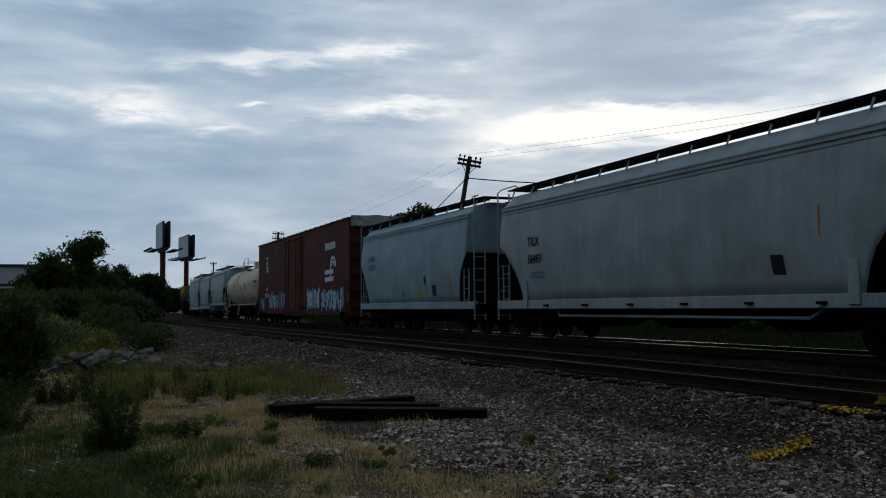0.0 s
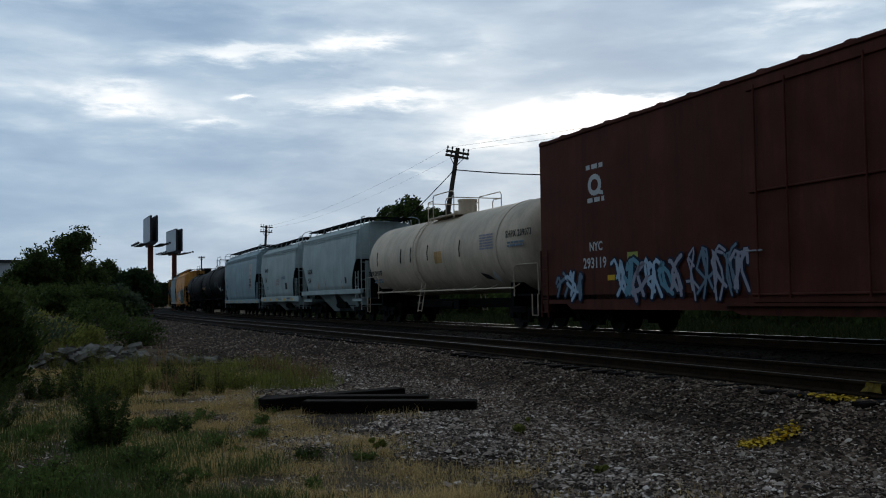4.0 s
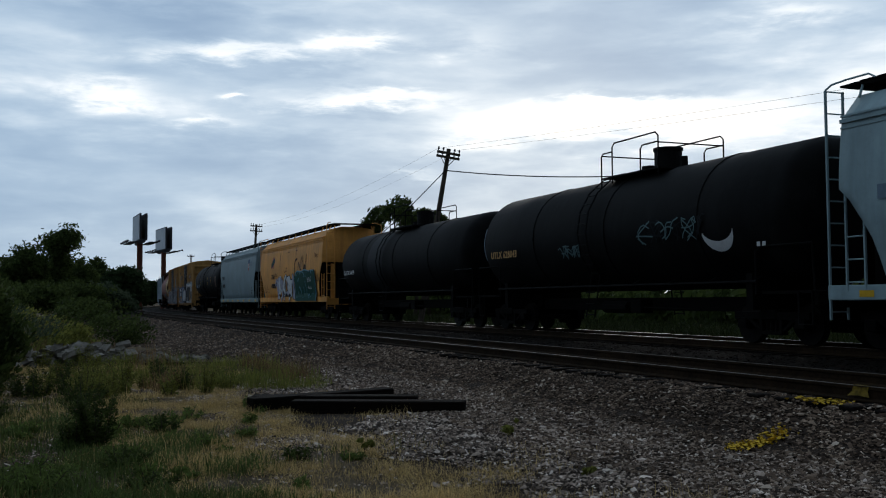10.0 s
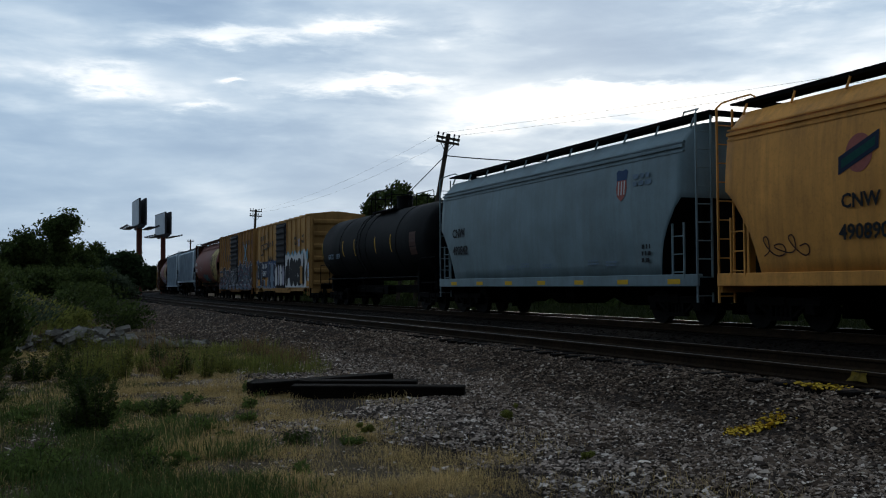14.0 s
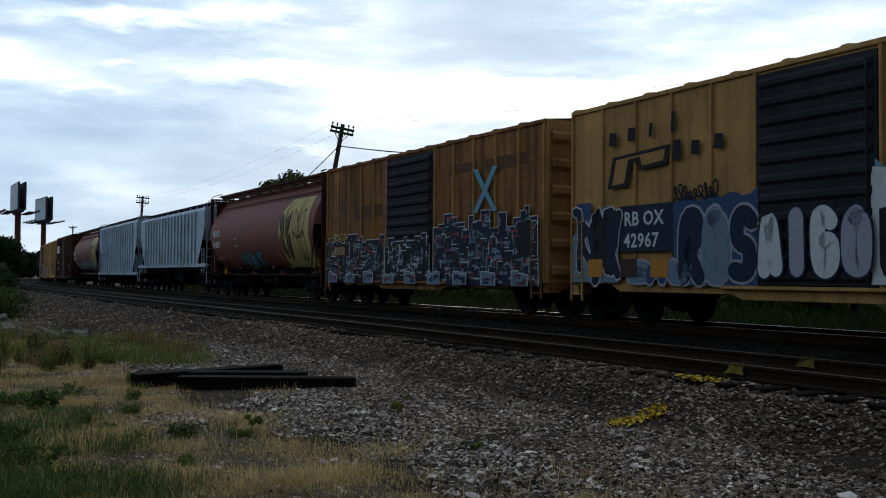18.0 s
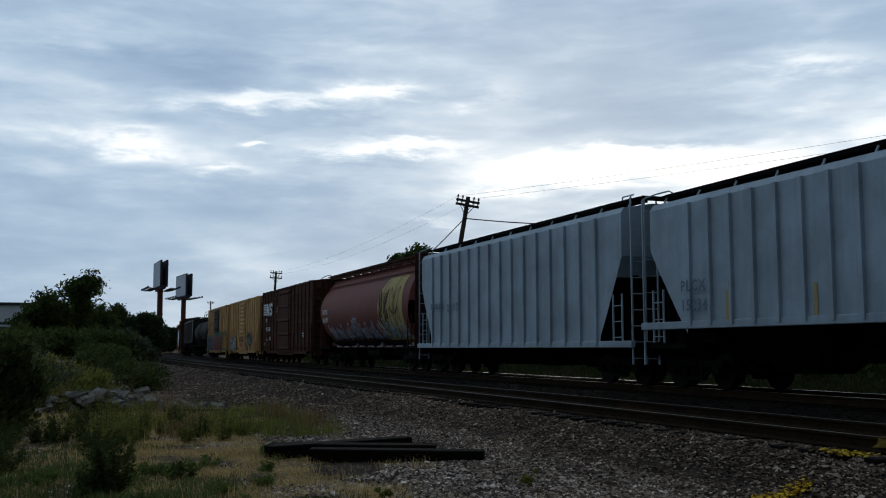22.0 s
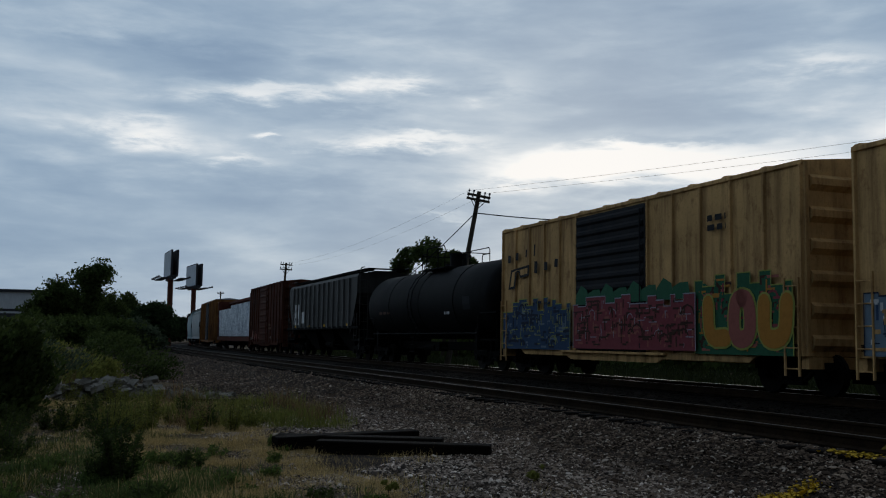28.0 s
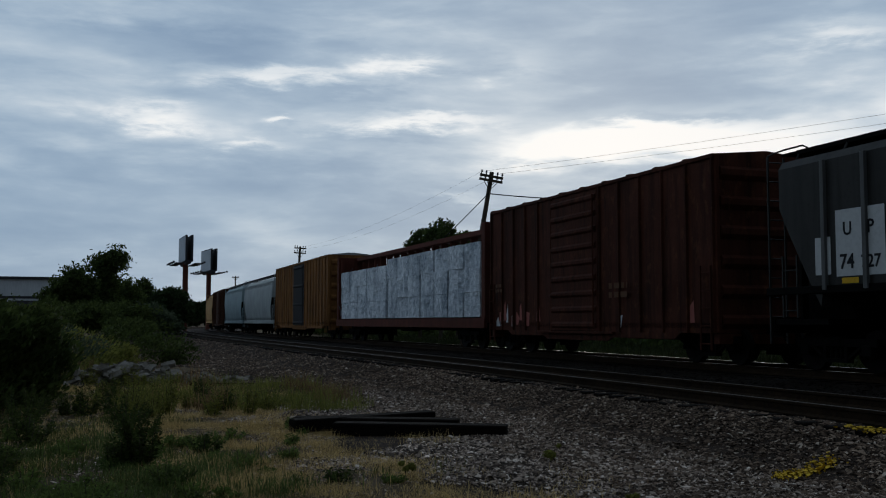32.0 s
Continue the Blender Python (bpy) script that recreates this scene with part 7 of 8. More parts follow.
def lobed_tree(az, d, mat, lobes):
    """A tree whose limbs reach out to separate lobes of leaves, given by bearing, elevation and half widths in degrees."""
    rnd = random.Random(int(az * 100))
    base = polar(az, d)
    top = max(e for _, e, _, _ in lobes)
    tall = EYE + d * math.tan(radians(top))
    big = tall > 3.6
    t = thing("tree" if big else "shrub", "dark leafy tree beside the railway" if big else "dense lineside shrub in leaf", "tree" if big else "shrub", "lineside trees" if big else "lineside shrubs", at=Matrix.Translation(base))
    bm, lobes_at = B(), []
    fork = Vector((0, 0, tall * 0.3))
    rod(bm, (0, 0, -0.3), fork, tall * 0.022, 8, tall * 0.014)
    for a, e, wa, we in lobes:
        p = polar(a, d) - base
        c = Vector((p.x, p.y + rnd.uniform(-1, 1), EYE + d * math.tan(radians(e))))
        rx, rz = d * math.tan(radians(wa)), d * math.tan(radians(we))
        rod(bm, fork, c, tall * 0.012, 6, tall * 0.004)
        lobes_at.append((c, rx, rz))
    part("trunk", bm, M["bark"], t)
    # leaves in twig-sized tufts, thick in the middle of each lobe and ragged at its rim
    verts, faces = [], []
    size = 0.15 * d / 100
    for c, rx, rz in lobes_at:
        for _ in range(95):
            q = Vector((rnd.gauss(0, 0.5) * rx, rnd.gauss(0, 0.6) * rx, rnd.gauss(0, 0.5) * rz))
            reach = rnd.uniform(0.12, 0.30) * min(rx, rz) + 0.1
            for _ in range(24):
                p = c + q + Vector((rnd.gauss(0, 1), rnd.gauss(0, 1), rnd.gauss(0, 0.7))) * reach
                u = Vector((rnd.gauss(0, 1), rnd.gauss(0, 1), rnd.gauss(0, 1))).normalized()
                w = u.orthogonal().normalized()
                k = size * rnd.uniform(0.6, 1.4)
                p.z = max(p.z, 0.05)
                n = len(verts)
                verts += [p - u * k, p + w * k * 0.5, p + u * k, p - w * k * 0.5]
                faces.append((n, n + 1, n + 2, n + 3))
    soup("crown", verts, faces, M[mat], t)


def weedy(x, y, h, sp, n, mat="leaf"):
    """A ragged many-stemmed weed: thin upright stems, each with narrow leaves all the way up."""
    rnd = random.Random(int(x * 31 + y * 7))
    t = thing("weed_bush", "ragged yellow-green weed among dry grass" if mat == "leaf_yellow" else ("low bright green weed in gravel and dry grass" if mat == "weed" else "ragged dark green weed among dry grass"), "shrub", "weed bushes", at=Matrix.Translation((x, y, relief(x, y))))
    bm, verts, faces = B(), [], []
    stems = 9 + int(sp * 14)
    for k in range(stems):
        a, out = rnd.uniform(0, math.tau), sp * rnd.random() ** 0.7
        hh = h * rnd.uniform(0.55, 1.1) * (1.0 - 0.35 * out / sp)
        foot = Vector((math.cos(a) * out * 0.35, math.sin(a) * out * 0.35, -0.02))
        tip = Vector((math.cos(a) * out, math.sin(a) * out, hh))
        rod(bm, foot, tip, 0.006, 4, 0.002)
        for _ in range(n // stems):
            q = rnd.random() ** 0.75
            c = foot.lerp(tip, q)
            d = Vector((rnd.gauss(0, 1), rnd.gauss(0, 1), rnd.uniform(-0.3, 0.9))).normalized()
            l = rnd.uniform(0.03, 0.085) * (1.25 - 0.7 * q)
            w = d.cross(Vector((rnd.gauss(0, 1), rnd.gauss(0, 1), rnd.gauss(0, 1)))).normalized() * l * 0.2
            m = len(verts)
            c = c + d * 0.01
            verts += [c, c + d * l * 0.5 + w, c + d * l, c + d * l * 0.5 - w]
            faces.append((m, m + 1, m + 2, m + 3))
    part("stem", bm, M["bark"], t)
    soup("foliage", verts, faces, M[mat], t)


def build_plants():
    # clump of trees far along the line on the camera's side: crown lobes by bearing, elevation and half widths
    for az, d, mat, lobes in (
            (19.75, 106, "leaf", ((20.1, 3.2, 0.55, 0.5), (19.14, 3.45, 0.52, 0.5), (19.6, 2.7, 0.45, 0.5), (19.8, 2.0, 0.5, 0.55), (19.75, 1.3, 0.6, 0.6), (19.9, 0.5, 0.9, 0.7))),
            (21.3, 104, "leaf", ((21.2, 2.25, 0.62, 0.65), (21.75, 1.8, 0.6, 0.55), (20.75, 1.9, 0.55, 0.6), (22.3, 1.4, 0.6, 0.5), (21.3, 1.0, 0.9, 0.6), (21.6, 0.3, 1.2, 0.7), (20.6, 0.6, 0.7, 0.7))),
            (18.7, 110, "leaf", ((18.75, 1.75, 0.48, 0.45), (18.3, 1.3, 0.5, 0.5), (19.1, 1.2, 0.5, 0.5), (18.7, 0.5, 0.8, 0.7))),
            (17.8, 118, "leaf", ((17.85, 1.85, 0.24, 0.42), (17.6, 1.3, 0.42, 0.42), (18.05, 1.2, 0.4, 0.4), (17.25, 0.95, 0.36, 0.34), (17.7, 0.4, 0.7, 0.6))),
            (17.0, 104, "leaf_far", ((16.65, 1.45, 0.34, 0.36), (16.1, 1.45, 0.34, 0.38), (15.8, 1.1, 0.3, 0.4), (16.95, 1.1, 0.35, 0.36), (15.6, 0.6, 0.28, 0.36), (16.4, 0.7, 0.6, 0.5), (16.3, 0.1, 0.6, 0.5), (16.9, 0.2, 0.6, 0.6))),
            (18.9, 92, "leaf", ((18.6, 0.45, 0.8, 0.5), (19.4, 0.3, 0.8, 0.5), (18.0, 0.35, 0.6, 0.45))),
            (17.0, 96, "leaf_pale", ((17.3, 0.5, 0.5, 0.42), (16.8, 0.2, 0.45, 0.38), (16.4, -0.1, 0.4, 0.3))),
            (20.6, 86, "leaf", ((20.6, 0.4, 0.8, 0.55), (21.4, 0.35, 0.8, 0.6), (19.9, 0.1, 0.7, 0.5))),
            (22.6, 82, "leaf", ((22.4, 0.5, 0.8, 0.6), (23.2, 0.3, 0.8, 0.6), (24.0, 0.2, 0.8, 0.6))),
            (25.4, 80, "leaf", ((25.0, 0.3, 0.9, 0.6), (26.0, 0.4, 0.9, 0.7), (27.0, 0.8, 0.9, 0.8))),
            (18.0, 78, "leaf", ((18.2, -0.3, 0.7, 0.4), (17.5, -0.35, 0.5, 0.32), (19.0, -0.35, 0.7, 0.4)))):
        lobed_tree(az, d, mat, lobes)
    for az in (13.9, 14.4, 14.9, 15.4, 15.9, 16.5):
        lobed_tree(az, 420, "leaf_far", ((az, 0.25, 0.4, 0.3), (az + 0.15, 0.55, 0.3, 0.3), (az - 0.1, 0.85 if az > 14.7 else 0.5, 0.25, 0.25)))
    # bushes close by at the edge of the open ground
    for x, y, h, sp, mat, n in ((-9.2, 19.8, 2.5, 1.5, "leaf", 11000), (-9.9, 18.4, 1.8, 1.1, "leaf", 5000), (-11.0, 21.6, 1.7, 1.2, "leaf", 3600), (-9.0, 17.9, 0.95, 0.75, "leaf", 2600), (-12.9, 25.6, 1.5, 1.4, "leaf", 3400), (-14.6, 29.5, 1.9, 1.7, "leaf", 3400), (-12.4, 22.5, 2.0, 1.7, "leaf", 3000), (-13.6, 34, 1.4, 1.7, "leaf_pale", 2400), (-15.5, 40, 1.5, 2.2, "leaf_yellow", 2200), (-11.6, 33.5, 0.9, 1.1, "leaf_yellow", 1500), (-16.2, 36, 2.3, 2.2, "leaf", 3000), (-12.0, 40, 1.3, 1.6, "leaf", 2000), (-15.0, 47, 1.7, 2.4, "leaf", 2400)):
        build_tree(Vector((x, y, 0)), h, sp, int(x * 7 + y), M[mat], "dark leafy bush at the edge of the open ground", n, 0.065, "bush", 0.04, 14, 0.08, "bushes")
    # weedy little bushes in the foreground
    for x, y, h, sp, n in ((-3.75, 11.7, 0.80, 0.25, 2400), (-4.0, 11.8, 0.5, 0.24, 1200), (-5.2, 11.2, 0.4, 0.45, 1200), (-4.6, 14.2, 0.5, 0.45, 1200), (-5.9, 13.6, 0.6, 0.55, 1500), (-3.0, 10.2, 0.26, 0.3, 700), (-4.6, 9.4, 0.35, 0.4, 1000), (-5.6, 16.6, 0.5, 0.6, 1100), (-2.4, 9.0, 0.2, 0.3, 500), (-6.8, 15.2, 0.7, 0.6, 1500), (-7.6, 17.4, 0.7, 0.6, 1400), (-3.3, 12.9, 0.3, 0.3, 600), (-1.3, 10.6, 0.2, 0.2, 300), (-6.3, 18.2, 0.55, 0.5, 1100), (-7.0, 20.0, 0.7, 0.6, 1200)):
        weedy(x, y, h, sp, n)
    rnd = random.Random(71)
    for _ in range(44):
        y = rnd.uniform(8.6, 16.5)
        x = y * rnd.uniform(-0.5, -0.16 if y > 11 else -0.06)
        h = rnd.uniform(0.08, 0.26)
        weedy(x, y, h, h * rnd.uniform(0.9, 1.8), int(260 + 900 * h), "weed")
    for _ in range(26):
        x, y = rnd.uniform(-8.0, -3.4), rnd.uniform(16.8, 22.0)
        if lat_of(x, y) > 10.2:
            h = rnd.uniform(0.3, 0.75)
            weedy(x, y, h, h * 0.5, int(300 + 900 * h), rnd.choice(("leaf_yellow", "leaf", "leaf_yellow")))
    for x, y in ((-9.6, 25.6), (-8.6, 26.0), (-10.4, 26.3), (-7.7, 26.5), (-9.0, 26.6), (-8.1, 25.4)):
        weedy(x, y, rnd.uniform(0.4, 0.8), 0.4, 900, "leaf_yellow")
    for x, y, h in ((1.1, 11.9, 0.27), (1.55, 9.2, 0.16), (5.45, 10.6, 0.14), (-0.6, 10.9, 0.2)):
        build_tree(Vector((x, y, relief(x, y))), h, h * 0.45, int(x * 31 + y * 7), M["leaf_yellow"], "small yellow-green weed growing out of the gravel", 220, 0.022, "weed", 0.006, 6, 0.1, "single weeds")
    # tree crowns that show above the train
    for az, d, h, sp in ((1.3, 72, 9.3, 2.3), (0.3, 76, 9.5, 2.3), (2.4, 76, 8.9, 2.2), (-0.6, 78, 9.3, 1.8), (6.9, 112, 9.4, 2.2), (5.6, 112, 9.0, 2.0)):
        build_tree(polar(az, d), h, sp, int(az * 100) + 500, M["leaf"], "leafy tree on the far side of the train", 4200, 0.13, low=0.45)


def build_hedge():
    """Rough dark growth all along beyond the far track."""
    rnd = random.Random(21)
    blobs = []
    for _ in range(560):
        s, lat = rnd.uniform(-250, 60), -13 - 9 * rnd.random()
        p = along(s, lat)
        r = rnd.uniform(1.2, 2.2)
        blobs.append((p.x, p.y, r * 0.7, r, r, r * rnd.uniform(0.6, 0.85)))
    for _ in range(200):
        p = along(rnd.uniform(-60, 60), -14 - 7 * rnd.random())
        r = rnd.uniform(1.2, 1.9)
        blobs.append((p.x, p.y, r * 0.8, r, r, r * 0.8))
    tagged(leaf_cloud(rnd, blobs, 92000, 0.27, "far_side_scrub", M["leaf"], None), "dark scrub along the far side of the tracks", "scrub", kind="stuff")


def build_light_block():
    """Unseen leaf mass, added beside and behind the camera to block low sky light."""
    rnd = random.Random(44)
    blobs = []
    for i in range(60):
        a = i / 59
        p = Vector((-24, 33, 0)).lerp(Vector((-13, -26, 0)), a)
        for z, r in ((1.6, 2.6), (4.6, 2.8), (7.2, 2.2)):
            blobs.append((p.x + rnd.uniform(-2, 0.5), p.y + rnd.uniform(-1, 1), z, r, r, r * 0.8))
    tagged(leaf_cloud(rnd, blobs, 30000, 0.42, "leafy_light_block", M["leaf"], None), "unseen leafy mass added to block low sky light", "woods", kind="stuff")


def build_warehouse():
    w = thing("warehouse", "long pale warehouse with a dark roof edge behind trees", "building", at=Matrix.Translation(polar(25.4, 215)) @ Matrix.Rotation(radians(16), 4, "Z"))
    bm = B()
    box(bm, -26, 12, 0, 30, 0, 10.2)
    part("wall", bm, M["pale_wall"], w)
    bm = B()
    box(bm, -26.4, 12.4, -0.4, 30.4, 10.2, 10.75)
    part("roof", bm, M["board_back"], w)
    for i in range(5):
        bm = B()
        box(bm, -24 + i * 7, -19.5 + i * 7, -0.12, 0.02, 4.2, 6.0)
        part("window", bm, M["board_back"], w)
    bm = B()
    box(bm, -26.1, 12.1, -0.06, -0.005, 6.4, 6.9)
    part("trim", bm, M["board_back"], w)


def build_far_side():
    """What stands beyond the far track and shows under the train."""
    def at(s, lat, z=0.05):
        p = along(s, lat)
        return pose(p.x, p.y, z, 0, 0, math.degrees(heading(s)))
    b = thing("equipment_cabinet", "white metal railway equipment cabinet beyond the tracks", "cabinet", at=at(11.2, -4.6))
    bm = B()
    box(bm, -0.45, 0.45, -0.3, 0.3, 0.0, 1.55, 0.02)
    part("body", bm, M["white_metal"], b)
    bm = B()
    box(bm, -0.5, 0.5, -0.36, 0.36, 1.55, 1.62, 0.01)
    part("lid", bm, M["white_metal"], b)
    b = thing("equipment_cabinet", "dark steel railway equipment cabinet beyond the tracks", "cabinet", at=at(9.6, -4.6))
    bm = B()
    box(bm, -0.3, 0.3, -0.3, 0.3, 0.0, 1.5, 0.02)
    part("body", bm, M["board_back"], b)
    bm = B()
    box(bm, -0.2, 0.2, 0.3, 0.33, 0.2, 1.3, 0.01)
    part("door", bm, M["board_back"], b)
    b = thing("steel_post", "dark steel post with a small grey box", "post", at=at(7.9, -4.5))
    bm = B()
    box(bm, -0.15, 0.15, -0.12, 0.12, 0.0, 1.6, 0.01)
    part("shaft", bm, M["board_back"], b)
    bm = B()
    box(bm, 0.18, 0.42, -0.25, 0.05, 0.7, 1.05, 0.01)
    box(bm, 0.1, 0.2, -0.12, 0.0, 0.8, 0.9)
    part("junction_box", bm, M["galv"], b)
    b = thing("equipment_case", "low dark steel case with a pale concrete lid", "case", at=at(6.0, -4.7))
    bm = B()
    box(bm, -0.85, 0.85, -0.35, 0.35, 0.0, 0.42, 0.02)
    part("body", bm, M["board_back"], b)
    bm = B()
    box(bm, -0.9, 0.9, -0.4, 0.4, 0.42, 0.50, 0.01)
    part("lid", bm, M["concrete"], b)


def blade_field(name, label, mat, spots, count, height, spread, seed, wide=0.012, flop=0.0):
    """Tufts of grass: narrow bent blades fanned out from each tuft's foot; flop: the share that lies over."""
    rnd = random.Random(seed)
    verts, faces = [], []
    for x, y, k in spots:
        z = relief(x, y)
        hh = height * rnd.uniform(0.45, 1.35) * k
        wind = rnd.uniform(0, math.tau)
        for _ in range(count):
            bx, by = x + rnd.gauss(0, spread), y + rnd.gauss(0, spread)
            a = wind + rnd.gauss(0, 1.1)
            lies = rnd.random() < flop
            out = rnd.uniform(0.7, 1.5) * hh if lies else rnd.uniform(0.15, 0.95) * hh
            h = hh * (rnd.uniform(0.12, 0.45) if lies else rnd.uniform(0.45, 1.1))
            ww = wide * rnd.uniform(0.6, 1.4)
            px, py = -math.sin(a) * ww, math.cos(a) * ww
            mx, my = bx + math.cos(a) * out * 0.35, by + math.sin(a) * out * 0.35
            n = len(verts)
            verts += [(bx - px, by - py, z - 0.03), (bx + px, by + py, z - 0.03), (mx + px * 0.8, my + py * 0.8, z + h * 0.68), (mx - px * 0.8, my - py * 0.8, z + h * 0.68), (bx + math.cos(a) * out, by + math.sin(a) * out, z + h)]
            faces += [(n, n + 1, n + 2, n + 3), (n + 3, n + 2, n + 4)]
    ob = soup(name, verts, faces, mat)
    return tagged(ob, label, "grass", kind="stuff")


def lat_of(x, y):
    d = (_x[::2] - x) ** 2 + (_y[::2] - y) ** 2
    k = int(np.argmin(d)) * 2
    return (x - _x[k]) * math.sin(_th[k]) - (y - _y[k]) * math.cos(_th[k])


def build_grass():
    rnd = random.Random(11)
    dry, green, tall, far = [], [], [], []
    for _ in range(5200):
        p = along(rnd.uniform(-70, 40), -4.6 - 9 * rnd.random() ** 1.5)
        far.append((p.x, p.y, 1.0))
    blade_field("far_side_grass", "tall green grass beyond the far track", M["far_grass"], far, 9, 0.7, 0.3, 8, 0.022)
    for _ in range(21000):
        x, y = rnd.uniform(-11, 5.5), 6.2 + 20 * rnd.random() ** 1.25
        lat = lat_of(x, y)
        if lat < 9.9:
            continue
        clump = noise.noise((x * 1.1, y * 0.9, 5)) + 0.55 * noise.noise((x * 3.1, y * 2.6, 9))
        # weeds take over towards the bushes and along the near edge
        lean = -float(np.interp(y, (8, 10, 11.5, 14, 17), (0.15, 0.19, 0.24, 0.31, 0.34))) - x / y
        kind = 0.7 * noise.noise((x * 0.6, y * 0.5, 31)) + 0.45 * noise.noise((x * 2.1, y * 1.8, 3)) + max(-0.35, min(0.6, lean * 5.5))
        edge = min(1, (lat - 9.9) / 1.8)
        if clump < -0.10 or rnd.random() > edge * 0.85:
            continue
        k = 0.5 + 0.9 * max(0, clump + 0.2)
        if kind > 0.30:
            (green if rnd.random() < 0.8 else dry).append((x, y, k))
        elif kind > 0.06:
            (green if rnd.random() < 0.5 else dry).append((x, y, k))
        else:
            dry.append((x, y, k))
    blade_field("dry_grass", "knee-low patches of dry tan grass", M["dry_grass"], dry, 64, 0.13, 0.15, 1, 0.0022, 0.84)
    blade_field("green_grass", "scattered low green weeds and grass", M["green_grass"], green, 22, 0.13, 0.12, 2, 0.0048, 0.6)
    # seed heads stand out of the dry grass here and there
    heads = [p for p in dry if rnd.random() < 0.05]
    blade_field("seed_heads", "thin pale stalks standing out of the dry grass", M["dry_grass"], heads, 3, 0.26, 0.12, 5, 0.0022)
    # low dark weeds cover the ground towards the camera's left
    mat = []
    for _ in range(3400):
        y = 7.6 + 9.5 * rnd.random() ** 1.1
        x = y * rnd.uniform(-0.56, -0.10)
        n = noise.noise((x * 0.9, y * 0.7, 17)) + 0.5 * noise.noise((x * 2.4, y * 2.2, 23))
        if n > 0.02 + max(0, (y - 11.5) * 0.06) + max(0, float(np.interp(y, (8, 10, 11.5, 14, 17), (0.18, 0.22, 0.28, 0.34, 0.36))) + x / y) * 4:
            mat.append((x, y, rnd.uniform(0.6, 1.25)))
    blade_field("low_weeds", "dense low dark green weeds over stony soil", M["low_weed"], mat, 28, 0.15, 0.15, 9, 0.0045, 0.5)
    # tall weeds behind the dry grass, green and brown mixed
    stalks = []
    for _ in range(1500):
        y = rnd.uniform(18.6, 26.5)
        x = -y * rnd.uniform(0.10, 0.36)
        if lat_of(x, y) > 9.9 and noise.noise((x * 0.8, y * 0.5, 77)) + 0.5 * noise.noise((x * 2.3, y * 1.4, 7)) > 0.0 + max(0, -x / y - 0.27) * 3:
            (stalks if noise.noise((x * 1.3, y * 0.6, 12)) > 0.16 else tall).append((x, y, rnd.uniform(0.3, 1.1)))
    blade_field("tall_weeds", "tall yellow-green weeds in clumps", M["leaf_yellow"], tall, 22, 0.40, 0.14, 3, 0.0055, 0.3)
    blade_field("brown_stalks", "dry brown weed stalks in clumps", M["brown_stalk"], stalks, 18, 0.50, 0.12, 12, 0.005, 0.1)
    far_dry = []
    for _ in range(1500):
        d = 33 + 75 * rnd.random() ** 1.3
        p = polar(rnd.uniform(16.4, 23.5), d)
        if lat_of(p.x, p.y) > 13.5:
            far_dry.append((p.x, p.y, rnd.uniform(0.5, 1.2)))
    blade_field("tall_dry_grass", "tall brown dry grass behind the rubble", M["brown_stalk"], far_dry[::2], 14, 0.5, 0.35, 6, 0.012, 0.3)
    blade_field("tall_green_grass", "tall dull green weeds behind the rubble", M["leaf_yellow"], far_dry[1::2], 14, 0.5, 0.35, 7, 0.012, 0.3)


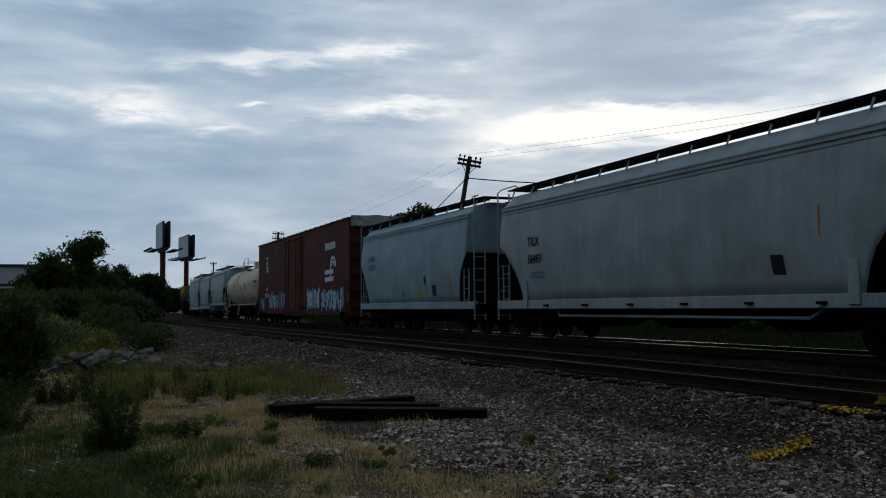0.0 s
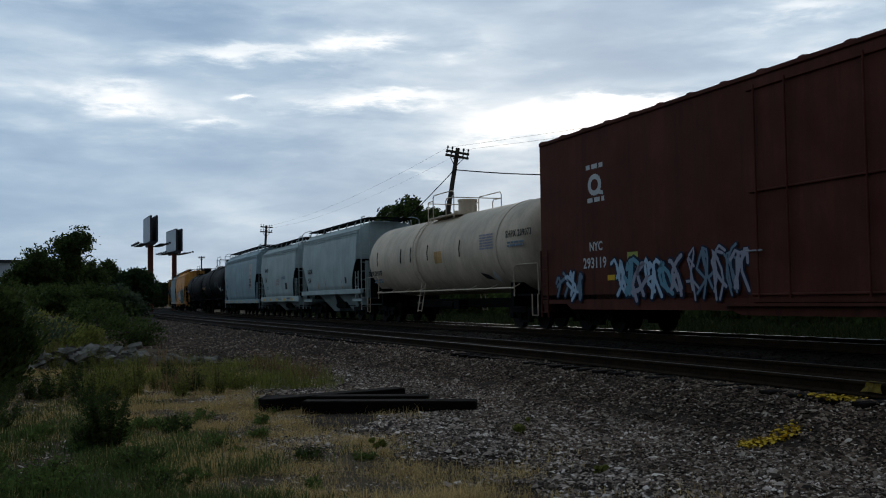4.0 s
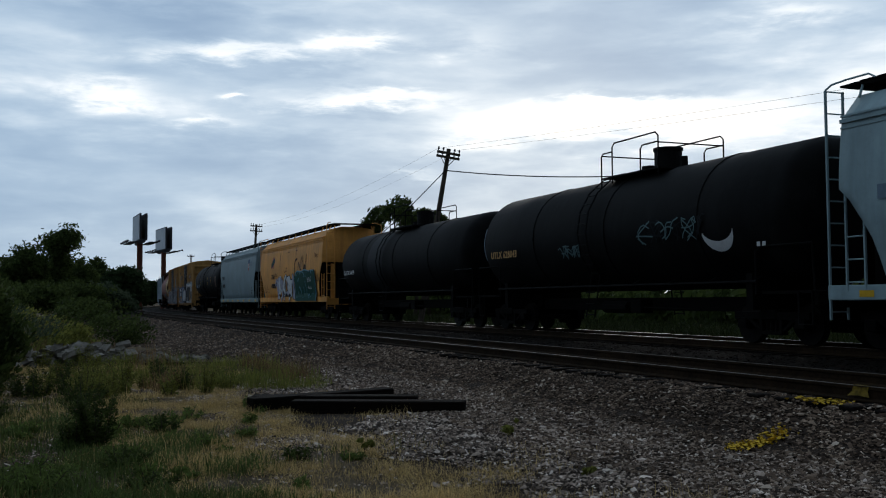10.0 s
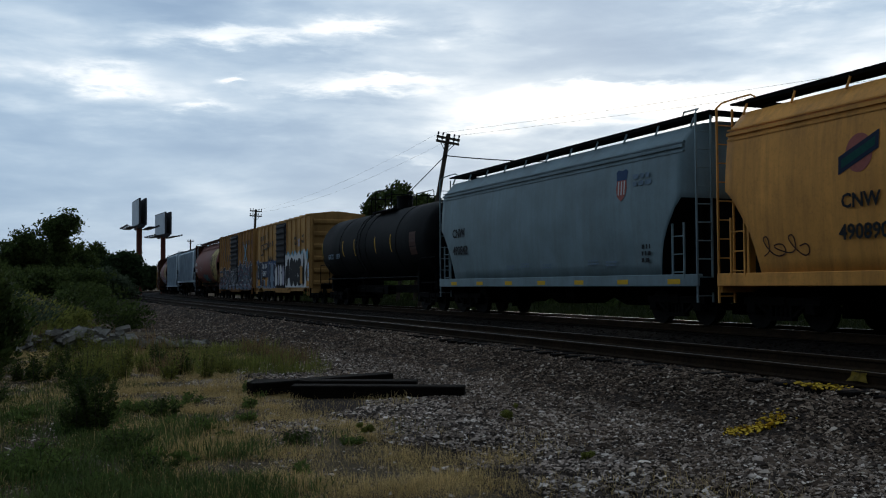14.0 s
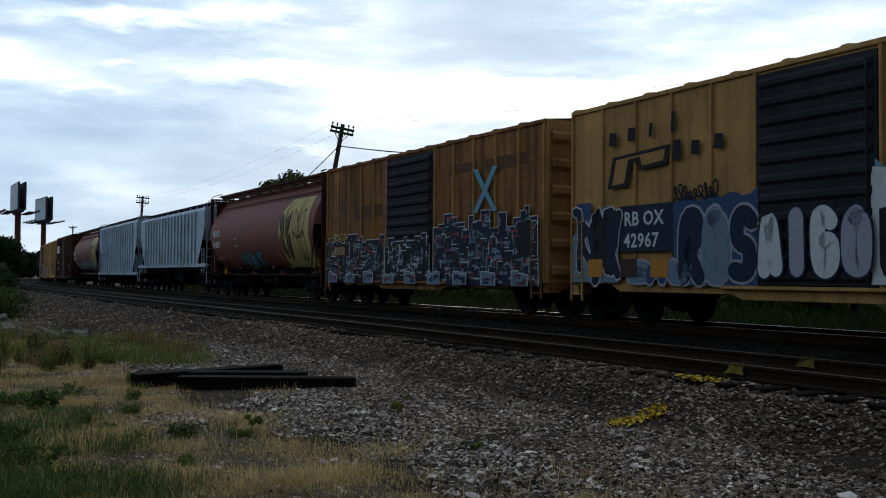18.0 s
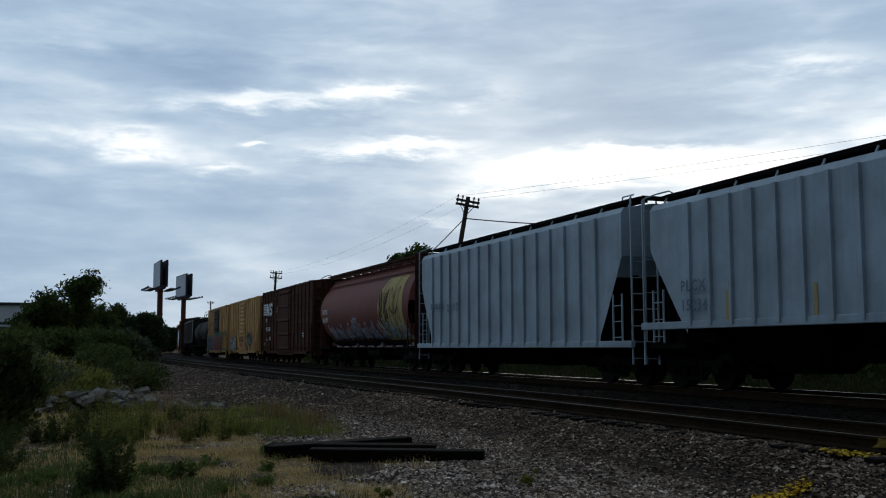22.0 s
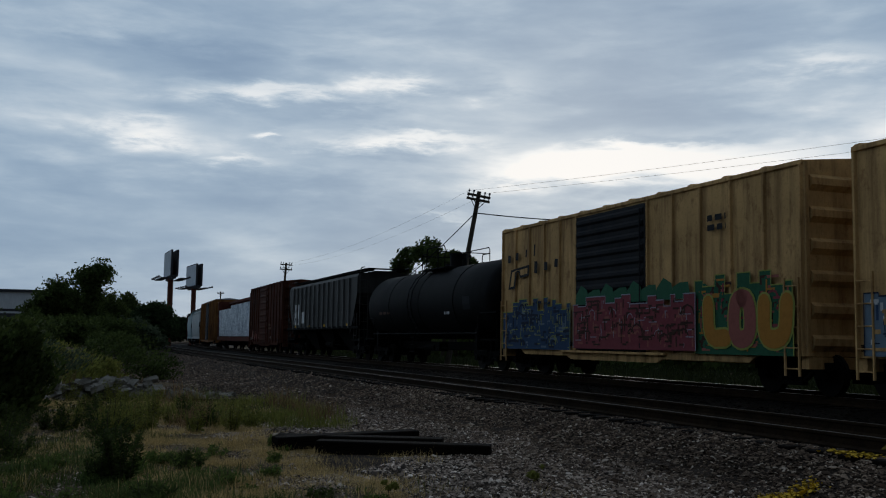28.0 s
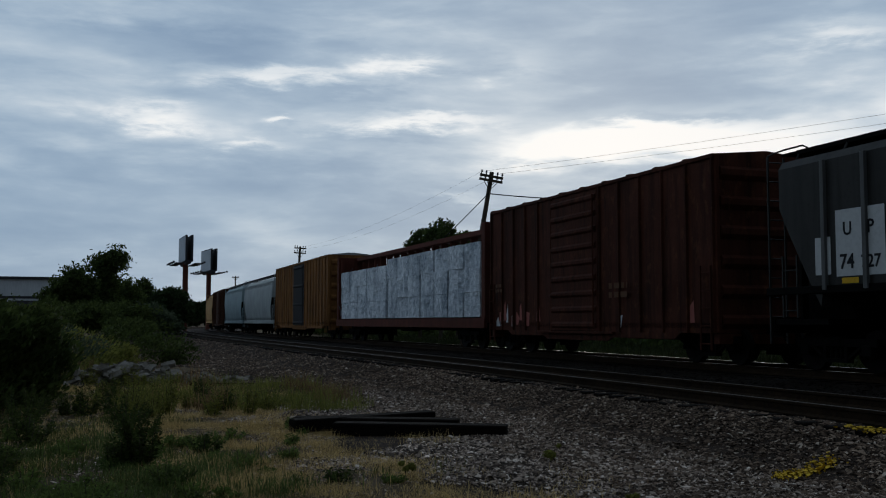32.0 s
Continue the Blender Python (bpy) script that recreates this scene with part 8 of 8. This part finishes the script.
def build_stones():
    """Crushed stone lying over the bed and the open ground."""
    rng = np.random.RandomState(4)
    lat_k, z_k = [b[0] for b in BED], [b[1] for b in BED]

    def scatter(name, label, mat, count, s_lo, s_hi, near, lat_lo, lat_hi, ragged, size=1.0):
        s = s_hi - (s_hi - s_lo) * rng.random(count) ** near
        lat = rng.uniform(lat_lo, lat_hi, count)
        th = np.interp(s, ARC, _th)
        x, y = np.interp(s, ARC, _x) + lat * np.sin(th), np.interp(s, ARC, _y) - lat * np.cos(th)
        keep = (np.hypot(x, y) > 4.5) & (y > 4)
        if ragged:
            n = np.array([noise.noise((a * 0.55, b * 0.55, 2)) for a, b in zip(x, y)])
            keep &= (lat < 10.4) | (n > (lat - 11.4) * 0.22 - 0.12)
        x, y, lat = x[keep], y[keep], lat[keep]
        n = len(x)
        ground = np.array([relief(a, b) for a, b in zip(x, y)])
        bed = np.interp(lat, lat_k, z_k) + np.array([noise.noise((a * 0.5, b * 0.5, 7)) * (0.06 if l > 7 else 0.02) + noise.noise((a * 2, b * 2, 1)) * 0.025 + 0.008 for a, b, l in zip(x, y, lat)])
        z = np.where(lat < 12.8, np.maximum(bed, ground), ground)
        r = size * (0.013 + 0.017 * rng.random(n) ** 2 + np.where(rng.random(n) < 0.010, 0.024, 0))
        # four corners at the foot and a short ridge on top: split stone with sharp edges
        ang = np.array([0.6, 2.5, 3.8, 5.7, 0.2, 3.3])
        rad = np.array([1.05, 1.05, 1.05, 1.05, 0.5, 0.5])
        hz = np.array([-0.35] * 4 + [0.8] * 2)
        j = rng.uniform(0.65, 1.3, (n, 6))
        turn = rng.uniform(0, math.tau, n)[:, None]
        a = ang[None] + rng.uniform(-0.35, 0.35, (n, 6))
        sx, sy, sz = (rng.uniform(lo, hi, n)[:, None] * r[:, None] for lo, hi in ((0.9, 1.8), (0.7, 1.2), (0.3, 0.7)))
        px, py = np.cos(a) * rad * j * sx, np.sin(a) * rad * j * sy
        pz = hz * sz * j + (px * rng.uniform(-0.4, 0.4, n)[:, None] + py * rng.uniform(-0.4, 0.4, n)[:, None])
        vx = x[:, None] + px * np.cos(turn) - py * np.sin(turn)
        vy = y[:, None] + px * np.sin(turn) + py * np.cos(turn)
        vz = z[:, None] + pz + r[:, None] * 0.25
        verts = np.stack([vx, vy, vz], -1).reshape(-1, 3)
        tri = np.array([(0, 1, 5), (0, 5, 4), (1, 2, 5), (2, 3, 4), (2, 4, 5), (3, 0, 4)])
        faces = (np.arange(n)[:, None, None] * 6 + tri[None]).reshape(-1)
        me = bpy.data.meshes.new(name)
        me.vertices.add(len(verts))
        me.vertices.foreach_set("co", verts.ravel())
        nf = len(faces) // 3
        me.loops.add(len(faces))
        me.loops.foreach_set("vertex_index", faces)
        me.polygons.add(nf)
        me.polygons.foreach_set("loop_start", np.arange(nf) * 3)
        me.update(calc_edges=True)
        me.materials.append(mat)
        tagged(new(name, me), label, "stones", kind="stuff")

    scatter("ballast_stones", "loose purple-brown crushed stones of the ballast shoulder", M["stone"], 84000, -6, 20, 1.0, 6.75, 10.3, True)
    scatter("gravel_stones", "loose grey-brown crushed stones on the open ground", M["stone_grey"], 96000, -4, 20, 1.0, 8.5, 15.4, True)
    scatter("loose_gravel", "thin scatter of small stones on bare soil", M["stone_grey"], 30000, -10, 16, 1.0, 12.0, 21.0, False, 0.75)
    scatter("distant_ballast_stones", "crushed stones further along the shoulder", M["stone"], 40000, -60, -6, 1.5, 6.75, 12.8, True, 1.25)
    scatter("dark_ballast_stones", "dark stones between and beside the rails", M["stone_dark"], 13000, -30, 20, 1.2, -1.6, 7.1, False, 1.3)


def build_tie_pile():
    """Old timber ties left in a heap."""
    spots = ((0.67, 14.75, 0.10, -7.3, 2.6, 0), (-0.03, 15.45, 0.12, -5.5, 2.6, 0), (-0.5, 16.72, 0.13, 37.6, 2.6, 0))
    for i, (x, y, z, turn, l, lift) in enumerate(spots):
        bm = B()
        box(bm, -l, 0, -0.12, 0.12, -0.10, 0.10, 0.015)
        for v in bm.verts:
            v.co += Vector((noise.noise(v.co * 3 + Vector((i, 0, 0))), noise.noise(v.co * 4), noise.noise(v.co * 5))) * 0.015
        ob = part("railway_tie", bm, M["tie"])
        ob.matrix_world = pose(x, y, z, 0, -lift, turn)
        tagged(ob, "old dark creosoted timber tie lying in a heap", "railway tie", "heap of old ties")


def build_paint_marks():
    """A line of yellow spray paint across gravel, ties and rails."""
    rnd = random.Random(3)

    def flecks(spots, lo, hi, name, label):
        verts, faces = [], []
        for x, y, z in spots:
            n = len(verts)
            r = rnd.uniform(lo, hi)
            tx, ty = rnd.uniform(-0.4, 0.4), rnd.uniform(-0.4, 0.4)
            verts += [(x + r * math.cos(q), y + r * math.sin(q), z + tx * r * math.cos(q) + ty * r * math.sin(q)) for q in (0.3, 1.5, 2.6, 3.9, 5.2)] + [(x, y, z - 0.02)]
            faces += [(n, n + 1, n + 2, n + 3, n + 4)] + [(n + k, n + 5, n + (k + 1) % 5) for k in range(5)]
        tagged(soup(name, verts, faces, M["yellow_mark"]), label, "paint mark", kind="stuff")

    spots = []
    for i in range(260):
        a = rnd.random()
        x, y = 3.21 + 0.72 * a + rnd.gauss(0, 0.05), 10.38 + 0.34 * a + rnd.gauss(0, 0.10)
        spots.append((x, y, max(relief(x, y), bed_height(lat_of(x, y))) + 0.034))
    flecks(spots, 0.010, 0.026, "painted_stones", "stones sprayed with yellow marking paint")
    spots = []
    for lat0, s0, n in ((NEAR + 1.15, 10.1, 90), (NEAR + 0.4, 10.2, 50), (NEAR - 1.2, 10.1, 30)):
        for _ in range(n):
            p = along(s0 + rnd.gauss(0, 0.22), lat0 + rnd.gauss(0, 0.12))
            spots.append((p.x, p.y, bed_height(lat0) + 0.05))
    flecks(spots, 0.012, 0.03, "painted_ballast", "ballast and tie ends sprayed with yellow paint")
    for lat, s0 in ((NEAR + 0.755, 10.3), (NEAR - 0.755, 10.0), (0.755, 9.7)):
        top = RAIL - 0.026 if lat > 1 else RAIL + 0.004
        bm = B()
        for ds, wd, z0, z1 in ((0.0, 0.26, -0.15, -0.035),):
            vs = [bm.verts.new(along(s0 + ds + dx, lat + 0.045 + (0.02 if z < -0.1 else 0), RAIL + z)) for dx, z in ((-wd * 0.7, z0), (-wd * 0.1, z0 + 0.012), (wd * 0.6, z0), (wd * 0.42, z0 + 0.06), (wd * 0.5, z1), (wd * 0.05, z1 - 0.012), (-wd * 0.4, z1), (-wd * 0.5, z0 + 0.05))]
            bm.faces.new(vs)
        vs = [bm.verts.new(along(s0 + ds, lat + l, top)) for ds, l in ((-0.13, 0.03), (0.12, 0.03), (0.11, -0.03), (-0.12, -0.03))]
        bm.faces.new(vs)
        tagged(part("paint_mark", bm, M["yellow_thin"]), "yellow spray paint across the rail", "paint mark", "yellow survey marks")


def build_rubble():
    rnd = random.Random(9)
    for i in range(210):
        a = rnd.gauss(0.1, 0.58)
        x, y = -9.3 + a * 2.3 + rnd.gauss(0, 0.25), 27.4 + a * 0.9 + rnd.gauss(0, 0.55)
        heap = math.exp(-(a / 0.55) ** 2)
        bm = B()
        bmesh.ops.create_cube(bm, size=1)
        bmesh.ops.subdivide_edges(bm, edges=bm.edges[:], cuts=1)
        sx, sy, sz = (rnd.uniform(0.12, 0.62), rnd.uniform(0.1, 0.4), rnd.uniform(0.04, 0.16)) if i % 9 else (rnd.uniform(0.5, 0.95), rnd.uniform(0.3, 0.6), rnd.uniform(0.06, 0.13))
        for v in bm.verts:
            v.co = Vector((v.co.x * sx * rnd.uniform(0.7, 1.2), v.co.y * sy * rnd.uniform(0.7, 1.2), v.co.z * sz * rnd.uniform(0.75, 1.25)))
        ob = part("concrete_piece", bm, M["concrete"])
        ob.matrix_world = pose(x, y, relief(x, y) + sz * 0.3 + rnd.random() * 0.5 * heap, rnd.uniform(-28, 28), rnd.uniform(-28, 28), rnd.uniform(0, 180))
        tagged(ob, "broken grey concrete piece in a rubble heap", "rubble", "rubble heap")
    bm = B()
    box(bm, -1.1, 1.1, -0.1, 0.1, 0, 0.09, 0.012)
    ob = part("timber_board", bm, M["tie"])
    ob.matrix_world = pose(-6.1, 26.5, relief(-6.1, 26.5) - 0.02, 0, 0, 8)
    tagged(ob, "dark weathered board lying on the gravel", "board")


def build_ties_in_track():
    """Ties under both tracks; those near the camera as pieces, the rest joined."""
    for centre, top, tr in ((0.0, RAIL, TRACK_FAR), (NEAR, RAIL - 0.03, TRACK_NEAR)):
        me = None
        rest_v, rest_f = [], []
        s = -330.0
        while s < 120:
            if -45 < s < 20:
                if me is None:
                    bm = B()
                    box(bm, -0.115, 0.115, -1.3, 1.3, -0.09, 0.09, 0.012)
                    me = bpy.data.meshes.new("tie")
                    bm.to_mesh(me)
                    bm.free()
                    me.materials.append(M["tie"])
                ob = new("tie", me)
                ob.parent = tr
                p = along(s, centre)
                ob.matrix_basis = pose(p.x, p.y, top - 0.265, 0, 0, math.degrees(heading(s)))
            else:
                n = len(rest_v)
                for dz in (-0.09, 0.09):
                    for ds, dl in ((-0.115, -1.3), (0.115, -1.3), (0.115, 1.3), (-0.115, 1.3)):
                        rest_v.append(along(s + ds, centre + dl, top - 0.265 + dz))
                rest_f += [(n + 4, n + 5, n + 6, n + 7), (n, n + 1, n + 5, n + 4), (n + 1, n + 2, n + 6, n + 5), (n + 2, n + 3, n + 7, n + 6), (n + 3, n, n + 4, n + 7)]
            s += 0.52
        tagged(soup("distant_ties", rest_v, rest_f, M["tie"], tr), "", "", "", "stuff")


# ---------------------------------------------------------------- build
build_ground()
build_bed()
TRACK_FAR = build_track(0.0, RAIL, "track_far", "running track that carries the train")
TRACK_NEAR = build_track(NEAR, RAIL - 0.03, "track_near", "empty track with dark rusty rails")
build_train()
build_poles()
build_billboard(15.6, 150, 14.2, 3.8, 8.0, "tall two-sided billboard on a red-brown column", 7)
build_billboard(14.33, 172, 13.9, 3.7, 8.5, "second two-sided billboard with a greyer face", 11)
build_tie_pile()
build_rubble()
build_paint_marks()
build_warehouse()
build_far_side()
build_hedge()
build_light_block()
build_plants()
build_grass()
build_stones()
build_ties_in_track()


def motions():
    """The train rolls by; its wheels turn at rail speed."""
    times = [i * 0.8 for i in range(41)]
    for car, mid, half in TRAIN:
        rows = []
        for t in times:
            s = mid + travelled(t)
            a, b = along(s - half), along(s + half)
            c = (a + b) / 2
            rows.append((t, pose(c.x, c.y, RAIL, 0, 0, math.degrees(math.atan2(b.y - a.y, b.x - a.x)))))
        walk(car, rows)
    done = {}
    for w, sx in TRUCKS:
        if sx not in done:
            walk(w, [(i / 30, pose(sx * 0.89, 0, 0.42) @ Matrix.Rotation(travelled(i / 30) / 0.42, 4, "Y")) for i in range(961)])
            done[sx] = w.animation_data
        else:
            w.rotation_mode = "QUATERNION"
            w.animation_data_create()
            w.animation_data.action = done[sx].action
            w.animation_data.action_slot = done[sx].action_slot


motions()
